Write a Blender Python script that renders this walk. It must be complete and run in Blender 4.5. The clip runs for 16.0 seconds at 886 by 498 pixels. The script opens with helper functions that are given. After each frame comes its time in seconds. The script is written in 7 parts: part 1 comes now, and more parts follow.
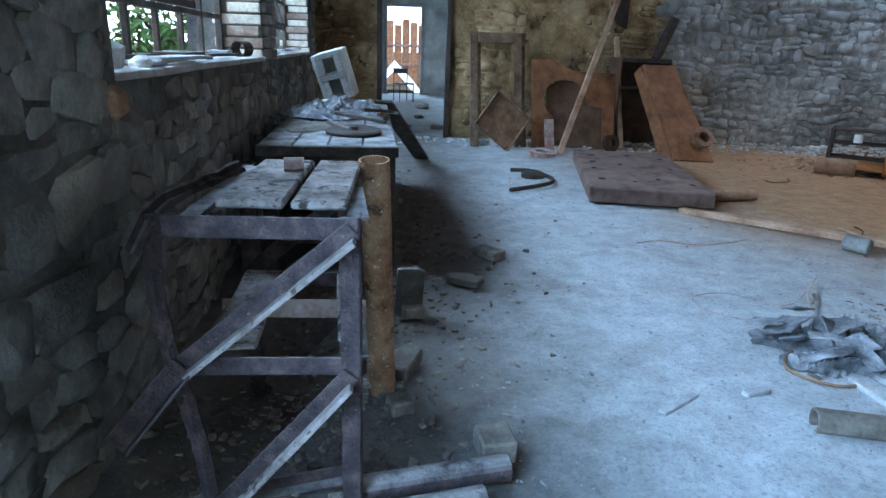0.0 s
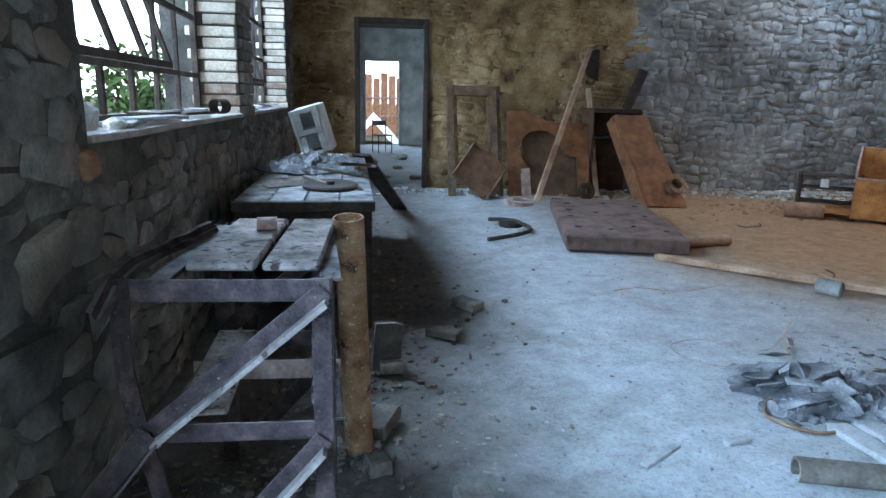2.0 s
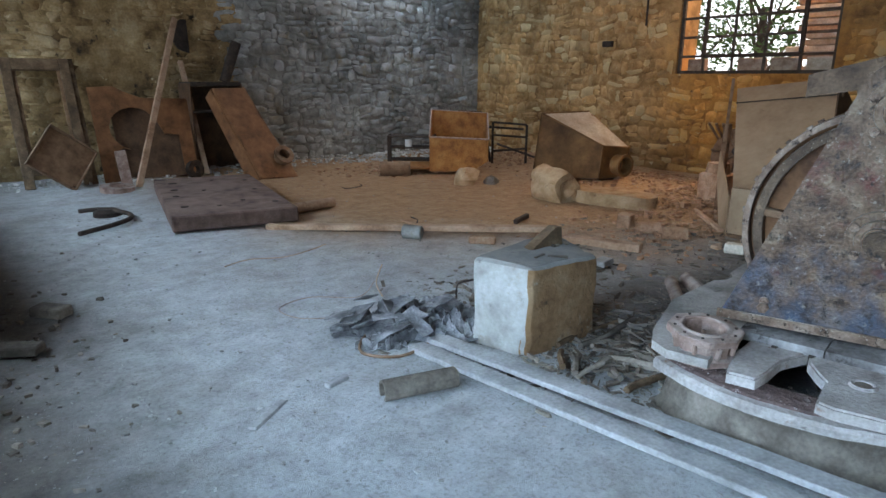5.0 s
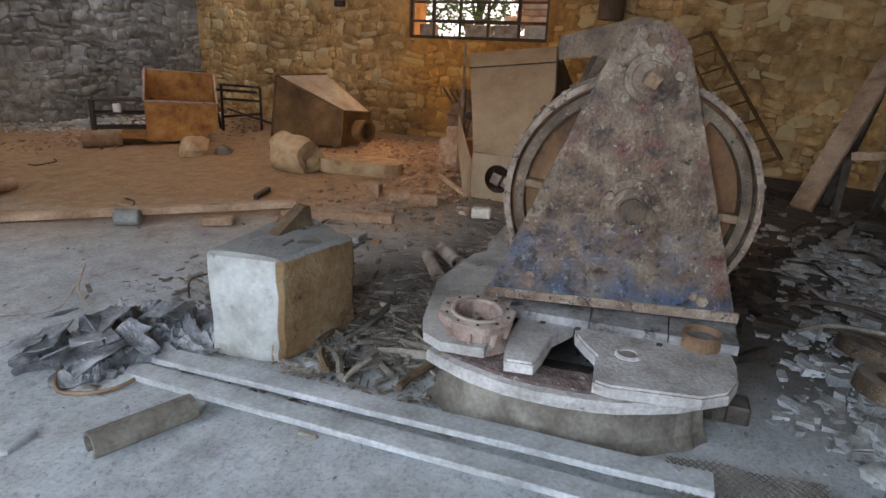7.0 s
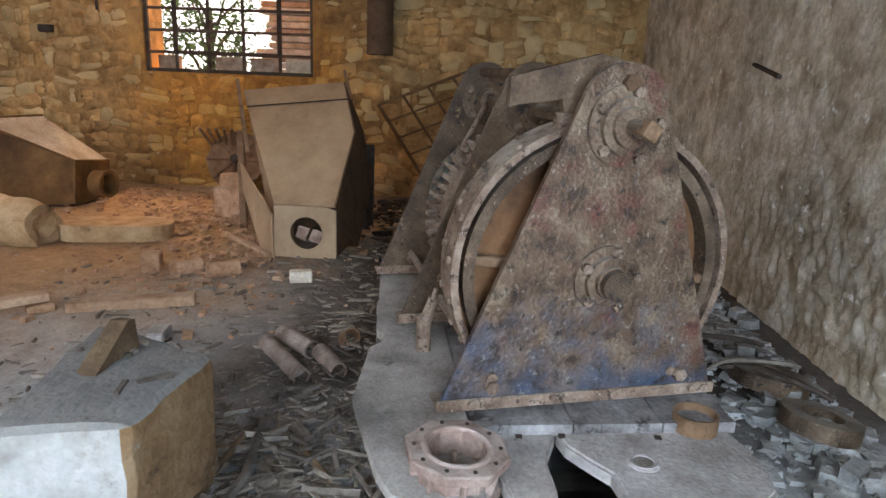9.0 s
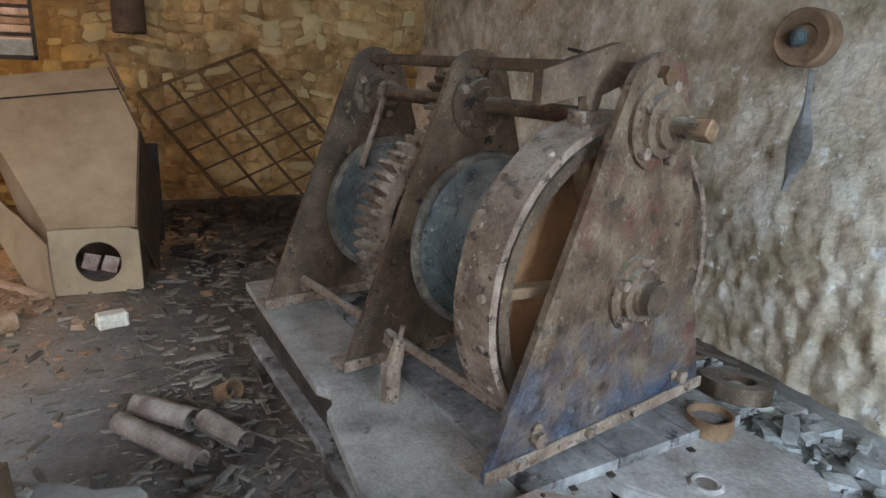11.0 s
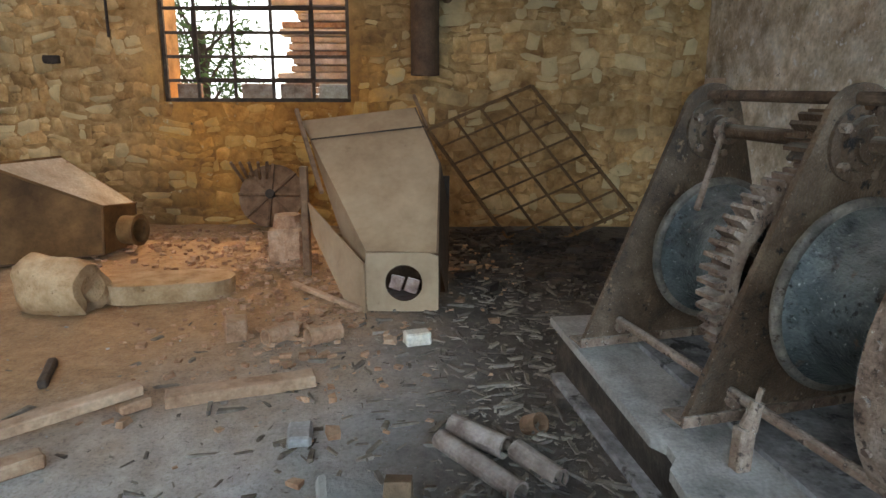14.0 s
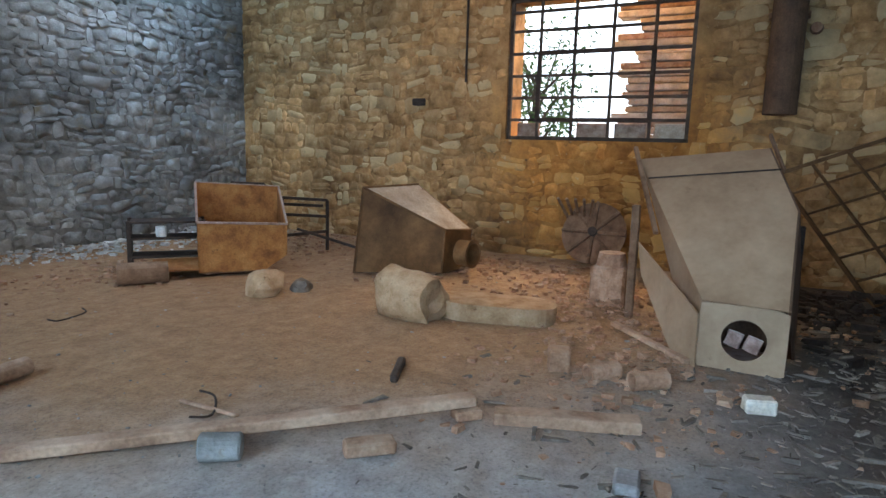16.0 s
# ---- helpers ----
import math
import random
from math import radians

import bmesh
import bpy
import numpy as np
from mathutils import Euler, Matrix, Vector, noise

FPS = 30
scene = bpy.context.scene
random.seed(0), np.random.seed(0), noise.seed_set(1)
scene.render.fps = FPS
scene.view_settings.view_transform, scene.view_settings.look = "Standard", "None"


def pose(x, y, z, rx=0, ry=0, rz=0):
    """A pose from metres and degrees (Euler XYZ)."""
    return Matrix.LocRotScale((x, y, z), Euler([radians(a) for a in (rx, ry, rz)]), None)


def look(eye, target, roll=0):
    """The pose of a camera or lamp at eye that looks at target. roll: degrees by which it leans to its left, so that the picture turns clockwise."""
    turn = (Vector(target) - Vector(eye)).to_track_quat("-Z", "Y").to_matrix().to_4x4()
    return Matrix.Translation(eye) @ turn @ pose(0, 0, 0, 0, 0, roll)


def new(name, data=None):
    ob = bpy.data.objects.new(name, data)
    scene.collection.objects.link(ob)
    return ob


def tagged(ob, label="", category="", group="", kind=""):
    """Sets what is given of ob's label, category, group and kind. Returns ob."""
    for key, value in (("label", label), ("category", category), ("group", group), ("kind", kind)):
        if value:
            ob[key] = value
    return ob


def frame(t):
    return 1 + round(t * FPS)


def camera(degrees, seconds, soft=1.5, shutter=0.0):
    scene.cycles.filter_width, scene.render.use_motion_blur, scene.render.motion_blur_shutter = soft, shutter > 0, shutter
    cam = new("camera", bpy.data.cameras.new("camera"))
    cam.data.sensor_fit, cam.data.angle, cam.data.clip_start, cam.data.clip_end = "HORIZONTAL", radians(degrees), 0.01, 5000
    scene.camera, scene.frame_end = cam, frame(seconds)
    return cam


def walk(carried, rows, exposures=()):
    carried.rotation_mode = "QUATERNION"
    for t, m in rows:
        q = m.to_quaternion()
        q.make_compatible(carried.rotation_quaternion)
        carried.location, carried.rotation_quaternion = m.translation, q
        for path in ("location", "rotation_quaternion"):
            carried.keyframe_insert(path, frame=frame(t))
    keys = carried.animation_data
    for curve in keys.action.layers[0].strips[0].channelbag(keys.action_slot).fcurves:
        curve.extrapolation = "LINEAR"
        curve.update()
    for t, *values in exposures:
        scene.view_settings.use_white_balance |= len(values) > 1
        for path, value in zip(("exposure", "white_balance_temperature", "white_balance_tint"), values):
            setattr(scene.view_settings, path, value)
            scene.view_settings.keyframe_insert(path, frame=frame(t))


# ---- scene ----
cam = camera(70.1, 16.0)
PATH = [
    (0, (0.602, 2.091, 1.306), (0.737, 3.991, 0.699), 2.1),
    (0.5, (0.598, 2.082, 1.315), (0.72, 3.996, 0.748), 1.7),
    (1, (0.596, 2.093, 1.323), (0.7, 4.017, 0.785), 1.5),
    (1.5, (0.604, 2.094, 1.33), (0.724, 4.029, 0.838), 1.5),
    (2, (0.624, 2.095, 1.334), (0.816, 4.032, 0.873), 1.4),
    (2.5, (0.648, 2.075, 1.341), (0.924, 4.003, 0.885), 1.4),
    (3, (0.67, 2.064, 1.346), (1.092, 3.967, 0.898), 1.6),
    (3.5, (0.698, 2.049, 1.344), (1.256, 3.915, 0.893), 1.3),
    (4, (0.748, 2.021, 1.342), (1.517, 3.808, 0.875), 1.1),
    (4.5, (0.785, 1.998, 1.334), (1.766, 3.672, 0.848), 1.1),
    (5, (0.825, 1.977, 1.323), (2.027, 3.489, 0.803), 0.4),
    (5.2, (0.828, 1.98, 1.316), (2.13, 3.404, 0.787), 0.7),
    (7.3, (1.189, 2.421, 1.287), (2.941, 3.188, 0.7), 2.2),
    (7.5, (1.208, 2.53, 1.289), (3.006, 3.196, 0.72), 1.8),
    (8, (1.253, 2.743, 1.291), (3.124, 3.201, 0.752), 1.7),
    (8.5, (1.428, 2.919, 1.277), (3.346, 3.209, 0.791), 1.2),
    (9, (1.57, 3.1, 1.294), (3.508, 3.221, 0.816), 2.4),
    (9.5, (1.672, 3.352, 1.301), (3.608, 3.212, 0.82), 1.8),
    (9.7, (1.715, 3.429, 1.309), (3.64, 3.192, 0.821), 2.0),
    (11.8, (2.181, 3.95, 1.312), (3.951, 3.179, 0.79), 1.1),
    (12, (2.182, 3.993, 1.315), (3.951, 3.231, 0.778), 1.1),
    (12.5, (2.172, 4.059, 1.332), (3.958, 3.343, 0.785), 0.9),
    (13, (2.162, 4.081, 1.345), (4.041, 3.614, 0.842), 0.8),
    (13.5, (2.161, 4.088, 1.339), (4.094, 3.866, 0.876), 0.5),
    (14, (2.156, 4.11, 1.342), (4.109, 4.144, 0.911), 0.2),
    (14.5, (2.163, 4.147, 1.33), (4.104, 4.397, 0.915), 0.8),
    (15, (2.173, 4.208, 1.336), (4.071, 4.707, 0.953), 0.6),
    (15.5, (2.165, 4.247, 1.337), (4.006, 4.948, 0.989), 0.7),
    (16, (2.165, 4.311, 1.297), (3.905, 5.245, 0.98), 1.6),
]
walk(cam, [(t, look(eye, target, roll)) for t, eye, target, roll in PATH],
     [(0, 0.3, 6000, 12), (2.5, 0.34, 6600, 14), (5, -0.08, 7400, 17), (7.5, -0.14, 9000, 27), (9.5, 0.3, 8800, 25), (12, 0.3, 8200, 17), (14, 0.32, 7900, 15), (16, 0.22, 6600, 13)])

# ---- light ----
world = bpy.data.worlds.new("sky")
scene.world = world
world.use_nodes = True
sky = world.node_tree.nodes.new("ShaderNodeTexSky")
sky.sky_type, sky.sun_disc = "NISHITA", False
sky.sun_elevation, sky.sun_rotation = radians(48), radians(200)
world.node_tree.links.new(sky.outputs[0], world.node_tree.nodes["Background"].inputs[0])
world.node_tree.nodes["Background"].inputs[1].default_value = 0.15


def lamp_area(name, eye, target, w, h, watts, colour, spread=180):
    data = bpy.data.lights.new(name, "AREA")
    data.shape, data.size, data.size_y, data.energy, data.color = "RECTANGLE", w, h, watts, colour
    data.spread = radians(spread)
    ob = new(name, data)
    ob.matrix_world = look(eye, target)
    return ob


sun = new("sun", bpy.data.lights.new("sun", "SUN"))
sun.data.energy, sun.data.angle, sun.data.color = 0.9, radians(30), (1.0, 0.95, 0.88)
sun.matrix_world = look((6, -14, 16), (0, 0, 0))

SKY = (0.45, 0.71, 1.0)
lamp_area("sky_west", (-4.0, 7.3, 2.7), (2.0, 7.3, 2.3), 8.0, 3.2, 430, SKY)
lamp_area("sky_west_high", (-2.6, 6.1, 4.0), (2.6, 4.9, 0.2), 3.0, 1.6, 400, SKY, 130)
lamp_area("sky_west_high_far", (-2.7, 9.2, 4.4), (1.9, 9.0, 0.2), 3.0, 1.8, 360, SKY, 130)
lamp_area("sky_doorway", (-0.30, 2.40, 1.4), (5.5, 1.4, 0.6), 1.0, 2.4, 195, (0.34, 0.63, 1.0), 165)
lamp_area("sky_east", (11.6, 7.3, 4.6), (5.2, 6.6, 0.0), 2.4, 1.4, 720, (1.0, 0.77, 0.48))
lamp_area("sky_far_door", (0.6, 23.4, 4.2), (0.6, 17.0, 0.2), 2.0, 1.6, 1100, SKY)
# Fill lamp added outside the next room, never in view.
lamp_area("next_room_fill", (-2.2, 15.8, 2.0), (1.2, 15.8, 1.0), 2.2, 1.5, 300, SKY)
# Unseen fill lamps, added: warm over the east half, blue over its north corner.
lamp_area("roof_fill", (6.5, 7.2, 4.55), (6.6, 7.5, 0.0), 1.6, 1.6, 36, (1.0, 0.76, 0.48))
lamp_area("roof_fill_north", (7.6, 10.7, 4.5), (7.7, 11.5, 0.0), 1.2, 1.0, 70, (0.38, 0.66, 1.0))

# ---- materials ----
def material(name, cols, scale=6.0, rough=0.85, metal=0.0, bump=0.4, fine=60.0, dust=0.0, dust_col=(0.36, 0.33, 0.29), spread=0.25, stretch=(1, 1, 1), spots=(), patch=0.0, tint=None, local_tint=None, grain=0.9):
    """cols: three base colours, mixed by two sizes of noise; dust settles on upward faces."""
    m = bpy.data.materials.new(name)
    m.use_nodes = True
    nt = m.node_tree
    N, L = nt.nodes, nt.links
    bs = N["Principled BSDF"]
    tc = N.new("ShaderNodeTexCoord")
    mp = N.new("ShaderNodeMapping")
    mp.inputs["Scale"].default_value = stretch
    L.new(tc.outputs["Object"], mp.inputs["Vector"])
    info = N.new("ShaderNodeObjectInfo")
    big = N.new("ShaderNodeTexNoise")
    big.noise_dimensions = "4D"
    big.inputs["Scale"].default_value, big.inputs["Detail"].default_value, big.inputs["Roughness"].default_value = scale, 6, 0.62
    L.new(mp.outputs[0], big.inputs["Vector"])
    wv = N.new("ShaderNodeMath")
    wv.operation = "MULTIPLY"
    wv.inputs[1].default_value = 37.0
    L.new(info.outputs["Random"], wv.inputs[0])
    L.new(wv.outputs[0], big.inputs["W"])
    ramp = N.new("ShaderNodeValToRGB")
    e = ramp.color_ramp.elements
    e[0].position, e[1].position = 0.32, 0.68
    e[0].color, e[1].color = (*cols[0], 1), (*cols[2], 1)
    mid = e.new(0.5)
    mid.color = (*cols[1], 1)
    L.new(big.outputs["Fac"], ramp.inputs[0])
    small = N.new("ShaderNodeTexNoise")
    small.inputs["Scale"].default_value, small.inputs["Detail"].default_value = fine, 5
    L.new(mp.outputs[0], small.inputs["Vector"])
    hsv = N.new("ShaderNodeHueSaturation")
    val = N.new("ShaderNodeMath")
    val.operation = "MULTIPLY_ADD"
    val.inputs[1].default_value, val.inputs[2].default_value = 2 * spread, 1.0 - spread
    isl = N.new("ShaderNodeNewGeometry")
    both = N.new("ShaderNodeMath")
    both.operation = "ADD"
    L.new(info.outputs["Random"], both.inputs[0])
    L.new(isl.outputs["Random Per Island"], both.inputs[1])
    fr = N.new("ShaderNodeMath")
    fr.operation = "FRACT"
    L.new(both.outputs[0], fr.inputs[0])
    L.new(fr.outputs[0], val.inputs[0])
    gr = N.new("ShaderNodeMath")
    gr.operation = "MULTIPLY_ADD"
    gr.inputs[1].default_value, gr.inputs[2].default_value = grain, 1.0 - grain / 2
    L.new(small.outputs["Fac"], gr.inputs[0])
    vv = N.new("ShaderNodeMath")
    vv.operation = "MULTIPLY"
    L.new(val.outputs[0], vv.inputs[0])
    L.new(gr.outputs[0], vv.inputs[1])
    L.new(vv.outputs[0], hsv.inputs["Value"])
    L.new(ramp.outputs[0], hsv.inputs["Color"])
    col = hsv.outputs[0]
    if patch:
        pn = N.new("ShaderNodeTexNoise")
        pn.inputs["Scale"].default_value, pn.inputs["Detail"].default_value = 0.9, 5
        L.new(tc.outputs["Object"], pn.inputs["Vector"])
        pr = N.new("ShaderNodeMapRange")
        pr.inputs["From Min"].default_value, pr.inputs["From Max"].default_value = 0.3, 0.7
        pr.inputs["To Min"].default_value, pr.inputs["To Max"].default_value = 1 - patch, 1 + patch
        L.new(pn.outputs["Fac"], pr.inputs["Value"])
        pm = N.new("ShaderNodeVectorMath")
        pm.operation = "SCALE"
        L.new(col, pm.inputs[0])
        L.new(pr.outputs[0], pm.inputs["Scale"])
        col = pm.outputs[0]
    if tint:
        # a share of the pieces is of another stone
        ts = N.new("ShaderNodeMath")
        ts.operation = "MULTIPLY"
        ts.inputs[1].default_value = 7.31
        L.new(both.outputs[0], ts.inputs[0])
        tf = N.new("ShaderNodeMath")
        tf.operation = "FRACT"
        L.new(ts.outputs[0], tf.inputs[0])
        tr = N.new("ShaderNodeMapRange")
        tr.inputs["From Min"].default_value, tr.inputs["From Max"].default_value = 1 - tint[1], 1.0
        tr.inputs["To Max"].default_value = tint[2]
        L.new(tf.outputs[0], tr.inputs["Value"])
        tm = N.new("ShaderNodeMix")
        tm.data_type = "RGBA"
        L.new(tr.outputs[0], tm.inputs["Factor"])
        L.new(col, tm.inputs["A"])
        tm.inputs["B"].default_value = (*tint[0], 1)
        col = tm.outputs["Result"]
    if local_tint:
        # multiplies a colour over one ragged place of the wall
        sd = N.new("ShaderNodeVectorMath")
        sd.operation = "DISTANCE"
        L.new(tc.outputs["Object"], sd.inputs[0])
        sd.inputs[1].default_value = local_tint[1]
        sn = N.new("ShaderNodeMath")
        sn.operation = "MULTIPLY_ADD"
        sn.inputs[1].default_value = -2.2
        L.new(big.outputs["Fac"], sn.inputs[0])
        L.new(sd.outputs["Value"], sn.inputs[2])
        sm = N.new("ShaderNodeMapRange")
        sm.inputs["From Min"].default_value, sm.inputs["From Max"].default_value = local_tint[2] - 1.1, local_tint[2] - 2.0
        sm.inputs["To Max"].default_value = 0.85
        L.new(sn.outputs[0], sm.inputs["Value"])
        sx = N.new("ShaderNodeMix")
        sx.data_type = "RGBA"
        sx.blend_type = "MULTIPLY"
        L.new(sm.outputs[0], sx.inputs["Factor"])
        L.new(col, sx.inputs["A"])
        sx.inputs["B"].default_value = (*local_tint[0], 1)
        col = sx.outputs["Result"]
    for sc, ss, st, *band in spots:
        sp = N.new("ShaderNodeTexNoise")
        sp.inputs["Scale"].default_value, sp.inputs["Detail"].default_value = ss, 8
        sp.inputs["Roughness"].default_value = 0.7
        L.new(mp.outputs[0], sp.inputs["Vector"])
        sr = N.new("ShaderNodeMapRange")
        sr.inputs["From Min"].default_value, sr.inputs["From Max"].default_value = st, st + (band[2] if len(band) > 2 else 0.06)
        if band:
            # spots that gather mostly above or below a height of the part
            sz = N.new("ShaderNodeSeparateXYZ")
            L.new(tc.outputs["Object"], sz.inputs[0])
            bd = N.new("ShaderNodeMath")
            bd.operation = "MULTIPLY_ADD"
            bd.inputs[1].default_value, bd.inputs[2].default_value = -band[1], band[0] * band[1]
            L.new(sz.outputs["Z"], bd.inputs[0])
            bs2 = N.new("ShaderNodeMath")
            bs2.operation = "ADD"
            L.new(sp.outputs["Fac"], bs2.inputs[0])
            L.new(bd.outputs[0], bs2.inputs[1])
            L.new(bs2.outputs[0], sr.inputs["Value"])
        else:
            L.new(sp.outputs["Fac"], sr.inputs["Value"])
        mx = N.new("ShaderNodeMix")
        mx.data_type = "RGBA"
        L.new(sr.outputs[0], mx.inputs["Factor"])
        L.new(col, mx.inputs["A"])
        mx.inputs["B"].default_value = (*sc, 1)
        col = mx.outputs["Result"]
    if dust:
        geo = N.new("ShaderNodeNewGeometry")
        sep = N.new("ShaderNodeSeparateXYZ")
        L.new(geo.outputs["Normal"], sep.inputs[0])
        up = N.new("ShaderNodeMapRange")
        up.inputs["From Min"].default_value, up.inputs["From Max"].default_value = 0.35, 0.95
        L.new(sep.outputs["Z"], up.inputs["Value"])
        dn = N.new("ShaderNodeMath")
        dn.operation = "MULTIPLY"
        L.new(up.outputs[0], dn.inputs[0])
        dr = N.new("ShaderNodeMapRange")
        dr.inputs["From Min"].default_value, dr.inputs["From Max"].default_value = 0.3, 0.55
        L.new(big.outputs["Fac"], dr.inputs["Value"])
        dd = N.new("ShaderNodeMath")
        dd.operation = "MULTIPLY"
        dd.inputs[1].default_value = dust
        L.new(dr.outputs[0], dd.inputs[0])
        L.new(dd.outputs[0], dn.inputs[1])
        mx = N.new("ShaderNodeMix")
        mx.data_type = "RGBA"
        L.new(dn.outputs[0], mx.inputs["Factor"])
        L.new(col, mx.inputs["A"])
        mx.inputs["B"].default_value = (*dust_col, 1)
        col = mx.outputs["Result"]
    L.new(col, bs.inputs["Base Color"])
    bs.inputs["Roughness"].default_value, bs.inputs["Metallic"].default_value = rough, metal
    bs.inputs["Specular IOR Level"].default_value = 0.3
    h = N.new("ShaderNodeMath")
    h.operation = "MULTIPLY_ADD"
    h.inputs[1].default_value = 0.35
    L.new(small.outputs["Fac"], h.inputs[0])
    L.new(big.outputs["Fac"], h.inputs[2])
    b = N.new("ShaderNodeBump")
    b.inputs["Strength"].default_value, b.inputs["Distance"].default_value = bump, 0.02
    L.new(h.outputs[0], b.inputs["Height"])
    L.new(b.outputs[0], bs.inputs["Normal"])
    return m


M = {}
M["stone_grey"] = material("stone_grey", [(0.065, 0.06, 0.053), (0.16, 0.148, 0.13), (0.29, 0.268, 0.235)], 5, 0.9, bump=0.9, spread=0.2, patch=0.45, grain=0.6, tint=((0.21, 0.145, 0.095), 0.3, 0.45), spots=[((0.34, 0.33, 0.31), 6.0, 0.62, 0.0, 0.0, 0.1), ((0.03, 0.026, 0.023), 3.5, 0.60, 0.0, 0.0, 0.1)])
M["mortar_grey"] = material("mortar_grey", [(0.03, 0.028, 0.025), (0.08, 0.074, 0.063), (0.16, 0.146, 0.125)], 3, 0.95, spread=0.0, bump=1.0, fine=40, patch=0.35, spots=[((0.02, 0.018, 0.016), 3.0, 0.60)])
M["stone_ochre"] = material("stone_ochre", [(0.224, 0.111, 0.04), (0.418, 0.227, 0.09), (0.571, 0.356, 0.171)], 6, 0.9, bump=0.8, spread=0.2, patch=0.4, grain=0.5, tint=((0.66, 0.51, 0.29), 0.4, 0.6), local_tint=((1.0, 0.74, 0.36), (9.5, 6.1, 1.0), 1.9), spots=[((0.09, 0.055, 0.027), 5.0, 0.61, 0.0, 0.0, 0.12), ((0.62, 0.49, 0.29), 7.0, 0.62, 0.0, 0.0, 0.10)])
M["mortar_ochre"] = material("mortar_ochre", [(0.163, 0.081, 0.03), (0.347, 0.19, 0.076), (0.479, 0.296, 0.138)], 4, 0.95, spread=0.0, bump=0.8, fine=40, patch=0.4, grain=0.5, local_tint=((1.0, 0.74, 0.36), (9.5, 6.1, 1.0), 1.9), spots=[((0.09, 0.055, 0.027), 4, 0.61, 0.0, 0.0, 0.12), ((0.54, 0.42, 0.24), 6.0, 0.62, 0.0, 0.0, 0.10)])
M["stone_white"] = material("stone_white", [(0.32, 0.305, 0.28), (0.50, 0.485, 0.45), (0.70, 0.69, 0.65)], 6, 0.9, bump=0.9, spread=0.2, patch=0.25, spots=[((0.15, 0.135, 0.11), 5.0, 0.64), ((0.42, 0.35, 0.23), 2.2, 0.63)])
M["mortar_white"] = material("mortar_white", [(0.24, 0.225, 0.195), (0.40, 0.375, 0.33), (0.54, 0.52, 0.47)], 2.5, 0.95, spread=0.0, bump=1.0, fine=40, patch=0.3, spots=[((0.16, 0.14, 0.11), 3.5, 0.62)])
M["plaster"] = material("plaster", [(0.095, 0.055, 0.024), (0.29, 0.185, 0.086), (0.46, 0.34, 0.20)], 3.2, 0.93, bump=1.0, fine=35, patch=0.45, spread=0.06, spots=[((0.03, 0.021, 0.013), 4.2, 0.60), ((0.62, 0.51, 0.33), 6.0, 0.61), ((0.04, 0.027, 0.016), 1.5, 0.64)])
M["plaster_south"] = material("plaster_south", [(0.28, 0.205, 0.13), (0.52, 0.43, 0.32), (0.72, 0.66, 0.57)], 4.5, 0.9, spread=0.0, bump=1.0, fine=30, patch=0.3, spots=[((0.76, 0.74, 0.70), 9.0, 0.59), ((0.32, 0.175, 0.075), 3.0, 0.61, 0.0, 0.0, 0.12), ((0.10, 0.08, 0.06), 11.0, 0.64)])
M["brick"] = material("brick", [(0.24, 0.10, 0.05), (0.36, 0.19, 0.11), (0.42, 0.30, 0.2)], 9, 0.9, bump=0.5, spread=0.3)
M["brick_pale"] = material("brick_pale", [(0.34, 0.28, 0.2), (0.5, 0.43, 0.34), (0.6, 0.54, 0.45)], 9, 0.9, bump=0.5, spread=0.25)
M["rust"] = material("rust", [(0.05, 0.03, 0.02), (0.11, 0.066, 0.042), (0.19, 0.12, 0.075)], 14, 0.8, 0.2, bump=0.8, fine=90, spread=0.08, spots=[((0.30, 0.21, 0.14), 22.0, 0.62), ((0.03, 0.018, 0.014), 12.0, 0.62)])
M["rust_purple"] = material("rust_purple", [(0.022, 0.015, 0.015), (0.055, 0.036, 0.035), (0.110, 0.072, 0.066)], 16, 0.85, 0.0, bump=0.9, fine=110, dust=0.75, dust_col=(0.30, 0.27, 0.25), spread=0.08, spots=[((0.24, 0.16, 0.12), 60.0, 0.63)])
M["rust_orange"] = material("rust_orange", [(0.17, 0.062, 0.017), (0.34, 0.135, 0.035), (0.45, 0.21, 0.07)], 6, 0.7, 0.1, bump=0.3, fine=70, spread=0.1, patch=0.2, spots=[((0.08, 0.03, 0.015), 6.0, 0.64)])
M["rust_brown"] = material("rust_brown", [(0.09, 0.045, 0.022), (0.185, 0.10, 0.055), (0.27, 0.155, 0.09)], 7, 0.78, 0.1, bump=0.5, fine=80, dust=0.45, dust_col=(0.36, 0.245, 0.17), spread=0.1, grain=0.6, spots=[((0.06, 0.03, 0.016), 6.0, 0.62, 0.0, 0.0, 0.1)])
M["rust_pale"] = material("rust_pale", [(0.18, 0.105, 0.08), (0.31, 0.20, 0.16), (0.42, 0.31, 0.26)], 12, 0.9, 0.0, bump=0.7, dust=0.7, dust_col=(0.44, 0.36, 0.32), spread=0.12, spots=[((0.09, 0.05, 0.038), 18.0, 0.63)])
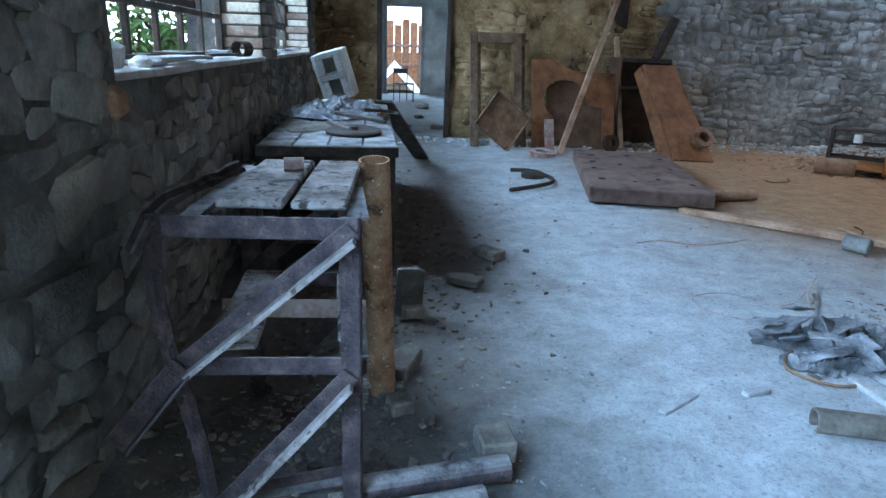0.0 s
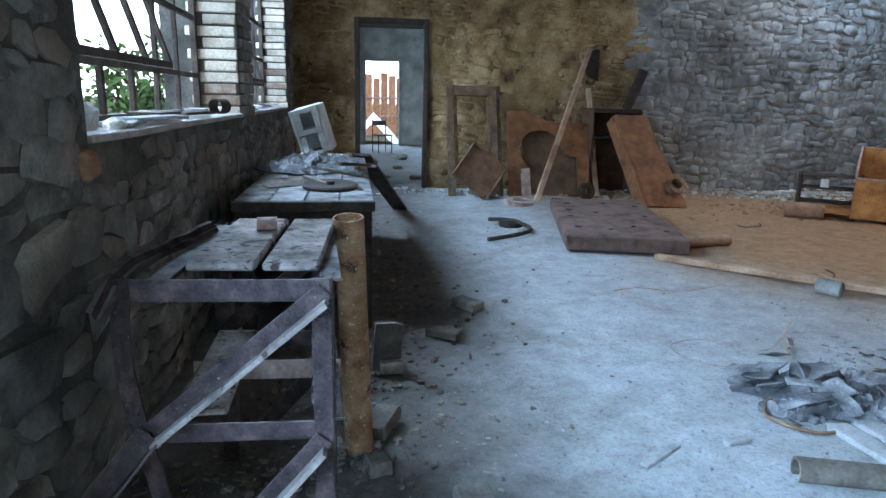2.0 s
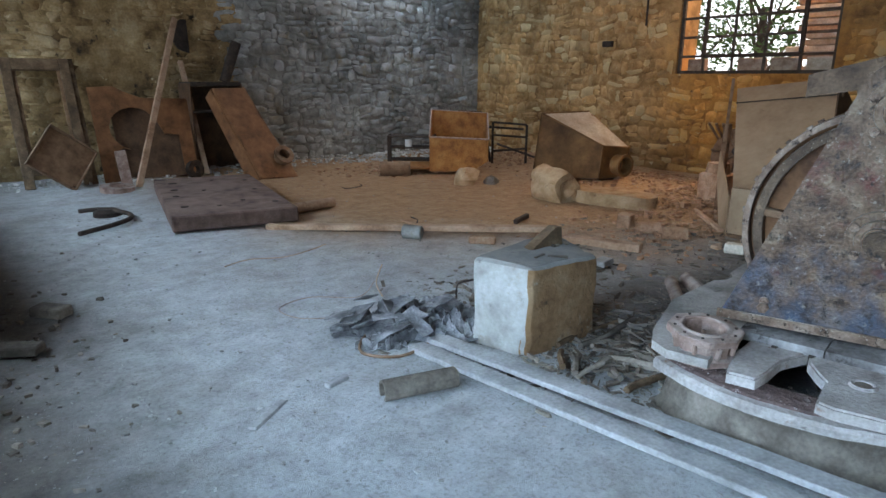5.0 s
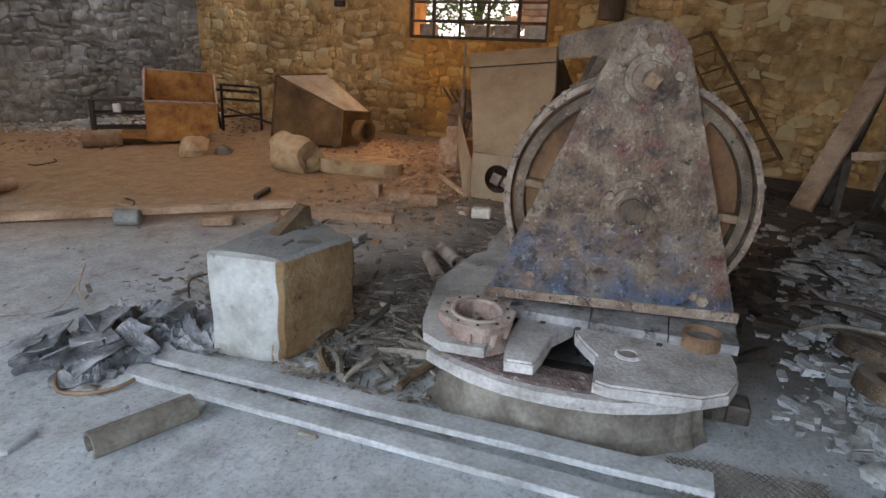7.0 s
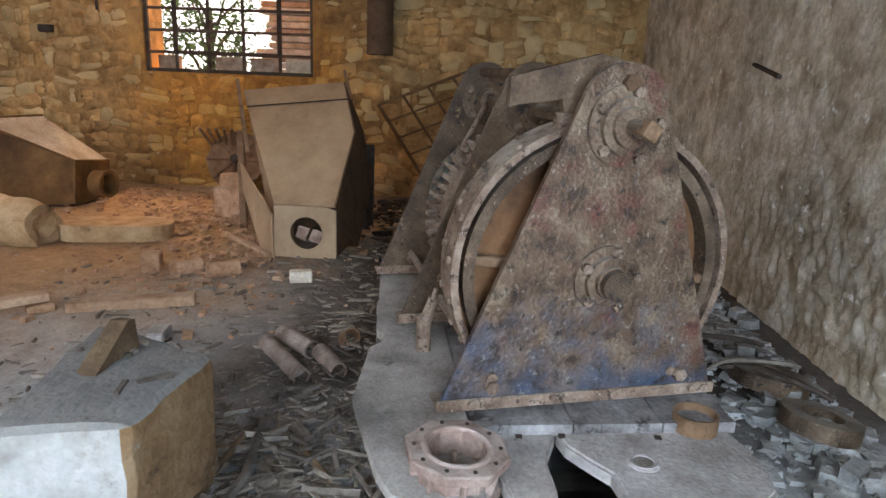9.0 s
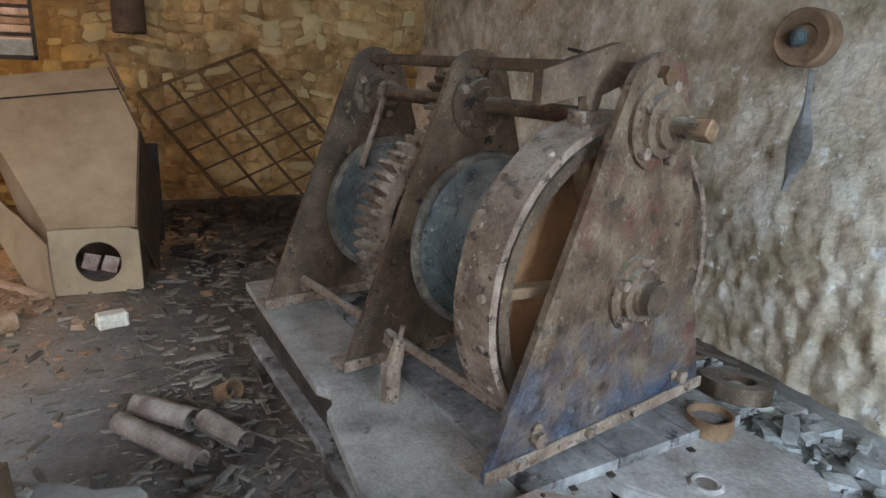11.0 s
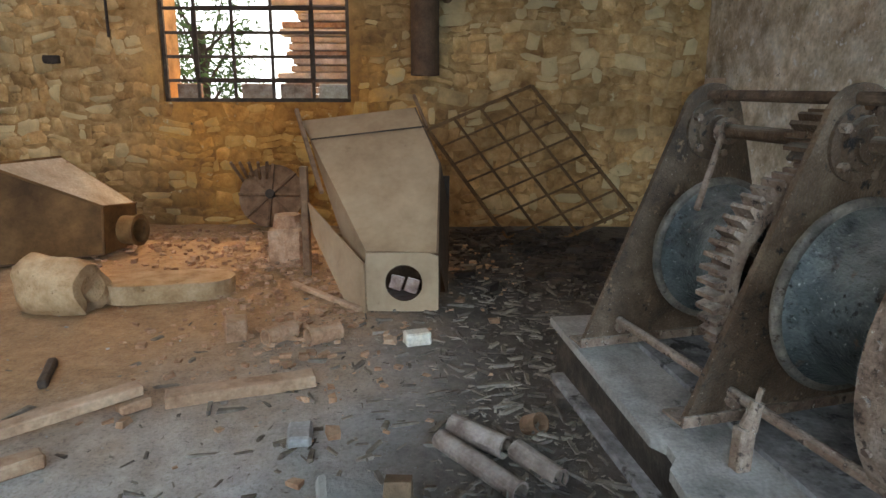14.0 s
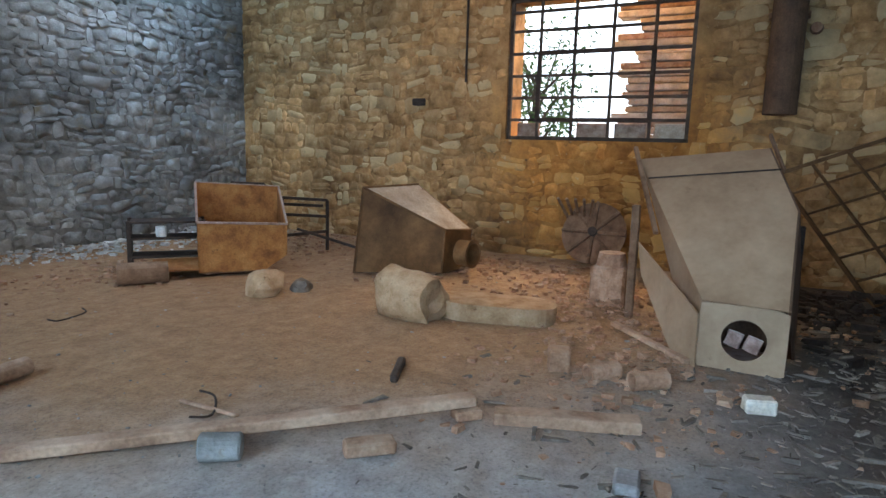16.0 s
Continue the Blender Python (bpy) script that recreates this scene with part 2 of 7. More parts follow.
# Blue towards the foot: paint remains with the doorway's cool light put in.
M["winch_paint"] = material("winch_paint", [(0.04, 0.02, 0.012), (0.125, 0.072, 0.044), (0.22, 0.15, 0.098)], 10, 0.4, 0.15, bump=1.0, fine=75, dust=0.6, spread=0.03, patch=0.2, grain=1.1, spots=[((0.040, 0.068, 0.108), 5.0, 0.45, 0.61, 0.75, 0.30), ((0.12, 0.034, 0.024), 3.5, 0.545, 0.8, -0.03, 0.10), ((0.03, 0.018, 0.013), 11.0, 0.55, 0.8, 0.0, 0.10), ((0.30, 0.26, 0.21), 40.0, 0.585, 0.8, 0.0, 0.16), ((0.014, 0.010, 0.008), 26.0, 0.57, 0.8, 0.0, 0.10)])
M["winch_dark"] = material("winch_dark", [(0.045, 0.027, 0.017), (0.105, 0.064, 0.04), (0.20, 0.135, 0.088)], 7, 0.55, 0.25, bump=0.9, fine=120, dust=0.6, spread=0.05, patch=0.3, spots=[((0.24, 0.15, 0.09), 14.0, 0.61), ((0.02, 0.015, 0.013), 16.0, 0.59), ((0.34, 0.28, 0.22), 80.0, 0.62)])
M["drum_paint"] = material("drum_paint", [(0.028, 0.034, 0.034), (0.068, 0.083, 0.082), (0.135, 0.152, 0.148)], 8, 0.4, 0.2, bump=1.0, fine=100, dust=0.55, spread=0.06, spots=[((0.018, 0.016, 0.015), 24.0, 0.56), ((0.11, 0.07, 0.045), 10.0, 0.61), ((0.36, 0.36, 0.34), 50.0, 0.61)])
M["drum_edge"] = material("drum_edge", [(0.05, 0.045, 0.038), (0.13, 0.11, 0.09), (0.25, 0.21, 0.17)], 10, 0.6, 0.1, bump=0.8, fine=90, spread=0.05, spots=[((0.05, 0.03, 0.02), 20.0, 0.58)])
M["slab_rust"] = material("slab_rust", [(0.065, 0.036, 0.028), (0.135, 0.08, 0.062), (0.205, 0.13, 0.105)], 6, 0.8, 0.1, bump=0.5, fine=70, dust=0.4, dust_col=(0.27, 0.19, 0.16), spread=0.05, patch=0.25, grain=0.5, spots=[((0.05, 0.026, 0.022), 4.0, 0.62, 0.0, 0.0, 0.1)])
M["band_rust"] = material("band_rust", [(0.05, 0.03, 0.028), (0.11, 0.07, 0.062), (0.20, 0.14, 0.12)], 14, 0.9, bump=1.0, fine=90, spread=0.05, spots=[((0.36, 0.31, 0.29), 45.0, 0.58, 0.0, 0.0, 0.08)])
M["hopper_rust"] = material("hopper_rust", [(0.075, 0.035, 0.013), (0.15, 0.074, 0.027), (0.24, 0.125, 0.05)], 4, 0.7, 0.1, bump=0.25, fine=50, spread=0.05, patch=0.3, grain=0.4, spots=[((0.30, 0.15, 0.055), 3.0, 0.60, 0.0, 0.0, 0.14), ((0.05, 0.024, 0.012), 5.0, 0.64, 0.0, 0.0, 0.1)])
M["sash_wood"] = material("sash_wood", [(0.06, 0.036, 0.02), (0.125, 0.075, 0.042), (0.21, 0.135, 0.08)], 7, 0.85, bump=0.5, fine=60, spread=0.12)
M["rim_rust"] = material("rim_rust", [(0.085, 0.05, 0.035), (0.21, 0.135, 0.095), (0.33, 0.245, 0.19)], 10, 0.85, 0.05, bump=1.0, fine=90, dust=0.4, spread=0.08, spots=[((0.045, 0.026, 0.018), 30.0, 0.555), ((0.48, 0.40, 0.33), 60.0, 0.61)])
M["dust_deck"] = material("dust_deck", [(0.15, 0.135, 0.12), (0.32, 0.285, 0.255), (0.46, 0.42, 0.38)], 3.5, 0.95, bump=0.5, fine=90, spread=0.06, spots=[((0.07, 0.062, 0.055), 3.0, 0.62)])
M["concrete"] = material("concrete", [(0.20, 0.185, 0.16), (0.36, 0.345, 0.315), (0.50, 0.49, 0.465)], 5, 0.92, bump=0.8, fine=45, spread=0.04, grain=0.4, dust=0.9, dust_col=(0.15, 0.145, 0.14), spots=[((0.24, 0.18, 0.11), 4.0, 0.58, 0.3, 0.0, 0.15), ((0.12, 0.105, 0.09), 9.0, 0.62, 0.3, 0.0, 0.08), ((0.60, 0.59, 0.57), 6.0, 0.62, 0.3, 0.0, 0.08)])
# Orange copy of the concrete: stain and warm light put into one colour.
M["concrete_warm_side"] = material("concrete_warm_side", [(0.15, 0.075, 0.033), (0.27, 0.15, 0.075), (0.37, 0.24, 0.14)], 5, 0.92, bump=0.9, fine=45, spread=0.04, grain=0.5, dust=0.9, dust_col=(0.15, 0.145, 0.14), spots=[((0.07, 0.042, 0.025), 7.0, 0.58, 0.3, 0.0, 0.1), ((0.36, 0.31, 0.25), 5.0, 0.61, 0.3, 0.0, 0.1)])
M["wood"] = material("wood", [(0.22, 0.118, 0.068), (0.38, 0.23, 0.145), (0.51, 0.345, 0.23)], 5, 0.8, bump=0.5, fine=50, dust=0.35, dust_col=(0.46, 0.35, 0.27), spread=0.15)
M["wood_dark"] = material("wood_dark", [(0.03, 0.022, 0.017), (0.06, 0.045, 0.035), (0.11, 0.083, 0.063)], 8, 0.8, bump=0.5, fine=60, dust=0.2, spread=0.2)
M["wood_grey"] = material("wood_grey", [(0.22, 0.21, 0.20), (0.34, 0.33, 0.32), (0.44, 0.43, 0.42)], 5, 0.85, bump=0.3, fine=60, spread=0.15)
M["board_dusty"] = material("board_dusty", [(0.10, 0.076, 0.064), (0.235, 0.19, 0.165), (0.37, 0.315, 0.28)], 9, 0.95, bump=0.8, fine=60, spread=0.06, spots=[((0.055, 0.04, 0.033), 12.0, 0.55, 0.0, 0.0, 0.05), ((0.08, 0.05, 0.035), 34.0, 0.57)])
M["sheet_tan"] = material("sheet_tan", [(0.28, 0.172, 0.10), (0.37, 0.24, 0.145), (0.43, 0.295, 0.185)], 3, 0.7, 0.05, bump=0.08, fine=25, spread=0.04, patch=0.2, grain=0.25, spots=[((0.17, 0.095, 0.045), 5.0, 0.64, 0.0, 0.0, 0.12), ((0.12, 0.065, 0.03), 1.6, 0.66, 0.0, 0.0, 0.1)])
# Paler tone for the lying hopper's top, with the light on it included.
M["hopper_lit_top"] = material("hopper_lit_top", [(0.27, 0.20, 0.14), (0.40, 0.32, 0.25), (0.50, 0.43, 0.36)], 4, 0.8, 0.0, bump=0.2, fine=50, spread=0.04, patch=0.25, spots=[((0.18, 0.085, 0.04), 4.0, 0.64)])
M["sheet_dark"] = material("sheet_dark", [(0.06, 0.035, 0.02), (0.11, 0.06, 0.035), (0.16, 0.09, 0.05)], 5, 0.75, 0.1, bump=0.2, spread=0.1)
M["dark_steel"] = material("dark_steel", [(0.03, 0.022, 0.018), (0.055, 0.04, 0.032), (0.09, 0.06, 0.045)], 10, 0.75, 0.3, bump=0.3, spread=0.15)
M["white_case"] = material("white_case", [(0.5, 0.49, 0.46), (0.62, 0.61, 0.58), (0.7, 0.69, 0.66)], 5, 0.6, bump=0.1, spread=0.05)
M["cloth"] = material("cloth", [(0.05, 0.048, 0.05), (0.15, 0.147, 0.15), (0.33, 0.32, 0.315)], 9, 0.95, bump=0.6, fine=80, spread=0.35)
M["litter"] = material("litter", [(0.07, 0.056, 0.045), (0.165, 0.135, 0.108), (0.30, 0.255, 0.21)], 5, 0.95, bump=0.4, spread=0.4)
M["terracotta"] = material("terracotta", [(0.22, 0.11, 0.06), (0.36, 0.20, 0.12), (0.46, 0.30, 0.20)], 9, 0.9, bump=0.6, dust=0.5, dust_col=(0.42, 0.30, 0.21), spread=0.25)
M["limestone"] = material("limestone", [(0.31, 0.175, 0.082), (0.44, 0.275, 0.15), (0.54, 0.37, 0.225)], 8, 0.9, bump=1.0, spread=0.1, grain=0.5, spots=[((0.18, 0.10, 0.05), 7.0, 0.61)])
M["bark"] = material("bark", [(0.06, 0.045, 0.035), (0.10, 0.08, 0.06), (0.15, 0.12, 0.1)], 12, 0.95, bump=0.8)
M["leaf"] = material("leaf", [(0.05, 0.10, 0.03), (0.09, 0.17, 0.05), (0.13, 0.23, 0.085)], 3, 0.7, bump=0.1)
M["rust_deep"] = material("rust_deep", [(0.06, 0.028, 0.010), (0.13, 0.065, 0.024), (0.20, 0.105, 0.042)], 6, 0.7, 0.1, bump=0.4, spread=0.08)
M["rust_red"] = material("rust_red", [(0.085, 0.034, 0.014), (0.185, 0.078, 0.032), (0.27, 0.125, 0.056)], 5, 0.75, 0.1, bump=0.4, dust=0.2, dust_col=(0.30, 0.17, 0.10), spread=0.1, grain=0.5, spots=[((0.045, 0.02, 0.01), 4.0, 0.62, 0.0, 0.0, 0.1)])
M["bench_top"] = material("bench_top", [(0.060, 0.053, 0.049), (0.180, 0.165, 0.158), (0.315, 0.300, 0.289)], 7, 0.95, bump=0.8, fine=60, spread=0.1, spots=[((0.05, 0.042, 0.038), 6.0, 0.57)])
M["ceiling"] = material("ceiling", [(0.07, 0.055, 0.045), (0.11, 0.09, 0.075), (0.15, 0.125, 0.10)], 2, 0.95, bump=0.5)
M["cast_dust"] = material("cast_dust", [(0.24, 0.205, 0.185), (0.37, 0.33, 0.305), (0.48, 0.44, 0.41)], 6, 0.95, bump=0.6, fine=70, spread=0.05, spots=[((0.20, 0.11, 0.075), 7.0, 0.63), ((0.12, 0.10, 0.09), 11.0, 0.66)])
M["tube_rust"] = material("tube_rust", [(0.13, 0.085, 0.066), (0.24, 0.17, 0.135), (0.33, 0.25, 0.21)], 9, 0.9, bump=0.5, spread=0.1, dust=0.4, spots=[((0.10, 0.055, 0.04), 12.0, 0.62)])
M["pipe_rust"] = material("pipe_rust", [(0.15, 0.065, 0.028), (0.31, 0.155, 0.075), (0.44, 0.265, 0.15)], 12, 0.85, 0.1, bump=1.0, fine=110, spread=0.06, spots=[((0.06, 0.03, 0.016), 20.0, 0.57), ((0.58, 0.44, 0.30), 40.0, 0.60)])
M["stone_lime"] = material("stone_lime", [(0.13, 0.122, 0.11), (0.24, 0.232, 0.212), (0.37, 0.362, 0.338)], 6, 0.9, bump=0.8, spread=0.18, patch=0.5, grain=0.5, tint=((0.44, 0.425, 0.40), 0.35, 0.5), spots=[((0.06, 0.052, 0.042), 4.0, 0.61, 0.0, 0.0, 0.12), ((0.24, 0.185, 0.115), 2.0, 0.58, 0.0, 0.0, 0.12), ((0.46, 0.45, 0.425), 5.0, 0.63, 0.0, 0.0, 0.10)])
M["mortar_lime"] = material("mortar_lime", [(0.11, 0.10, 0.088), (0.205, 0.192, 0.172), (0.31, 0.30, 0.272)], 4, 0.95, spread=0.0, bump=0.8, fine=40, patch=0.5, grain=0.5, spots=[((0.06, 0.05, 0.04), 4, 0.62, 0.0, 0.0, 0.12)])
M["brick_dim"] = material("brick_dim", [(0.16, 0.10, 0.07), (0.28, 0.20, 0.15), (0.38, 0.31, 0.25)], 9, 0.9, bump=0.7, spread=0.3)
M["rubble_dust"] = material("rubble_dust", [(0.16, 0.152, 0.14), (0.29, 0.28, 0.262), (0.42, 0.41, 0.39)], 6, 0.95, bump=0.8, spread=0.35)
haze = bpy.data.materials.new("bright_haze")
haze.use_nodes = True
hz = haze.node_tree.nodes["Principled BSDF"]
hz.inputs["Base Color"].default_value = (0.7, 0.74, 0.78, 1)
hz.inputs["Roughness"].default_value = 1.0
hz.inputs["Emission Color"].default_value = (0.82, 0.92, 1.0, 1)
hz.inputs["Emission Strength"].default_value = 2.6
M["bright_haze"] = haze
M["earth"] = material("earth", [(0.10, 0.09, 0.06), (0.17, 0.15, 0.1), (0.24, 0.22, 0.15)], 0.7, 0.95, bump=0.6)


# ---- mesh helpers ----
def link(name, bm, mat, parent=None, label="", smooth=False, crease=0.6):
    me = bpy.data.meshes.new(name)
    if smooth:
        for f in bm.faces:
            f.smooth = True
        for e in bm.edges:
            if len(e.link_faces) == 2 and e.calc_face_angle(0) > crease:
                e.smooth = False
    bm.normal_update()
    bm.to_mesh(me)
    bm.free()
    me.materials.append(M[mat])
    ob = new(name, me)
    if parent:
        ob.parent = parent
    if label:
        ob["label"] = label
    return ob


def part(name, bm, mat, parent, label="", smooth=False):
    return link(name, bm, mat, parent, label, smooth)


def thing(name, m, label, category, group=""):
    ob = new(name)
    ob.empty_display_size = 0.1
    ob.matrix_world = m
    return tagged(ob, label, category, group)


def box(bm, c, s, rot=None, bevel=0.006):
    g = bmesh.ops.create_cube(bm, size=1.0)
    vs = g["verts"]
    for v in vs:
        v.co = Vector((v.co.x * s[0], v.co.y * s[1], v.co.z * s[2]))
    if bevel:
        es = list({e for v in vs for e in v.link_edges})
        r = bmesh.ops.bevel(bm, geom=es, offset=min(bevel, min(s) * 0.4), segments=1, affect="EDGES")
        vs = list({v for f in r["faces"] for v in f.verts} | {v for v in vs if v.is_valid})
    mt = Matrix.Translation(c) @ (rot.to_4x4() if rot else Matrix.Identity(4))
    bmesh.ops.transform(bm, matrix=mt, verts=vs)
    return vs


def cube(c, s, rot=None, bevel=0.006):
    bm = bmesh.new()
    box(bm, c, s, rot, bevel)
    return bm


def beam(bm, a, b, w, h, bevel=0.004, up=(0, 0, 1)):
    """A bar of section w x h from a to b."""
    a, b = Vector(a), Vector(b)
    d = b - a
    z = d.normalized()
    u = Vector(up)
    if abs(z.dot(u)) > 0.98:
        u = Vector((0, 1, 0))
    x = u.cross(z).normalized()
    y = z.cross(x)
    rot = Matrix((x, y, z)).transposed()
    return box(bm, (a + b) / 2, (w, h, d.length), rot, bevel)


def rod(bm, a, b, r, seg=16, r2=None, caps=True):
    a, b = Vector(a), Vector(b)
    d = b - a
    g = bmesh.ops.create_cone(bm, cap_ends=caps, segments=seg, radius1=r, radius2=r if r2 is None else r2, depth=d.length)
    q = Vector((0, 0, 1)).rotation_difference(d).to_matrix().to_4x4()
    bmesh.ops.transform(bm, matrix=Matrix.Translation((a + b) / 2) @ q, verts=g["verts"])
    return g["verts"]


def lathe(bm, prof, origin, axis, seg=32, close=False):
    """Turn a profile of (along, radius) pairs round an axis."""
    o, ax = Vector(origin), Vector(axis).normalized()
    p = ax.orthogonal().normalized()
    q = ax.cross(p)
    rings = []
    for t, r in prof:
        rings.append([bm.verts.new(o + ax * t + (p * math.cos(k * math.tau / seg) + q * math.sin(k * math.tau / seg)) * r) for k in range(seg)])
    n = len(rings)
    for i in range(n if close else n - 1):
        A, B = rings[i], rings[(i + 1) % n]
        for k in range(seg):
            bm.faces.new((A[k], A[(k + 1) % seg], B[(k + 1) % seg], B[k]))
    return rings


def pipe(a, b, r, wall, seg=20):
    bm = bmesh.new()
    d = (Vector(b) - Vector(a))
    n = d.length
    lathe(bm, [(0, r), (n, r), (n, r - wall), (0, r - wall)], a, d, seg, True)
    return bm


def slab(pts, n, thick):
    """A plate: outline points in space, thickened along n."""
    bm = bmesh.new()
    n = Vector(n).normalized() * thick
    lo = [bm.verts.new(Vector(p)) for p in pts]
    hi = [bm.verts.new(Vector(p) + n) for p in pts]
    bm.faces.new(lo[::-1])
    bm.faces.new(hi)
    k = len(pts)
    for i in range(k):
        bm.faces.new((lo[i], lo[(i + 1) % k], hi[(i + 1) % k], hi[i]))
    bmesh.ops.recalc_face_normals(bm, faces=bm.faces)
    return bm


def rough(bm, amp, size=0.15, cuts=0):
    if cuts:
        bmesh.ops.subdivide_edges(bm, edges=bm.edges, cuts=cuts, use_grid_fill=True)
    for v in bm.verts:
        v.co += noise.noise_vector(v.co / size) * amp
    return bm


def curve_tube(pts, r, seg=8):
    """A bent rod through points, smoothed."""
    P = [Vector(p) for p in pts]
    out = []
    for i in range(len(P) - 1):
        p0, p1, p2, p3 = P[max(i - 1, 0)], P[i], P[i + 1], P[min(i + 2, len(P) - 1)]
        for k in range(5):
            t = k / 5
            out.append(0.5 * ((2 * p1) + (p2 - p0) * t + (2 * p0 - 5 * p1 + 4 * p2 - p3) * t * t + (3 * p1 - p0 - 3 * p2 + p3) * t ** 3))
    out.append(P[-1])
    bm = bmesh.new()
    rings = []
    for i, c in enumerate(out):
        d = (out[min(i + 1, len(out) - 1)] - out[max(i - 1, 0)]).normalized()
        x = d.orthogonal().normalized() if i == 0 else (rings_x - d * rings_x.dot(d)).normalized()
        rings_x = x
        y = d.cross(x)
        rings.append([bm.verts.new(c + (x * math.cos(k * math.tau / seg) + y * math.sin(k * math.tau / seg)) * r) for k in range(seg)])
    for A, B in zip(rings, rings[1:]):
        for k in range(seg):
            bm.faces.new((A[k], A[(k + 1) % seg], B[(k + 1) % seg], B[k]))
    bm.faces.new(rings[0][::-1])
    bm.faces.new(rings[-1])
    return bm


# ---- structure ----
class Face:
    """A wall's room face: u runs along it, v out of it into the room, z up."""

    def __init__(self, origin, along, inward):
        self.o, self.a, self.n = Vector(origin), Vector(along).normalized(), Vector(inward).normalized()

    def at(self, u, v, z):
        return self.o + self.a * u + self.n * v + Vector((0, 0, z))


def add_block(bm, face, u0, u1, v0, v1, z0, z1):
    c = [bm.verts.new(face.at(u, v, z)) for z in (z0, z1) for u, v in ((u0, v0), (u1, v0), (u1, v1), (u0, v1))]
    fs = [bm.faces.new([c[i] for i in q]) for q in ((0, 1, 2, 3), (4, 5, 6, 7), (0, 1, 5, 4), (1, 2, 6, 5), (2, 3, 7, 6), (3, 0, 4, 7))]
    bmesh.ops.recalc_face_normals(bm, faces=fs)


def wall(name, face, u0, u1, z1, thick, openings, mat, label):
    bm = bmesh.new()
    cur = u0
    for a, b, lo, hi in sorted(openings):
        add_block(bm, face, cur, a, -thick, 0, -0.1, z1)
        if lo > 0:
            add_block(bm, face, a, b, -thick, 0, -0.1, lo)
        if hi < z1:
            add_block(bm, face, a, b, -thick, 0, hi, z1)
        cur = b
    add_block(bm, face, cur, u1, -thick, 0, -0.1, z1)
    return tagged(link(name, bm, mat), label, "wall", kind="structure")


def stones(owner, face, u0, u1, z0, z1, size, course, holes, mat, near, depth=0.02, joint=0.012, seed=1, cover=None, rise=0.07):
    """Coursed rubble: uneven stones in wavering courses, each standing a little proud of its mortar."""
    rng = random.Random(seed)
    rest = bmesh.new()
    count = 0
    z = z0
    row = 0
    while z < z1:
        row += 1
        h = rng.uniform(*course)
        u = u0 - rng.uniform(0, size[1])
        while u < u1:
            w = rng.uniform(*size) * (0.7 + 0.6 * rng.random())
            zs = [(z, z + h)]
            if h > course[0] * 1.3 and rng.random() < 0.4:
                k = z + h * rng.uniform(0.4, 0.6)
                zs = [(z, k), (k, z + h)]
            for lo, hi in zs:
                wave = lambda q: rise * noise.noise(Vector((q * 1.6, row * 0.30, seed)))
                a, b, lo2, hi2 = u + joint, u + w - joint, lo + joint, hi - joint
                cu, cz = (a + b) / 2, (lo + hi) / 2
                if cu < u0 or cu > u1 or (cover and cover(cu, cz)):
                    continue
                jw, jh = min(0.05, (b - a) * 0.2), min(0.035, (hi2 - lo2) * 0.26)
                base = ((a, lo2 + jh), (a + jw, lo2), (b - jw, lo2), (b, lo2 + jh), (b, hi2 - jh), (b - jw, hi2), (a + jw, hi2), (a, hi2 - jh))
                pts = []
                for k, (p, q) in enumerate(base):
                    pts.append((p + rng.uniform(-jw, jw) * 0.7, q + rng.uniform(-jh, jh) * 0.7 + wave(p)))
                cu, cz = sum(p for p, q in pts) / 8, sum(q for p, q in pts) / 8
                if any(g[0] - 0.01 < p < g[1] + 0.01 and g[2] - 0.01 < q < g[3] + 0.01 for g in holes for p, q in pts):
                    continue
                d = depth * rng.uniform(0.25, 1.3)
                tu, tz = rng.uniform(-0.35, 0.35) * depth, rng.uniform(-0.35, 0.35) * depth
                single = count < 300 and near(cu, cz)
                bm = bmesh.new() if single else rest
                back = [bm.verts.new(face.at(p, -0.01, q)) for p, q in pts]
                brim = []
                for k, (p, q) in enumerate(pts):
                    f = 0.90 + 0.07 * rng.random()
                    dd = d * rng.uniform(0.6, 1.0) + tu * (1 if p > cu else -1) + tz * (1 if q > cz else -1)
                    brim.append(bm.verts.new(face.at(cu + (p - cu) * f, max(0.001, dd), cz + (q - cz) * f)))
                mid = bm.verts.new(face.at(cu + rng.uniform(-0.2, 0.2) * (b - a), d * rng.uniform(0.9, 1.5), cz + rng.uniform(-0.15, 0.15) * (hi - lo)))
                fs = []
                for k in range(8):
                    fs.append(bm.faces.new((back[k], back[(k + 1) % 8], brim[(k + 1) % 8], brim[k])))
                    fs.append(bm.faces.new((brim[k], brim[(k + 1) % 8], mid)))
                if single:
                    bmesh.ops.recalc_face_normals(bm, faces=fs)
                    link("stone", bm, mat, owner, smooth=True, crease=1.25)
                    count += 1
            u += w
        z += h
    if rest.faces:
        bmesh.ops.recalc_face_normals(rest, faces=rest.faces)
        tagged(link("stonework", rest, mat, owner, smooth=True, crease=1.25), kind="stuff")
    else:
        rest.free()


TOP = 4.2
WEST = Face((-0.1456, 0.0, 0), (-0.0452, 1, 0), (1, 0.0452, 0))
NORTH = Face((0, 11.83, 0), (1, 0, 0), (0, -1, 0))
EAST = Face((9.515, 0, 0), (0, 1, 0), (-1, 0, 0))
SOUTH = Face((0, 1.31, 0), (1, 0, 0), (0, 1, 0))
WEST_HOLES = [(1.5, 2.9, 0, 2.7), (4.3, 7.25, 1.17, 3.2), (7.78, 10.92, 1.17, 3.2)]
NORTH_HOLES = [(0.22, 1.30, 0, 2.46)]
EAST_HOLES = [(5.29, 7.43, 1.42, 3.08)]
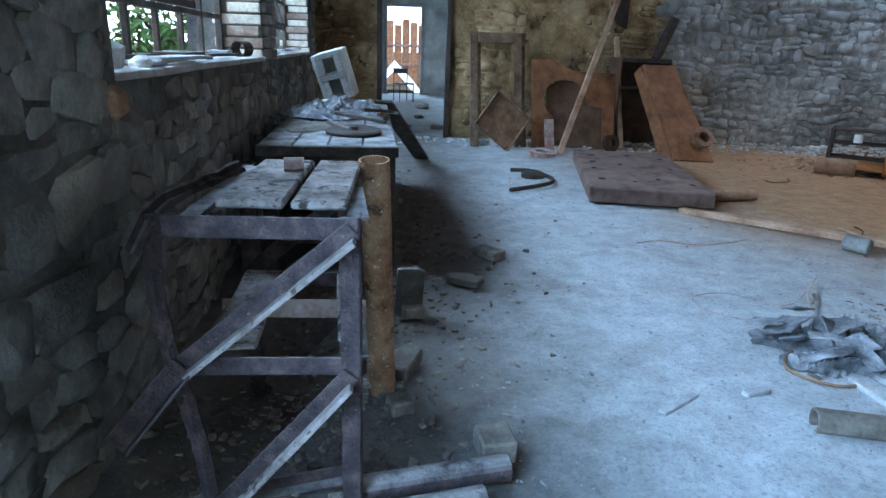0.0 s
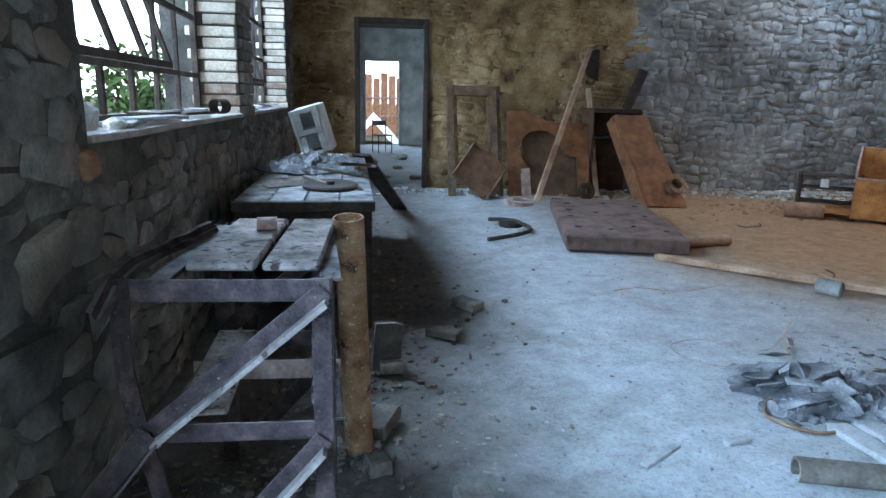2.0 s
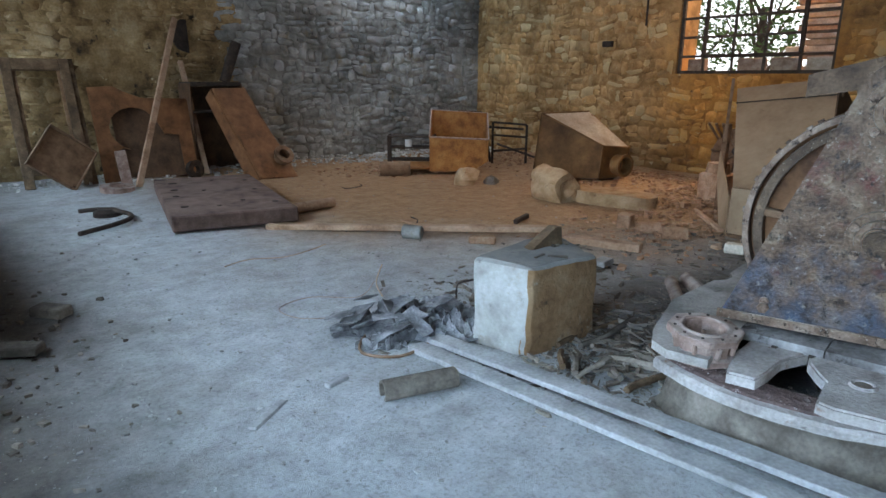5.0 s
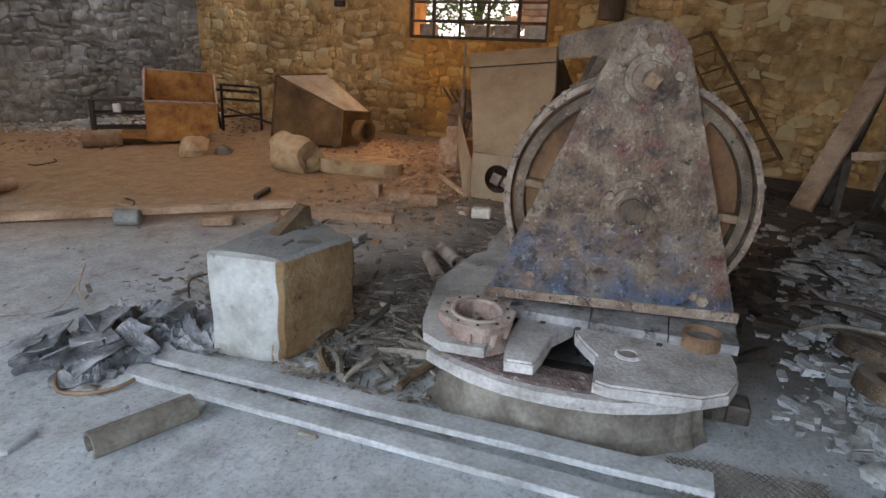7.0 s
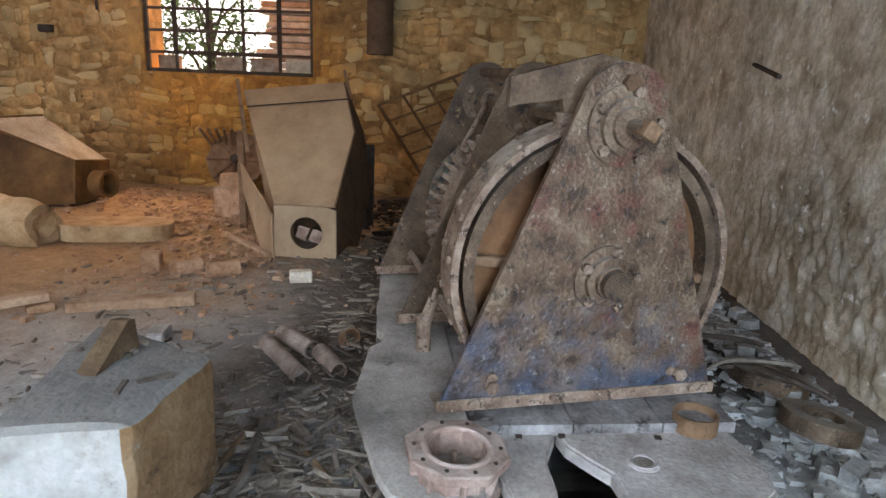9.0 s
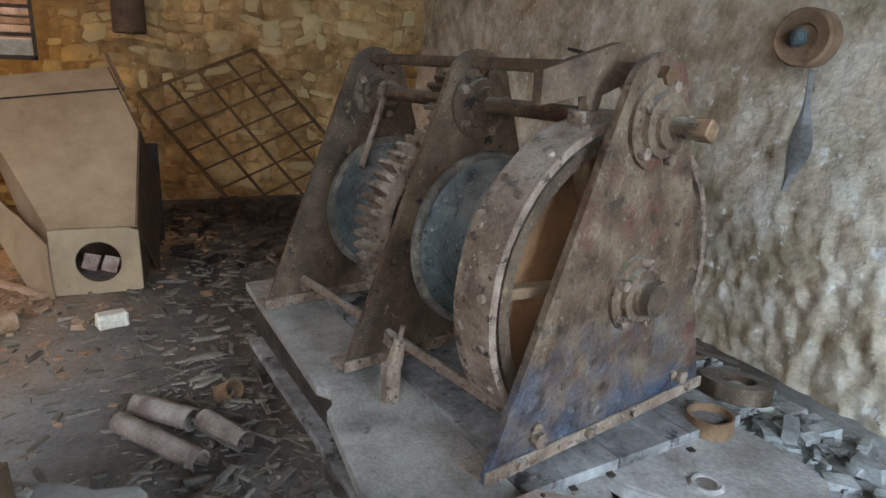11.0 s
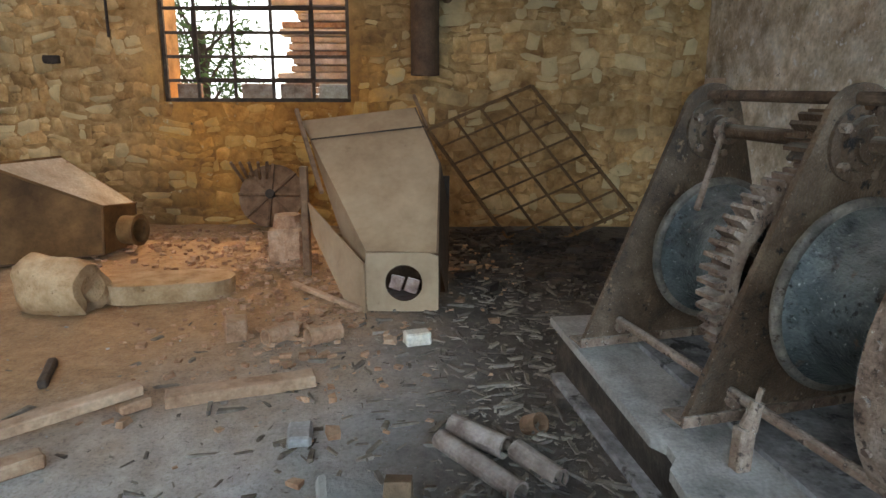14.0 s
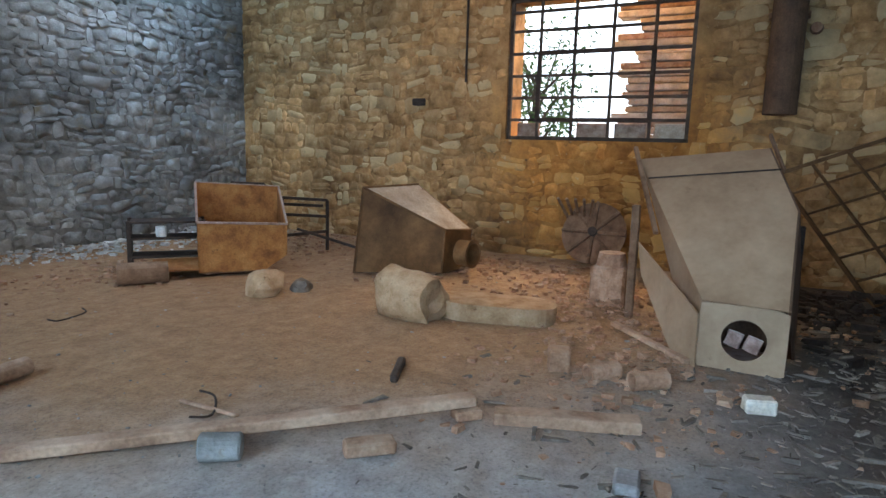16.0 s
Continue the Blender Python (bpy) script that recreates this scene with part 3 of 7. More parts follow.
SOUTH_HOLES = []
wall_w = wall("wall_west", WEST, 0.6, 12.4, TOP, 0.55, WEST_HOLES, "mortar_grey", "grey rubble stone wall with two broken steel windows")
wall_n = wall("wall_north", NORTH, -0.69, 4.5, TOP, 0.45, NORTH_HOLES, "plaster", "stained ochre plaster wall with a doorway")
wall_n2 = wall("wall_north_bare", NORTH, 4.5, 9.515, TOP, 0.45, [], "mortar_lime", "bare limewashed rubble stone wall")
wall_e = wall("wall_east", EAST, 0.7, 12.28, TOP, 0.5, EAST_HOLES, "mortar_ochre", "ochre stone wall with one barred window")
wall_s = wall("wall_south", SOUTH, -0.9, 9.515, TOP, 0.5, SOUTH_HOLES, "plaster_south", "crumbling pale plaster wall over rubble stone")


def floor_material():
    m = bpy.data.materials.new("dusty_floor")
    m.use_nodes = True
    N, L = m.node_tree.nodes, m.node_tree.links
    bs = N["Principled BSDF"]
    tc = N.new("ShaderNodeTexCoord")

    def nz(scale, detail, rg=0.6):
        n = N.new("ShaderNodeTexNoise")
        n.inputs["Scale"].default_value, n.inputs["Detail"].default_value, n.inputs["Roughness"].default_value = scale, detail, rg
        L.new(tc.outputs["Object"], n.inputs["Vector"])
        return n.outputs["Fac"]

    def ramp(f, a, b, ca, cb):
        r = N.new("ShaderNodeValToRGB")
        r.color_ramp.elements[0].position, r.color_ramp.elements[1].position = a, b
        r.color_ramp.elements[0].color, r.color_ramp.elements[1].color = (*ca, 1), (*cb, 1)
        L.new(f, r.inputs[0])
        return r.outputs[0]

    def mix(f, a, b):
        x = N.new("ShaderNodeMix")
        x.data_type = "RGBA"
        L.new(f, x.inputs["Factor"])
        L.new(a, x.inputs["A"])
        L.new(b, x.inputs["B"])
        return x.outputs["Result"]

    def calc(op, a, b, c=None):
        x = N.new("ShaderNodeMath")
        x.operation = op
        for k, v in enumerate((a, b, c)):
            if v is None:
                continue
            if isinstance(v, float):
                x.inputs[k].default_value = v
            else:
                L.new(v, x.inputs[k])
        return x.outputs[0]

    sep = N.new("ShaderNodeSeparateXYZ")
    L.new(tc.outputs["Object"], sep.inputs[0])
    x, y = sep.outputs[0], sep.outputs[1]
    big, mid, fine = nz(1.1, 6), nz(6.3, 15, 0.86), nz(60.0, 6, 0.7)
    pale = ramp(mid, 0.3, 0.68, (0.24, 0.238, 0.23), (0.57, 0.575, 0.57))
    soil = ramp(mid, 0.3, 0.7, (0.12, 0.092, 0.07), (0.30, 0.245, 0.20))
    pale = mix(ramp(nz(2.3, 9, 0.66), 0.46, 0.70, (0, 0, 0), (0.45, 0.45, 0.45)), pale, soil)
    iron = ramp(mid, 0.3, 0.7, (0.20, 0.10, 0.046), (0.56, 0.355, 0.20))
    grime = ramp(mid, 0.35, 0.7, (0.055, 0.044, 0.037), (0.185, 0.155, 0.13))
    # iron dust and painted warm light over the east half, past the long plank
    s = calc("ADD", calc("MULTIPLY_ADD", x, 0.95, y), calc("MULTIPLY", big, 2.4))
    e1 = N.new("ShaderNodeMapRange")
    e1.interpolation_type = "SMOOTHSTEP"
    e1.inputs["From Min"].default_value, e1.inputs["From Max"].default_value = 9.5, 12.6
    L.new(s, e1.inputs["Value"])
    e2 = N.new("ShaderNodeMapRange")
    e2.interpolation_type = "SMOOTHSTEP"
    e2.inputs["From Min"].default_value, e2.inputs["From Max"].default_value = 2.6, 4.2
    L.new(calc("ADD", x, calc("MULTIPLY", big, 0.8)), e2.inputs["Value"])
    col = mix(calc("MULTIPLY", e1.outputs[0], e2.outputs[0]), pale, iron)
    # trodden-in dirt round the machine and along the benches, there deepened as their shadow
    e3 = N.new("ShaderNodeMapRange")
    e3.interpolation_type = "SMOOTHSTEP"
    e3.inputs["From Min"].default_value, e3.inputs["From Max"].default_value = 2.4, 1.2
    L.new(calc("ADD", x, calc("MULTIPLY", big, 0.9)), e3.inputs["Value"])
    e4 = N.new("ShaderNodeMapRange")
    e4.interpolation_type = "SMOOTHSTEP"
    e4.inputs["From Min"].default_value, e4.inputs["From Max"].default_value = 5.6, 4.4
    L.new(calc("ADD", y, calc("MULTIPLY", big, 1.2)), e4.inputs["Value"])
    e5 = N.new("ShaderNodeMapRange")
    e5.interpolation_type = "SMOOTHSTEP"
    e5.inputs["From Min"].default_value, e5.inputs["From Max"].default_value = 3.3, 4.3
    L.new(x, e5.inputs["Value"])
    dirt = calc("MAXIMUM", calc("MULTIPLY", e4.outputs[0], e5.outputs[0]), calc("MULTIPLY", e3.outputs[0], 0.9))
    col = mix(dirt, col, grime)
    specks = ramp(nz(90.0, 2), 0.70, 0.74, (0, 0, 0), (1, 1, 1))
    chip = N.new("ShaderNodeRGB")
    chip.outputs[0].default_value = (0.62, 0.6, 0.56, 1)
    col = mix(calc("MULTIPLY", specks, 0.5), col, chip.outputs[0])
    col = mix(ramp(fine, 0.50, 0.68, (0, 0, 0), (0.55, 0.55, 0.55)), col, grime)
    L.new(col, bs.inputs["Base Color"])
    bs.inputs["Roughness"].default_value = 0.93
    bs.inputs["Specular IOR Level"].default_value = 0.25
    b = N.new("ShaderNodeBump")
    b.inputs["Strength"].default_value, b.inputs["Distance"].default_value = 0.6, 0.02
    L.new(calc("MULTIPLY_ADD", fine, 0.4, mid), b.inputs["Height"])
    L.new(b.outputs[0], bs.inputs["Normal"])
    return m


M["floor"] = floor_material()


def floor_height(x, y):
    return 0.02 * noise.noise(Vector((x * 0.7, y * 0.7, 3))) + 0.010 * noise.noise(Vector((x * 3, y * 3, 7)))


bm = bmesh.new()
nx, ny = 170, 180
X0, X1, Y0, Y1 = -0.72, 9.53, 0.8, 12.29
g = [[bm.verts.new((X0 + (X1 - X0) * i / nx, Y0 + (Y1 - Y0) * j / ny, 0)) for i in range(nx + 1)] for j in range(ny + 1)]
for row in g:
    for v in row:
        v.co.z = floor_height(v.co.x, v.co.y)
for j in range(ny):
    for i in range(nx):
        bm.faces.new((g[j][i], g[j][i + 1], g[j + 1][i + 1], g[j + 1][i]))
floor = tagged(link("floor", bm, "floor", smooth=True), "dusty earth floor with pale grit, rust-brown iron dust and painted warm light", "floor", kind="structure")

bm = bmesh.new()
# unseen roof; two openings over the east half added for the fill lamps
for x0, x1, y0, y1 in ((-1.4, 5.6, 0.3, 12.7), (8.2, 10.2, 0.3, 12.7), (5.6, 8.2, 0.3, 5.9), (5.6, 8.2, 8.4, 9.9), (5.6, 8.2, 11.3, 12.7)):
    box(bm, ((x0 + x1) / 2, (y0 + y1) / 2, TOP + 0.1), (x1 - x0, y1 - y0, 0.2), bevel=0)
for k in (0, 4):
    box(bm, (4.4, 1.9 + k * 1.6, TOP - 0.09), (10.4, 0.16, 0.18), bevel=0.01)
tagged(link("ceiling", bm, "ceiling"), "dim plastered ceiling with timber joists, unseen, with two added openings", "ceiling", kind="structure")

# the room beyond the north doorway
bm = bmesh.new()
box(bm, (1.0, 16.6, -0.04), (5.4, 8.63, 0.08), bevel=0)
tagged(link("floor_next_room", bm, "floor"), "pale dusty floor of the next room", "floor", kind="structure")
# The window opening is added out of view to let the fill lamp in.
wall("wall_next_west", Face((-1.45, 0, 0), (0, 1, 0), (1, 0, 0)), 12.3, 21.2, 3.25, 0.3, [(14.6, 17.0, 1.1, 2.8)], "mortar_white", "pale plaster wall of the next room with an added unseen window opening")
for nm, c, s in (("wall_next_east", (3.2, 16.75, 1.6), (0.3, 8.9, 3.3)),):
    tagged(link(nm, cube(c, s, bevel=0), "mortar_white"), "pale plaster wall of the next room", "wall", kind="structure")
NEXT = Face((0, 20.9, 0), (1, 0, 0), (0, -1, 0))
wall("wall_next_north", NEXT, -1.75, 3.35, 3.25, 0.3, [(0.08, 1.16, 0, 2.42)], "mortar_white", "pale plaster wall with an open doorway")
tagged(link("ceiling_next_room", cube((0.8, 16.6, 3.33), (5.1, 9.0, 0.16), bevel=0), "ceiling"), "pale ceiling of the next room", "ceiling", kind="structure")

# outside
bm = bmesh.new()
R = 900
for a, b in ((-R, -1.2), (10.2, R)):
    bm.faces.new([bm.verts.new(p) for p in ((a, -R, -0.12), (b, -R, -0.12), (b, R, -0.12), (a, R, -0.12))])
for a, b in ((-R, 0.9), (21.2, R)):
    bm.faces.new([bm.verts.new(p) for p in ((-1.2, a, -0.12), (10.2, a, -0.12), (10.2, b, -0.12), (-1.2, b, -0.12))])
tagged(link("ground", bm, "earth"), "dry earth and weeds outside the building", "ground", kind="structure")


for a, b in (((-70, -120), (-70, 160)), ((70, 160), (70, -120)), ((-70, 160), (70, 160))):
    bm = bmesh.new()
    bm.faces.new([bm.verts.new(p) for p in ((*a, -0.5), (*b, -0.5), (*b, 40), (*a, 40))])
    tagged(link("backdrop", bm, "bright_haze"), "bright hazy sky low over the land", "sky", kind="structure")


def tree(m, height, spread, leaves, seed, label):
    t = thing("tree", m, label, "tree")
    rng = random.Random(seed)
    bm = bmesh.new()
    rod(bm, (0, 0, -0.15), (0.05, 0.02, height * 0.55), 0.14, 10, 0.08)
    tips = []
    for k in range(9):
        a = k * 2.4 + rng.random()
        z0 = height * (0.15 + 0.4 * k / 9)
        tip = Vector((math.cos(a) * spread * rng.uniform(0.5, 0.9), math.sin(a) * spread * rng.uniform(0.5, 0.9), z0 + height * rng.uniform(0.12, 0.4)))
        rod(bm, (0.03, 0, z0), tip, 0.05, 6, 0.015)
        tips.append(tip)
    part("trunk", bm, "bark", t)
    bm = bmesh.new()
    for k in range(leaves):
        c = rng.choice(tips) * rng.uniform(0.55, 1.1) + Vector([rng.gauss(0, spread * 0.24) for _ in range(3)])
        c.z = max(c.z, 0.25)
        u = Vector([rng.gauss(0, 1) for _ in range(3)]).normalized()
        v = u.orthogonal().normalized()
        s = rng.uniform(0.05, 0.10)
        bm.faces.new([bm.verts.new(c + q) for q in (-u * s, v * s * 0.45, u * s, -v * s * 0.45)])
    tagged(part("crown", bm, "leaf", t), kind="stuff")
    return t


tree(pose(-5.0, 8.6, 0), 2.3, 1.0, 1300, 1, "bushy green tree growing outside the west windows")
tree(pose(-3.4, 17.5, 0), 3.0, 1.3, 1300, 5, "bushy green tree growing outside the west windows")
tree(pose(-3.2, 12.9, 0), 2.6, 1.0, 1300, 2, "bushy green tree growing outside the west windows")
tree(pose(14.6, 10.6, 0), 5.0, 1.3, 2600, 3, "slender dark green tree outside the barred window")
tree(pose(16.4, 9.6, 0), 5.4, 1.2, 2200, 4, "slender dark green tree outside the barred window")


# ---- steel stand with boards ----
def steel_stand():
    t = thing("steel_stand", pose(0.27, 3.61, 0), "rusted angle-iron stand with two dusty boards on top", "stand")
    w, d, h = 0.225, 0.66, 0.90
    lw = 0.275

    def angle(name, a, b, up, s=0.05, mat="rust_purple"):
        bm = bmesh.new()
        beam(bm, a, b, s, 0.007, 0.001, up)
        a2, b2 = Vector(a), Vector(b)
        n = (b2 - a2).normalized()
        u = Vector(up)
        x = u.cross(n).normalized()
        y = n.cross(x)
        off = x * (s / 2) + y * (s / 2)
        beam(bm, a2 + off, b2 + off, 0.007, s, 0.001, up)
        return part(name, rough(bm, 0.002, 0.06), mat, t)

    for y in (0, d):
        angle("top_rail", (-lw, y, h - 0.03), (w, y, h - 0.03), (0, 1, 0), 0.055)
        angle("lower_rail", (-lw + 0.05, y, 0.49), (w, y, 0.49), (0, 1, 0), 0.05)
        angle("leg", (w - 0.02 - 0.07 * (y > 0), y, 0.0), (w - 0.02 - 0.07 * (y > 0), y, h), (0, 1, 0), 0.05)
        angle("upper_brace", (-lw + 0.05, y - 0.008, 0.50), (w - 0.01, y - 0.008, h - 0.03), (0, 1, 0), 0.05)
        angle("lower_brace", (-lw + 0.12, y - 0.012, 0.06), (w - 0.02, y - 0.012, 0.47), (0, 1, 0), 0.05)
    part("leg", rough(curve_tube([(-w + 0.04, 0, 0.0), (-w + 0.02, 0, 0.25), (-lw + 0.02, 0, 0.5), (-lw - 0.005, 0, 0.7), (-lw + 0.005, 0, h)], 0.024, 6), 0.002, 0.05), "rust_purple", t, "bent rusted leg")
    angle("leg", (-w + 0.02, d, 0), (-w + 0.02, d, h), (0, 1, 0), 0.05)
    for x in (-w + 0.02, w - 0.02):
        angle("side_rail", (x, 0, h - 0.03), (x - 0.07 * (x > 0), d, h - 0.03), (1, 0, 0), 0.05)
        angle("side_rail", (x, 0, 0.49), (x - 0.07 * (x > 0), d, 0.49), (1, 0, 0), 0.05)
    for a, b in (((-lw + 0.06, -0.03, 0.475), (w - 0.005, -0.03, h - 0.055)), ((-lw + 0.13, -0.034, 0.035), (w - 0.015, -0.034, 0.445))):
        bm = bmesh.new()
        beam(bm, a, b, 0.014, 0.045, 0.001, (0, 1, 0))
        part("brace_flange", rough(bm, 0.002, 0.04, 2), "board_dusty", t, "dust-whitened lower flange of the brace")
    angle("cross_bar", (-w, d * 0.55, 0.5), (w, d * 0.55, 0.5), (0, 1, 0), 0.06, "rust_pale")
    angle("foot_rail", (-w + 0.1, 0.04, 0.03), (w + 0.0, 0.1, 0.06), (0, 0, 1), 0.04)
    part("shelf_board", rough(cube((-0.13, 0.33, 0.525), (0.13, 0.60, 0.016), Euler((0, 0, 0.06)).to_matrix()), 0.003, 0.08, 2), "board_dusty", t)
    part("shelf_board", rough(cube((0.16, 0.36, 0.525), (0.05, 0.56, 0.016), Euler((0, 0, 0.10)).to_matrix()), 0.003, 0.08, 2), "board_dusty", t)
    # curled sheet along the wall side and the torn channel at its foot
    bm = bmesh.new()
    prof = [(-0.050, 0.01), (-0.038, 0.04), (-0.015, 0.035), (0.0, 0.02), (0.022, 0.024), (0.04, 0.01)]
    rings = []
    for k in range(9):
        y = -0.1 + 0.62 * k / 8
        dz = -0.09 * max(0, 1 - k / 2.0) ** 1.5
        rings.append([bm.verts.new((-lw + 0.0 + 0.012 * k + px * (0.5 - 0.02 * k) - 0.015 * (k < 2), y, h + pz + dz + 0.012 * noise.noise(Vector((px * 20, y * 9, 1))))) for px, pz in prof])
    for A, B in zip(rings, rings[1:]):
        for i in range(len(prof) - 1):
            bm.faces.new((A[i], A[i + 1], B[i + 1], B[i]))
    bmesh.ops.solidify(bm, geom=bm.faces[:], thickness=0.006)
    part("curled_sheet", bm, "rust_purple", t, "curled grey sheet peeling off")
    bm = bmesh.new()
    beam(bm, (-w - 0.005, -0.02, 0.50), (-w - 0.15, -0.12, 0.33), 0.055, 0.006, 0.001, (0, 1, 0))
    beam(bm, (-w + 0.02, -0.03, 0.48), (-w - 0.115, -0.13, 0.315), 0.006, 0.06, 0.001, (0, 1, 0))
    part("torn_channel", rough(bm, 0.003, 0.04, 2), "rust_purple", t, "torn rusted channel bent outward")
    for x0, x1 in ((-0.135, 0.035), (0.052, 0.195)):
        bm = cube(((x0 + x1) / 2, 0.36, h + 0.012), (x1 - x0, 0.60, 0.024))
        part("board", rough(bm, 0.002, 0.05, 3), "board_dusty", t)
    return t


steel_stand()
t = thing("rusty_pipe", pose(0.538, 4.30, 0.0), "rusty speckled steel pipe standing beside the stand", "pipe")
part("tube", pipe((0.0, 0.03, 0.0), (-0.028, -0.09, 0.94), 0.053, 0.006, 28), "pipe_rust", t)
t = thing("bottle_stub", pose(0.27, 4.05, 0.925), "short rusty tube stub lying on the boards", "tube")
part("tube", pipe((-0.03, 0, 0.022), (0.03, 0.01, 0.022), 0.022, 0.004, 16), "rust_pale", t)
for a, b, r in (((0.47, 3.66, 0.05), (0.95, 3.765, 0.05), 0.044), ((0.44, 3.53, 0.045), (0.86, 3.63, 0.045), 0.04)):
    t = thing("floor_pipe", pose(*a), "dusty rusted pipe length lying on the floor", "pipe", "pipes by the stand")
    part("tube", pipe((0, 0, 0), Vector(b) - Vector(a), r, 0.006, 20), "rust_purple", t)


# ---- work table ----
def work_table():
    t = thing("work_table", pose(-0.19, 5.60, 0, 0, 0, 2.6), "dark wooden work bench with a dusty top", "table")
    W, D, H = 0.77, 2.7, 0.77
    for k in range(4):
        bm = cube((W * (k + 0.5) / 4, D / 2, H - 0.025), (W / 4 - 0.004, D, 0.05), bevel=0.006)
        part("top_plank", rough(bm, 0.003, 0.1, 2), "bench_top", t)
    for x in (0.05, W - 0.05):
        for y in (0.07, D - 0.07):
            part("leg", cube((x, y, (H - 0.05) / 2), (0.08, 0.08, H - 0.05)), "wood_dark", t)
        part("side_apron", cube((x, D / 2, H - 0.12), (0.03, D - 0.2, 0.14)), "wood_dark", t)
    part("front_edge", rough(cube((W / 2, -0.012, H - 0.03), (W + 0.01, 0.024, 0.062)), 0.004, 0.08, 2), "wood_dark", t)
    part("front_apron", cube((W / 2, 0.05, H - 0.12), (W - 0.1, 0.03, 0.14)), "wood_dark", t)
    part("side_panel", cube((W - 0.04, D / 2, 0.36), (0.02, D - 0.3, 0.5)), "wood_dark", t)
    part("shelf", cube((W / 2, D / 2, 0.2), (W - 0.12, D - 0.1, 0.03)), "wood_dark", t)


work_table()


# ---- winch ----
WINCH = pose(3.437, 2.77, 0, 0, -2.0, 17.5)
CY, HUB, SHAFT, APEX, BASE = -0.035, 0.777, 1.226, 1.40, 0.375


def side_plate(x, name):
    hw, r = 0.465, 0.135
    zc = APEX - r
    out = [(-hw, BASE), (hw, BASE)]
    a0 = radians(14)
    for k in range(13):
        a = a0 + (math.pi - 2 * a0) * k / 12
        out.append((CY + r * math.cos(a), zc + r * math.sin(a)))
    pts = [(x - 0.011, y, z) for y, z in out]
    return slab(pts, (1, 0, 0), 0.022)


def bolt(parent, name, a, b, r, seg=6, mat="rim_rust"):
    bm = bmesh.new()
    rod(bm, a, b, r, seg)
    return part(name, bm, mat, parent)


def winch():
    t = thing("hand_winch", WINCH, "rusted hand winch with three triangular plates, drums and gear wheel", "winch")
    xs = (0.0, 0.686, 1.32)
    for k, x in enumerate(xs):
        p = part("side_plate", side_plate(x, "side_plate"), "winch_paint" if k == 0 else "winch_dark", t, "peeling grey and red side plate" if k == 0 else "")
        bm = bmesh.new()
        box(bm, (x + 0.045, 0, BASE + 0.006), (0.09, 0.93, 0.012), bevel=0.002)
        box(bm, (x - 0.017, 0, BASE + 0.019), (0.010, 0.94, 0.038), bevel=0.002)
        part("foot_angle", rough(bm, 0.002, 0.08, 2), "rim_rust", p)
        for y in (-0.38, -0.1, 0.1, 0.36):
            bolt(p, "rivet", (x - 0.022, y, BASE + 0.026), (x - 0.036, y, BASE + 0.026), 0.014)
        for y in (-0.33, 0.3):
            bolt(p, "bolt", (x - 0.011, y, BASE + 0.075), (x - 0.036, y, BASE + 0.075), 0.022)
        for z, r in ((HUB, 0.105), (SHAFT, 0.115)):
            bm = bmesh.new()
            lathe(bm, [(0.011, 0.0), (0.011, r), (0.024, r), (0.027, r * 0.72), (0.045, r * 0.70), (0.048, r * 0.5), (0.062, r * 0.48), (0.066, 0.0)], (x, CY, z), (-1, 0, 0), 28)
            part("bearing", bm, "winch_paint" if k == 0 else "winch_dark", p, smooth=False)
            for q in range(5):
                a = 0.5 + q * math.tau / 5
                y2, z2 = CY + r * 0.84 * math.cos(a), z + r * 0.84 * math.sin(a)
                bolt(p, "bolt", (x - 0.020, y2, z2), (x - 0.046, y2, z2), 0.016)
            if k:
                bm = bmesh.new()
                lathe(bm, [(0.011, 0.0), (0.011, r), (0.03, r), (0.033, r * 0.6), (0.07, r * 0.55), (0.07, 0.0)], (x, CY, z), (1, 0, 0), 24)
                part("bearing", bm, "winch_dark", p)
        bm = bmesh.new()
        rod(bm, (x - 0.011, CY, APEX - 0.055), (x - 0.035, CY, APEX - 0.055), 0.025, 6)
        part("top_bolt", bm, "rust_brown", p)
    # shafts
    bm = bmesh.new()
    rod(bm, (-0.135, CY, SHAFT), (1.38, CY, SHAFT), 0.026, 20)
    part("drive_shaft", bm, "winch_dark", t, smooth=False)
    part("shaft_square", cube((-0.14, CY, SHAFT), (0.05, 0.046, 0.046), Euler((0.5, 0, 0)).to_matrix(), 0.004), "rust_brown", t)
    bm = bmesh.new()
    rod(bm, (-0.09, CY, HUB), (1.36, CY, HUB), 0.045, 20)
    part("drum_axle", bm, "winch_dark", t)
    bm = bmesh.new()
    rod(bm, (0.0, CY + 0.02, APEX - 0.045), (1.33, CY + 0.02, APEX - 0.045), 0.02, 14)
    part("tie_rod", bm, "rust", t)
    for z, y, r in ((0.475, 0.30, 0.017), (0.46, -0.3, 0.015)):
        bm = bmesh.new()
        rod(bm, (-0.02, y, z), (1.40, y, z), r, 12)
        part("lower_rod", bm, "rim_rust", t)
    # brake wheel: broad band, rim, web and spokes
    R = 0.46
    bm = bmesh.new()
    lathe(bm, [(0.055, R - 0.022), (0.055, R), (0.19, R), (0.19, R - 0.022)], (0, CY, HUB), (1, 0, 0), 64, True)
    part("brake_band", rough(bm, 0.0015, 0.03), "rim_rust", t)
    bm = bmesh.new()
    lathe(bm, [(0.062, R - 0.038), (0.062, R - 0.072), (0.12, R - 0.075), (0.12, R - 0.038)], (0, CY, HUB), (1, 0, 0), 64, True)
    wheel = part("wheel_rim", bm, "winch_dark", t)
    for k in range(22):
        a = k * math.tau / 22
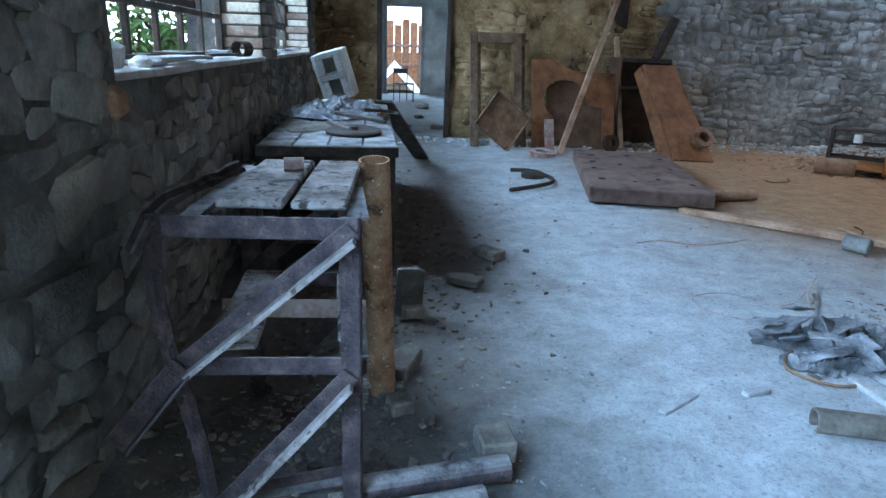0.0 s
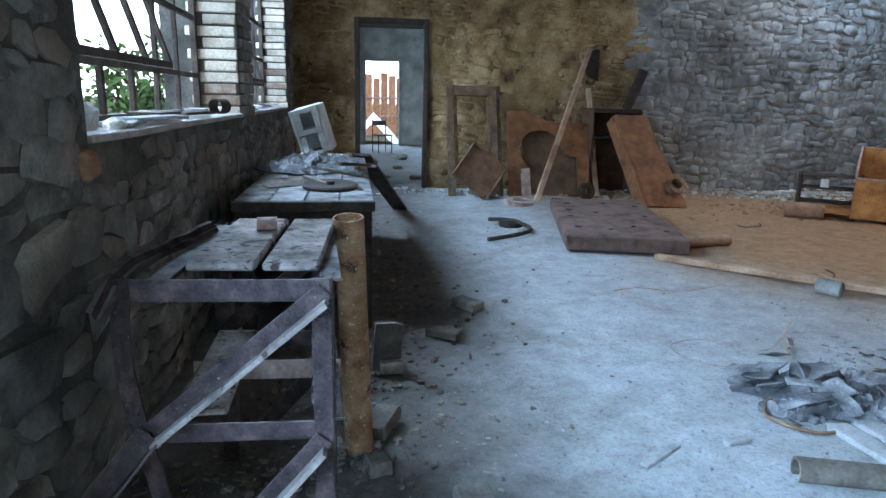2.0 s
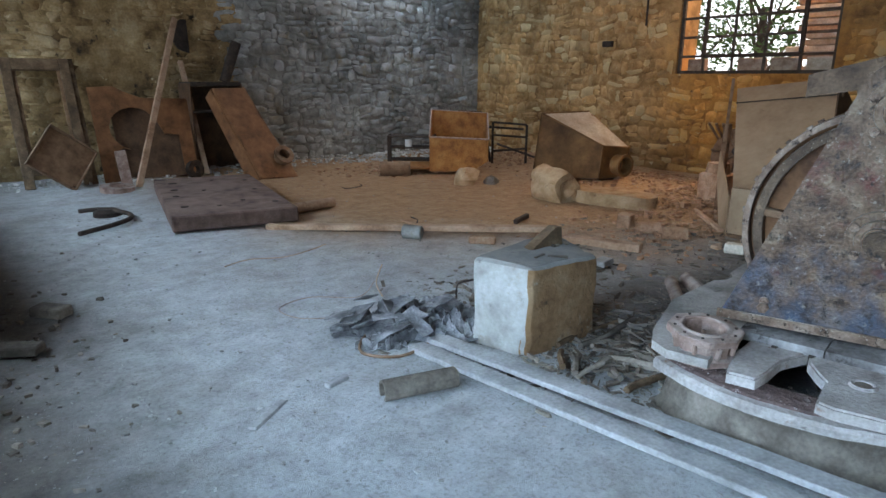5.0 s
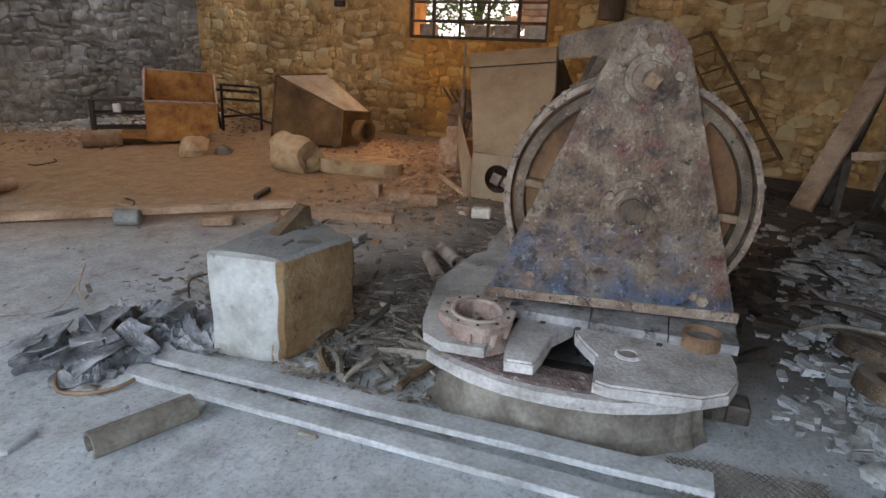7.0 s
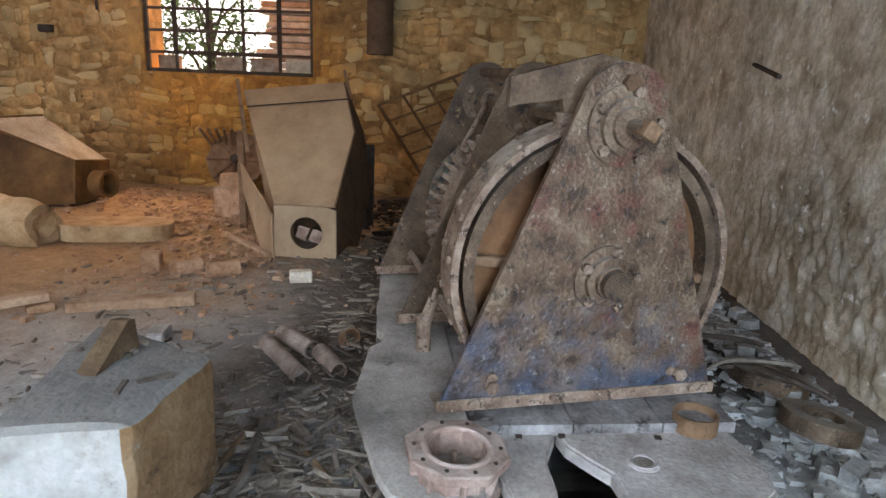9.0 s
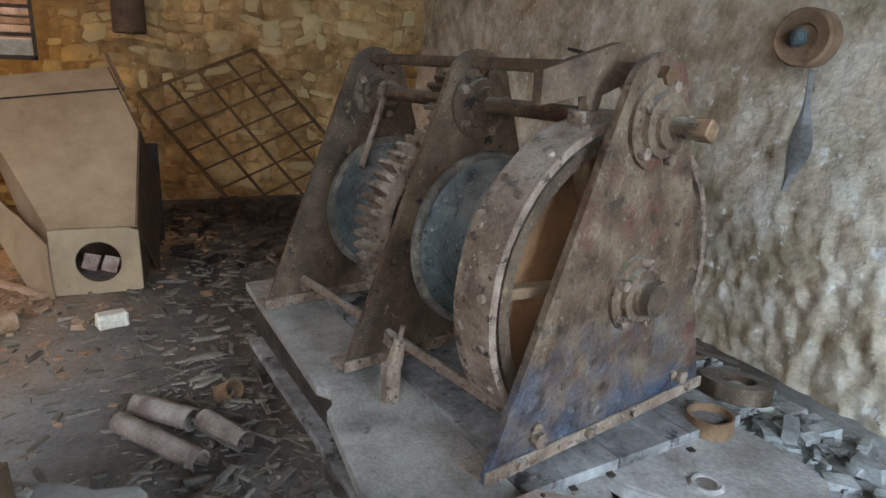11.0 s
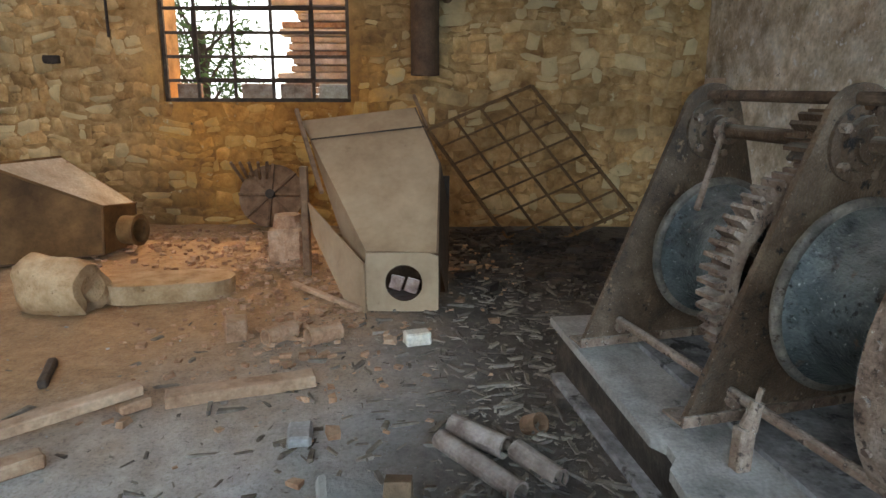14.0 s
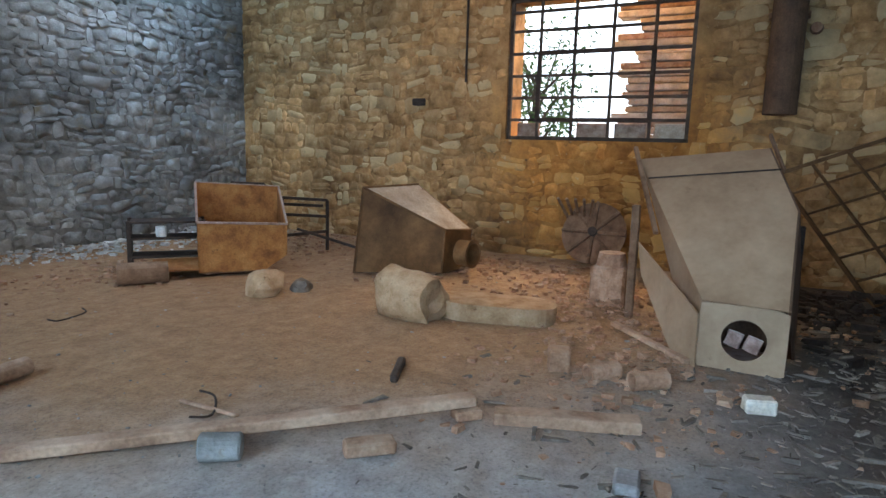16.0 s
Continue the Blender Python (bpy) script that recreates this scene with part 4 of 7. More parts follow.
        for dx in (0.085, 0.16):
            c = Vector((dx, CY + R * math.cos(a + dx), HUB + R * math.sin(a + dx)))
            n = Vector((0, math.cos(a + dx), math.sin(a + dx)))
            bolt(wheel, "rivet", c - n * 0.004, c + n * 0.010, 0.012)
    bm = bmesh.new()
    lathe(bm, [(0.12, R - 0.022), (0.12, 0.05), (0.14, 0.05), (0.14, R - 0.022)], (0, CY, HUB), (1, 0, 0), 48, True)
    part("wheel_web", bm, "rust_red", wheel)
    for k in range(6):
        a = k * math.tau / 6 + 0.1
        bm = bmesh.new()
        beam(bm, (0.09, CY + 0.05 * math.cos(a), HUB + 0.05 * math.sin(a)), (0.09, CY + (R - 0.04) * math.cos(a), HUB + (R - 0.04) * math.sin(a)), 0.03, 0.045, 0.004, (1, 0, 0))
        part("spoke", bm, "rust_brown", wheel)
    # drums
    bm = bmesh.new()
    lathe(bm, [(0.185, 0.240), (0.30, 0.236), (0.47, 0.236), (0.525, 0.240), (0.556, 0.250), (0.574, 0.264), (0.584, 0.278), (0.60, 0.280), (0.632, 0.278), (0.632, 0.06)], (0, CY, HUB), (1, 0, 0), 56)
    drum = part("drum", bm, "drum_paint", t, "worn blue-grey rope drum", smooth=True)
    bm = bmesh.new()
    lathe(bm, [(0.602 + 0.018 * math.cos(k * math.tau / 10), 0.286 + 0.018 * math.sin(k * math.tau / 10)) for k in range(10)], (0, CY, HUB), (1, 0, 0), 56, True)
    part("drum_rim", bm, "drum_edge", drum, "rounded worn rim", smooth=True)
    bm = bmesh.new()
    lathe(bm, [(0.86, 0.212), (0.95, 0.210), (1.10, 0.212), (1.15, 0.220), (1.178, 0.234), (1.190, 0.252), (1.21, 0.256), (1.25, 0.254), (1.25, 0.06)], (0, CY, HUB), (1, 0, 0), 56)
    drum = part("drum", bm, "drum_paint", t, "worn blue-grey rope drum", smooth=True)
    bm = bmesh.new()
    lathe(bm, [(1.210 + 0.017 * math.cos(k * math.tau / 10), 0.262 + 0.017 * math.sin(k * math.tau / 10)) for k in range(10)], (0, CY, HUB), (1, 0, 0), 56, True)
    part("drum_rim", bm, "drum_edge", drum, "rounded worn rim", smooth=True)
    # gear wheel and pinion with cut teeth

    def gear(x0, x1, r0, r1, n, cz, inner, name, mat):
        bm = bmesh.new()
        ring = []
        for k in range(n):
            for f, rr in ((0.0, r0), (0.18, r1), (0.5, r1), (0.68, r0)):
                a = (k + f) * math.tau / n
                ring.append((CY + rr * math.cos(a), cz + rr * math.sin(a)))
        m = len(ring)
        o = [[bm.verts.new((x, y, z)) for y, z in ring] for x in (x0, x1)]
        i_ = [[bm.verts.new((x, CY + inner * math.cos((k / 4 + 0.1) * math.tau / n), cz + inner * math.sin((k / 4 + 0.1) * math.tau / n))) for k in range(m)] for x in (x0, x1)]
        for k in range(m):
            j = (k + 1) % m
            bm.faces.new((o[0][k], o[0][j], o[1][j], o[1][k]))
            bm.faces.new((i_[0][k], i_[1][k], i_[1][j], i_[0][j]))
            bm.faces.new((o[0][k], i_[0][k], i_[0][j], o[0][j]))
            bm.faces.new((o[1][k], o[1][j], i_[1][j], i_[1][k]))
        bmesh.ops.recalc_face_normals(bm, faces=bm.faces)
        return part(name, bm, mat, t)

    g = gear(0.755, 0.84, 0.335, 0.375, 54, HUB, 0.285, "gear_wheel", "rim_rust")
    for k in range(5):
        a = k * math.tau / 5 + 0.5
        bm = bmesh.new()
        beam(bm, (0.80, CY + 0.05 * math.cos(a), HUB + 0.05 * math.sin(a)), (0.80, CY + 0.29 * math.cos(a), HUB + 0.29 * math.sin(a)), 0.04, 0.06, 0.004, (1, 0, 0))
        part("spoke", bm, "winch_dark", g)
    gear(0.75, 0.86, 0.062, 0.095, 14, SHAFT, 0.026, "pinion", "winch_dark")
    # pawl arm over the brake wheel, its link, the loose rod on the far plate
    pts = [(0.10, y, z) for y, z in ((0.27, 1.265), (0.27, 1.345), (0.0, 1.42), (-0.10, 1.40), (-0.17, 1.31), (-0.11, 1.27), (-0.04, 1.32), (0.05, 1.29), (0.06, 1.25), (0.10, 1.25), (0.11, 1.29))]
    part("pawl_arm", slab(pts, (1, 0, 0), 0.03), "rust", t, "brown pawl arm over the wheel")
    part("pawl_link", cube((0.13, 0.07, 1.215), (0.06, 0.08, 0.07)), "rim_rust", t)
    bm = bmesh.new()
    rod(bm, (1.22, CY + 0.02, SHAFT), (1.10, 0.16, 0.96), 0.012, 8)
    lathe(bm, [(0, 0.03), (0.03, 0.03), (0.03, 0.05), (0, 0.05)], (1.21, CY, SHAFT), (1, 0, 0), 16, True)
    part("loose_rod", bm, "rim_rust", t)
    bm = bmesh.new()
    box(bm, (0.50, 0.40, 0.40), (0.045, 0.05, 0.14))
    rod(bm, (0.50, 0.39, 0.46), (0.50, 0.37, 0.54), 0.026, 12, 0.018)
    rod(bm, (0.50, 0.37, 0.53), (0.50, 0.36, 0.58), 0.008, 8)
    part("rod_bracket", rough(bm, 0.003, 0.03, 1), "rim_rust", t)
    return t


winch()


def winch_base():
    t = thing("winch_base", pose(3.0, 2.2, 0), "dust-covered plank and steel deck carrying the winch", "platform")
    u = Vector((0.985, 0.17, 0.0))
    v = Vector((-0.17, 0.985, 0))
    o = Vector((0.10, 0.0, 0))
    for k, (a, b, w0, w1) in enumerate(((0.30, 2.02, 0.04, 0.27), (0.30, 2.05, 0.275, 0.55), (0.30, 2.08, 0.555, 0.86), (-0.02, 2.1, 0.865, 1.115))):
        pts = [o + u * a + v * w0, o + u * b + v * w0, o + u * b + v * w1]
        if k == 3:
            pts += [o + u * p + v * q for p, q in ((1.05, 1.14), (1.0, 1.11), (0.93, 1.12), (0.88, 1.165), (0.5, 1.215), (0.12, 1.14), (0.02, 1.10), (-0.03, 1.02))]
        else:
            pts.append(o + u * a + v * w1)
        bm = slab([p + Vector((0, 0, 0.29 if k == 3 else 0.305)) for p in pts], (0, 0, 1), 0.035)
        for vtx in bm.verts:
            vtx.co.z += 0.035 * ((vtx.co - o).dot(u))
        part("deck_plank", bm, "dust_deck" if k == 3 else "bench_top", t)
    # Side beams coloured dark to hold the shade beneath the deck.
    for w in (0.06, 1.05):
        bm = bmesh.new()
        beam(bm, o + u * 0.32 + v * w + Vector((0, 0, 0.16)), o + u * 2.1 + v * w + Vector((0, 0, 0.21)), 0.06, 0.26, 0.01)
        part("side_beam", bm, "wood_dark", t)
    bm = bmesh.new()
    beam(bm, o + u * 0.35 + v * 1.09 + Vector((0, 0, 0.13)), o + u * 2.0 + v * 1.09 + Vector((0, 0, 0.15)), 0.10, 0.03, 0.006)
    part("ledge", bm, "bench_top", t)
    for a in (0.45, 1.0, 2.0):
        bm = bmesh.new()
        beam(bm, o + u * a + v * -0.06 + Vector((0, 0, 0.03)), o + u * a + v * 1.12 + Vector((0, 0, 0.03)), 0.12, 0.08, 0.01)
        part("sleeper", bm, "wood_dark", t)
    # the cast foot: two arms reaching over the round base, open slots between them
    arms = (([(0.31, 0.605), (0.31, 0.815), (0.16, 0.82), (0.0, 0.80), (-0.06, 0.785), (-0.05, 0.69), (0.03, 0.675), (0.18, 0.665)], 0.277),
            ([(0.31, 0.06), (0.31, 0.60), (0.24, 0.59), (0.16, 0.545), (0.10, 0.505), (-0.085, 0.495), (-0.10, 0.44), (-0.08, 0.31), (-0.06, 0.17), (0.0, 0.09), (0.10, 0.055), (0.22, 0.05)], 0.277))
    for poly, z in arms:
        bm = slab([o + u * p + v * q + Vector((0, 0, z)) for p, q in poly], (0, 0, 1), 0.042)
        top = [e for e in bm.edges if all(vv.co.z > z + 0.02 for vv in e.verts)]
        bmesh.ops.bevel(bm, geom=top, offset=0.008, segments=2, affect="EDGES")
        part("foot_arm", bm, "cast_dust", t)
    for p, q, r in ((0.14, 0.40, 0.036),):
        bm = bmesh.new()
        lathe(bm, [(-0.01, r * 0.8), (0.008, r * 0.8), (0.010, r * 1.05), (0.004, r * 1.25), (-0.01, r * 1.3)], o + u * p + v * q + Vector((0, 0, 0.319)), (0, 0, 1), 24)
        part("bolt_ring", bm, "cast_dust", t)
        # Dark disc laid on the arm as the shade in the ring's hole.
        bm = bmesh.new()
        rod(bm, o + u * p + v * q + Vector((0, 0, 0.312)), o + u * p + v * q + Vector((0, 0, 0.3235)), r * 0.8, 20)
        part("hole_floor", bm, "winch_dark", t)
    # Dark squares laid on the arm as the shade in its slots.
    for p, q in ((0.29, 0.59), (0.27, 0.30), (0.29, 0.72)):
        part("slot", cube(o + u * p + v * q + Vector((0, 0, 0.3195)), (0.02, 0.02, 0.006), bevel=0), "dark_steel", t)
    # round base: pale lip, dark speckled band, inner lip and the skirt under it
    cx, cy, rr = 0.67, 0.75, 0.765

    def ring(name, prof, a0, a1, mat, amp):
        bm = bmesh.new()
        secs = []
        for k in range(41):
            a = math.pi + a0 + (a1 - a0) * k / 40
            secs.append([bm.verts.new((cx + (rr + q) * math.cos(a), cy + (rr + q) * math.sin(a), z)) for q, z in prof])
        n = len(prof)
        for A, B in zip(secs, secs[1:]):
            for i in range(n):
                bm.faces.new((A[i], A[(i + 1) % n], B[(i + 1) % n], B[i]))
        bm.faces.new(secs[0])
        bm.faces.new(secs[-1][::-1])
        bmesh.ops.recalc_face_normals(bm, faces=bm.faces)
        return part(name, rough(bm, amp, 0.06), mat, t)

    ring("rim_lip", ((0.022, 0.205), (0.026, 0.232), (0.018, 0.246), (-0.012, 0.252), (-0.10, 0.24), (-0.10, 0.19)), -0.44, 0.92, "cast_dust", 0.003)
    ring("rim_band", ((-0.006, 0.24), (-0.012, 0.262), (-0.05, 0.274), (-0.11, 0.274), (-0.11, 0.24)), -0.40, 0.72, "band_rust", 0.003)
    # Litter colour here stands for dirt and the shadow under the lip.
    ring("skirt", ((-0.02, -0.03), (-0.07, 0.04), (-0.11, 0.20), (-0.16, 0.20), (-0.16, -0.03)), -0.55, 1.05, "litter", 0.012)


winch_base()

t = thing("flange_housing", pose(3.05, 3.14, 0.285, 3, -3, 14), "dusty rust-pink cast housing with a bolted round flange", "casting")
bm = bmesh.new()
hexa = [(0.108 * math.cos(k * math.tau / 8 + 0.39), 0.108 * math.sin(k * math.tau / 8 + 0.39)) for k in range(8)]
levels = ((0.0, 1.18), (0.022, 1.16), (0.03, 1.0), (0.082, 1.06), (0.09, 1.30), (0.115, 1.32), (0.119, 1.27))
rows = [[bm.verts.new((x * f, y * f, z)) for x, y in hexa] for z, f in levels]
inner = [[bm.verts.new((r * x / 0.108, r * y / 0.108, z)) for x, y in hexa] for r, z in ((0.088, 0.119), (0.084, 0.112), (0.080, 0.02))]
for A, B in zip(rows + inner, (rows + inner)[1:]):
    for k in range(8):
        bm.faces.new((A[k], A[(k + 1) % 8], B[(k + 1) % 8], B[k]))
bmesh.ops.recalc_face_normals(bm, faces=bm.faces)
part("body", rough(bm, 0.003, 0.05), "rust_pale", t)
bm = bmesh.new()
lathe(bm, [(0.116, 0.078), (0.124, 0.080), (0.124, 0.094), (0.118, 0.098)], (0, 0, 0), (0, 0, 1), 32)
part("flange_ring", bm, "rust_pale", t, smooth=True)
# Small dark discs in place of shaded bolt holes.
for k in range(10):
    a = k * math.tau / 10 + 0.2
    bolt(t, "bolt_hole", (0.114 * math.cos(a), 0.114 * math.sin(a), 0.116), (0.114 * math.cos(a), 0.114 * math.sin(a), 0.1225), 0.006, 8, "dark_steel")
# Bottom coloured dark for the shade inside the housing.
bm = bmesh.new()
rod(bm, (0, 0, 0.012), (0, 0, 0.022), 0.085, 20)
part("bottom", bm, "dark_steel", t)
bm = bmesh.new()
rod(bm, (0.0, 0.0, 0.02), (0.01, 0.005, 0.10), 0.008, 8)
part("stud", bm, "rust_pale", t)
for k in range(8):
    a = k * math.tau / 8
    bm = bmesh.new()
    beam(bm, (0.105 * math.cos(a), 0.105 * math.sin(a), 0.03), (0.118 * math.cos(a), 0.118 * math.sin(a), 0.092), 0.022, 0.014, 0.004, (-math.sin(a), math.cos(a), 0))
    part("lug", rough(bm, 0.002, 0.03), "rust_pale", t)
t = thing("steel_ring", pose(3.385, 2.415, 0.322), "short rusty pipe collar standing on the deck", "ring")
part("collar", pipe((0, 0, 0), (0, 0, 0.055), 0.068, 0.008, 28), "rust_brown", t)

# ---- concrete block ----
def hewn(quad, z0, z1, amp, bevel):
    """A rough-edged block on a four-cornered plan."""
    bm = bmesh.new()
    lo = [bm.verts.new((x, y, z0)) for x, y, _ in quad]
    hi = [bm.verts.new((x, y, z1 + dz)) for x, y, dz in quad]
    bm.faces.new(lo[::-1])
    bm.faces.new(hi)
    for k in range(4):
        bm.faces.new((lo[k], lo[(k + 1) % 4], hi[(k + 1) % 4], hi[k]))
    bmesh.ops.recalc_face_normals(bm, faces=bm.faces)
    bmesh.ops.bevel(bm, geom=bm.edges[:], offset=bevel, segments=3, profile=0.6, affect="EDGES")
    bmesh.ops.subdivide_edges(bm, edges=bm.edges, cuts=5, use_grid_fill=True)
    return rough(bm, amp, 0.10)


t = thing("concrete_block", pose(3.12, 4.09, 0), "weathered concrete block, whitish face, side painted with orange stain and light, notched top", "block")
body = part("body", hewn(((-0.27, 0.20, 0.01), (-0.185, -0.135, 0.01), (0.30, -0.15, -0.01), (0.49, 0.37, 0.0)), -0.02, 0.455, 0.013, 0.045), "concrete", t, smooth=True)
body.data.materials.append(M["concrete_warm_side"])
# Faces turned one way take the copy that holds the warm light.
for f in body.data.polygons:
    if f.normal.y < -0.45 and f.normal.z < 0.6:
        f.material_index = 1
t = thing("timber_wedge", pose(3.178, 4.197, 0.452, 0, 0, -0.2), "weathered triangular timber wedge lying on the block", "wedge")
bm = slab([(0.0, 0.0, 0.0), (0.246, 0.0, 0.0), (0.236, 0.0, 0.10), (0.196, 0.0, 0.105)], (0, 1, 0), 0.06)
part("wedge", rough(bm, 0.003, 0.08), "sash_wood", t)
t = thing("wood_chip", pose(3.19, 4.02, 0.452, 0, 0, -40), "small splinter of wood lying on the block", "wood")
part("splinter", rough(cube((0, 0, 0.006), (0.10, 0.03, 0.018), bevel=0.003), 0.003, 0.03, 1), "wood_dark", t)
t = thing("wood_chip", pose(3.12, 4.08, 0.458, 0, 0, 15), "small splinter of wood lying on the block", "wood")
part("splinter", rough(cube((0, 0, 0.004), (0.09, 0.02, 0.012), bevel=0.003), 0.003, 0.03, 1), "wood_dark", t)

# ---- long boards beside the block ----
for (a, b, w, lab) in (((2.66, 4.36, 0.045), (2.98, 2.28, 0.055), 0.105, ""), ((2.54, 4.36, 0.03), (2.83, 2.24, 0.03), 0.10, "")):
    t = thing("long_board", pose(*a), "grey weathered board lying beside the concrete block", "board", "boards by the block")
    bm = bmesh.new()
    beam(bm, (0, 0, 0), Vector(b) - Vector(a), w, 0.026, 0.004)
    part("board", rough(bm, 0.003, 0.3, 6), "wood_grey", t)

# ---- sticks between the block and the winch ----
for k, (a, b, r) in enumerate((
    ((3.121, 3.926), (3.647, 3.94), 0.014),
    ((3.208, 3.851), (3.708, 3.896), 0.017),
    ((3.203, 3.656), (3.255, 3.406), 0.02),
    ((3.627, 3.723), (3.395, 3.557), 0.012),
    ((3.083, 3.801), (2.921, 3.647), 0.016),
    ((3.127, 3.589), (3.023, 3.478), 0.014),
    ((2.989, 3.419), (3.244, 3.4), 0.017),
    ((3.344, 3.63), (3.319, 3.437), 0.02),
    ((2.918, 3.633), (3.093, 3.623), 0.012),
    ((3.078, 3.866), (2.948, 3.743), 0.016),
)):
    t = thing("broken_stick", pose(*a, 0.03), "dry broken stick lying beside the concrete block", "stick", "sticks by the block")
    d = Vector((b[0] - a[0], b[1] - a[1], 0.012 * (k % 3)))
    side = Vector((-d.y, d.x, 0)) * 0.05 * (-1) ** k
    part("stick", rough(curve_tube([(0, 0, 0), d * 0.35 + side, d * 0.7 + side * 0.4, d], r, 6), 0.003, 0.03), "litter" if k % 3 else "sash_wood", t)
t = thing("wire_hook", pose(3.21, 4.84, 0.02), "bent dark wire hook standing in the waste", "wire")
part("wire", curve_tube([(0, 0, -0.02), (0.01, 0.0, 0.07), (0.07, -0.05, 0.10), (0.22, -0.12, 0.11)], 0.006, 6), "dark_steel", t)

# ---- perforated slab on the floor ----
t = thing("bored_slab", pose(3.06, 8.62, 0.09, 0, 0, -11), "thick brown steel slab with bored holes lying on the floor", "slab")
L_, W_, T_ = 2.33, 1.10, 0.14
part("plate", rough(cube((0, 0, 0), (W_, L_, T_), bevel=0.012), 0.004, 0.2, 4), "slab_rust", t)
# Dark discs on the plate stand for the shade inside the holes.
for x, y, r in ((-0.40, -0.55, 0.035), (-0.42, -0.1, 0.03), (-0.40, 0.2, 0.035), (-0.38, 0.55, 0.045), (-0.1, -0.6, 0.022), (0.15, -0.45, 0.022), (0.42, -0.6, 0.03), (0.38, 0.0, 0.022), (0.40, 0.5, 0.03), (-0.12, 0.1, 0.02), (0.05, 0.6, 0.02)):
    bolt(t, "bored_hole", (x, y * 1.34, T_ / 2 - 0.02), (x, y * 1.34, T_ / 2 + 0.006), r, 18, "dark_steel")
t = thing("wooden_roller", pose(3.50, 7.78, 0.055, 0, 0, 8), "worn wooden roller under the slab edge", "roller")
bm = bmesh.new()
rod(bm, (0, 0, 0), (0.52, 0.02, 0), 0.055, 14, 0.05)
part("body", rough(bm, 0.004, 0.1), "wood", t)


# ---- windows and doors ----
def bar(bm, face, a, b, w=0.035, d=0.03):
    beam(bm, face.at(*a), face.at(*b), w, d, 0.003, face.n)


def steel_window(name, face, u0, u1, z0, z1, v, us, zs, label, vent=None):
    t = tagged(new(name), label, "window", kind="structure")
    bm = bmesh.new()
    for a, b in (((u0 + 0.02, v, z0), (u0 + 0.02, v, z1)), ((u1 - 0.02, v, z0), (u1 - 0.02, v, z1)), ((u0, v, z0 + 0.02), (u1, v, z0 + 0.02)), ((u0, v, z1 - 0.02), (u1, v, z1 - 0.02))):
        bar(bm, face, a, b, 0.05, 0.045)
    part("window_frame", bm, "wood_dark", t)
    for u in us:
        lo, hi = z0, z1
        bm = bmesh.new()
        if vent and vent[0] + 0.05 < u < vent[1] - 0.05:
            bar(bm, face, (u, v, z0), (u, v, vent[2]))
            bar(bm, face, (u, v, vent[3]), (u, v, z1))
        else:
            bar(bm, face, (u, v, z0), (u, v, z1))
        part("glazing_bar", rough(bm, 0.002, 0.2), "wood_dark", t)
    for z in zs:
        bm = bmesh.new()
        if vent and vent[2] + 0.05 < z < vent[3] - 0.05:
            bar(bm, face, (u0, v, z), (vent[0], v, z))
            bar(bm, face, (vent[1], v, z), (u1, v, z))
        else:
            bar(bm, face, (u0, v, z), (u1, v, z))
        part("glazing_bar", rough(bm, 0.002, 0.2), "wood_dark", t)
    if vent:
        a, b, lo, hi = vent
        tilt = 0.24
        f = part("vent_sash", bmesh.new(), "wood_dark", t, "vent sash hanging tilted open")
        bm = bmesh.new()
        P = lambda u, k: (u, v + tilt * (0.35 - k), lo + 0.03 + (hi - lo - 0.06) * k)
        for p, q in ((P(a, 0), P(b, 0)), (P(a, 1), P(b, 1)), (P(a, 0), P(a, 1)), (P(b, 0), P(b, 1)), (P(a, 0.5), P(b, 0.5))):
            bar(bm, face, p, q, 0.04, 0.03)
        n = max(2, round((b - a) / 0.46))
        for k in range(1, n):
            u = a + (b - a) * k / n
            bar(bm, face, P(u, 0), P(u, 1), 0.035, 0.03)
        bm.to_mesh(f.data)
        bm.free()
    return t


steel_window("window_1", WEST, 4.3, 7.25, 1.18, 3.2, -0.31, (4.42, 4.87, 5.32, 5.76, 6.22, 6.69), (1.465, 1.88, 2.3, 2.75), "rusted steel window with missing panes and a tilted vent", (4.87, 6.22, 1.465, 2.3))
steel_window("window_2", WEST, 7.78, 10.92, 1.18, 3.2, -0.31, (8.28, 8.73, 9.2, 9.7, 10.25), (1.465, 1.77, 2.2, 2.65), "rusted steel window with missing panes", (9.2, 10.25, 1.465, 2.2))
steel_window("window_3", EAST, 5.29, 7.43, 1.42, 3.08, -0.06, (5.72, 6.18, 6.62, 7.04), (1.66, 1.92, 2.18, 2.44, 2.70, 2.92), "barred steel window with missing panes and bricks in its lowest row")
# inner casement of the barred window
w3 = bpy.data.objects["window_3"]
for a, b in (((5.72, -0.045, 1.66), (5.72, -0.045, 2.44)), ((7.04, -0.045, 1.66), (7.04, -0.045, 2.44)), ((5.72, -0.045, 1.66), (7.04, -0.045, 1.66)), ((5.72, -0.045, 2.44), (7.04, -0.045, 2.44))):
    bm = bmesh.new()
    bar(bm, EAST, a, b, 0.05, 0.04)
    part("casement_rail", bm, "dark_steel", w3)
rng = random.Random(5)
for k, u in enumerate((5.50, 5.95, 6.40, 7.2)):
    bm = cube((0, 0, 0), (0.12, 0.36 - 0.1 * (k == 3), 0.2), bevel=0.01)
    bmesh.ops.transform(bm, matrix=Matrix.Translation(EAST.at(u, -0.2, 1.53)), verts=bm.verts)
    part("infill_brick", rough(bm, 0.005, 0.06, 1), "brick_dim" if k else "brick_pale", w3)

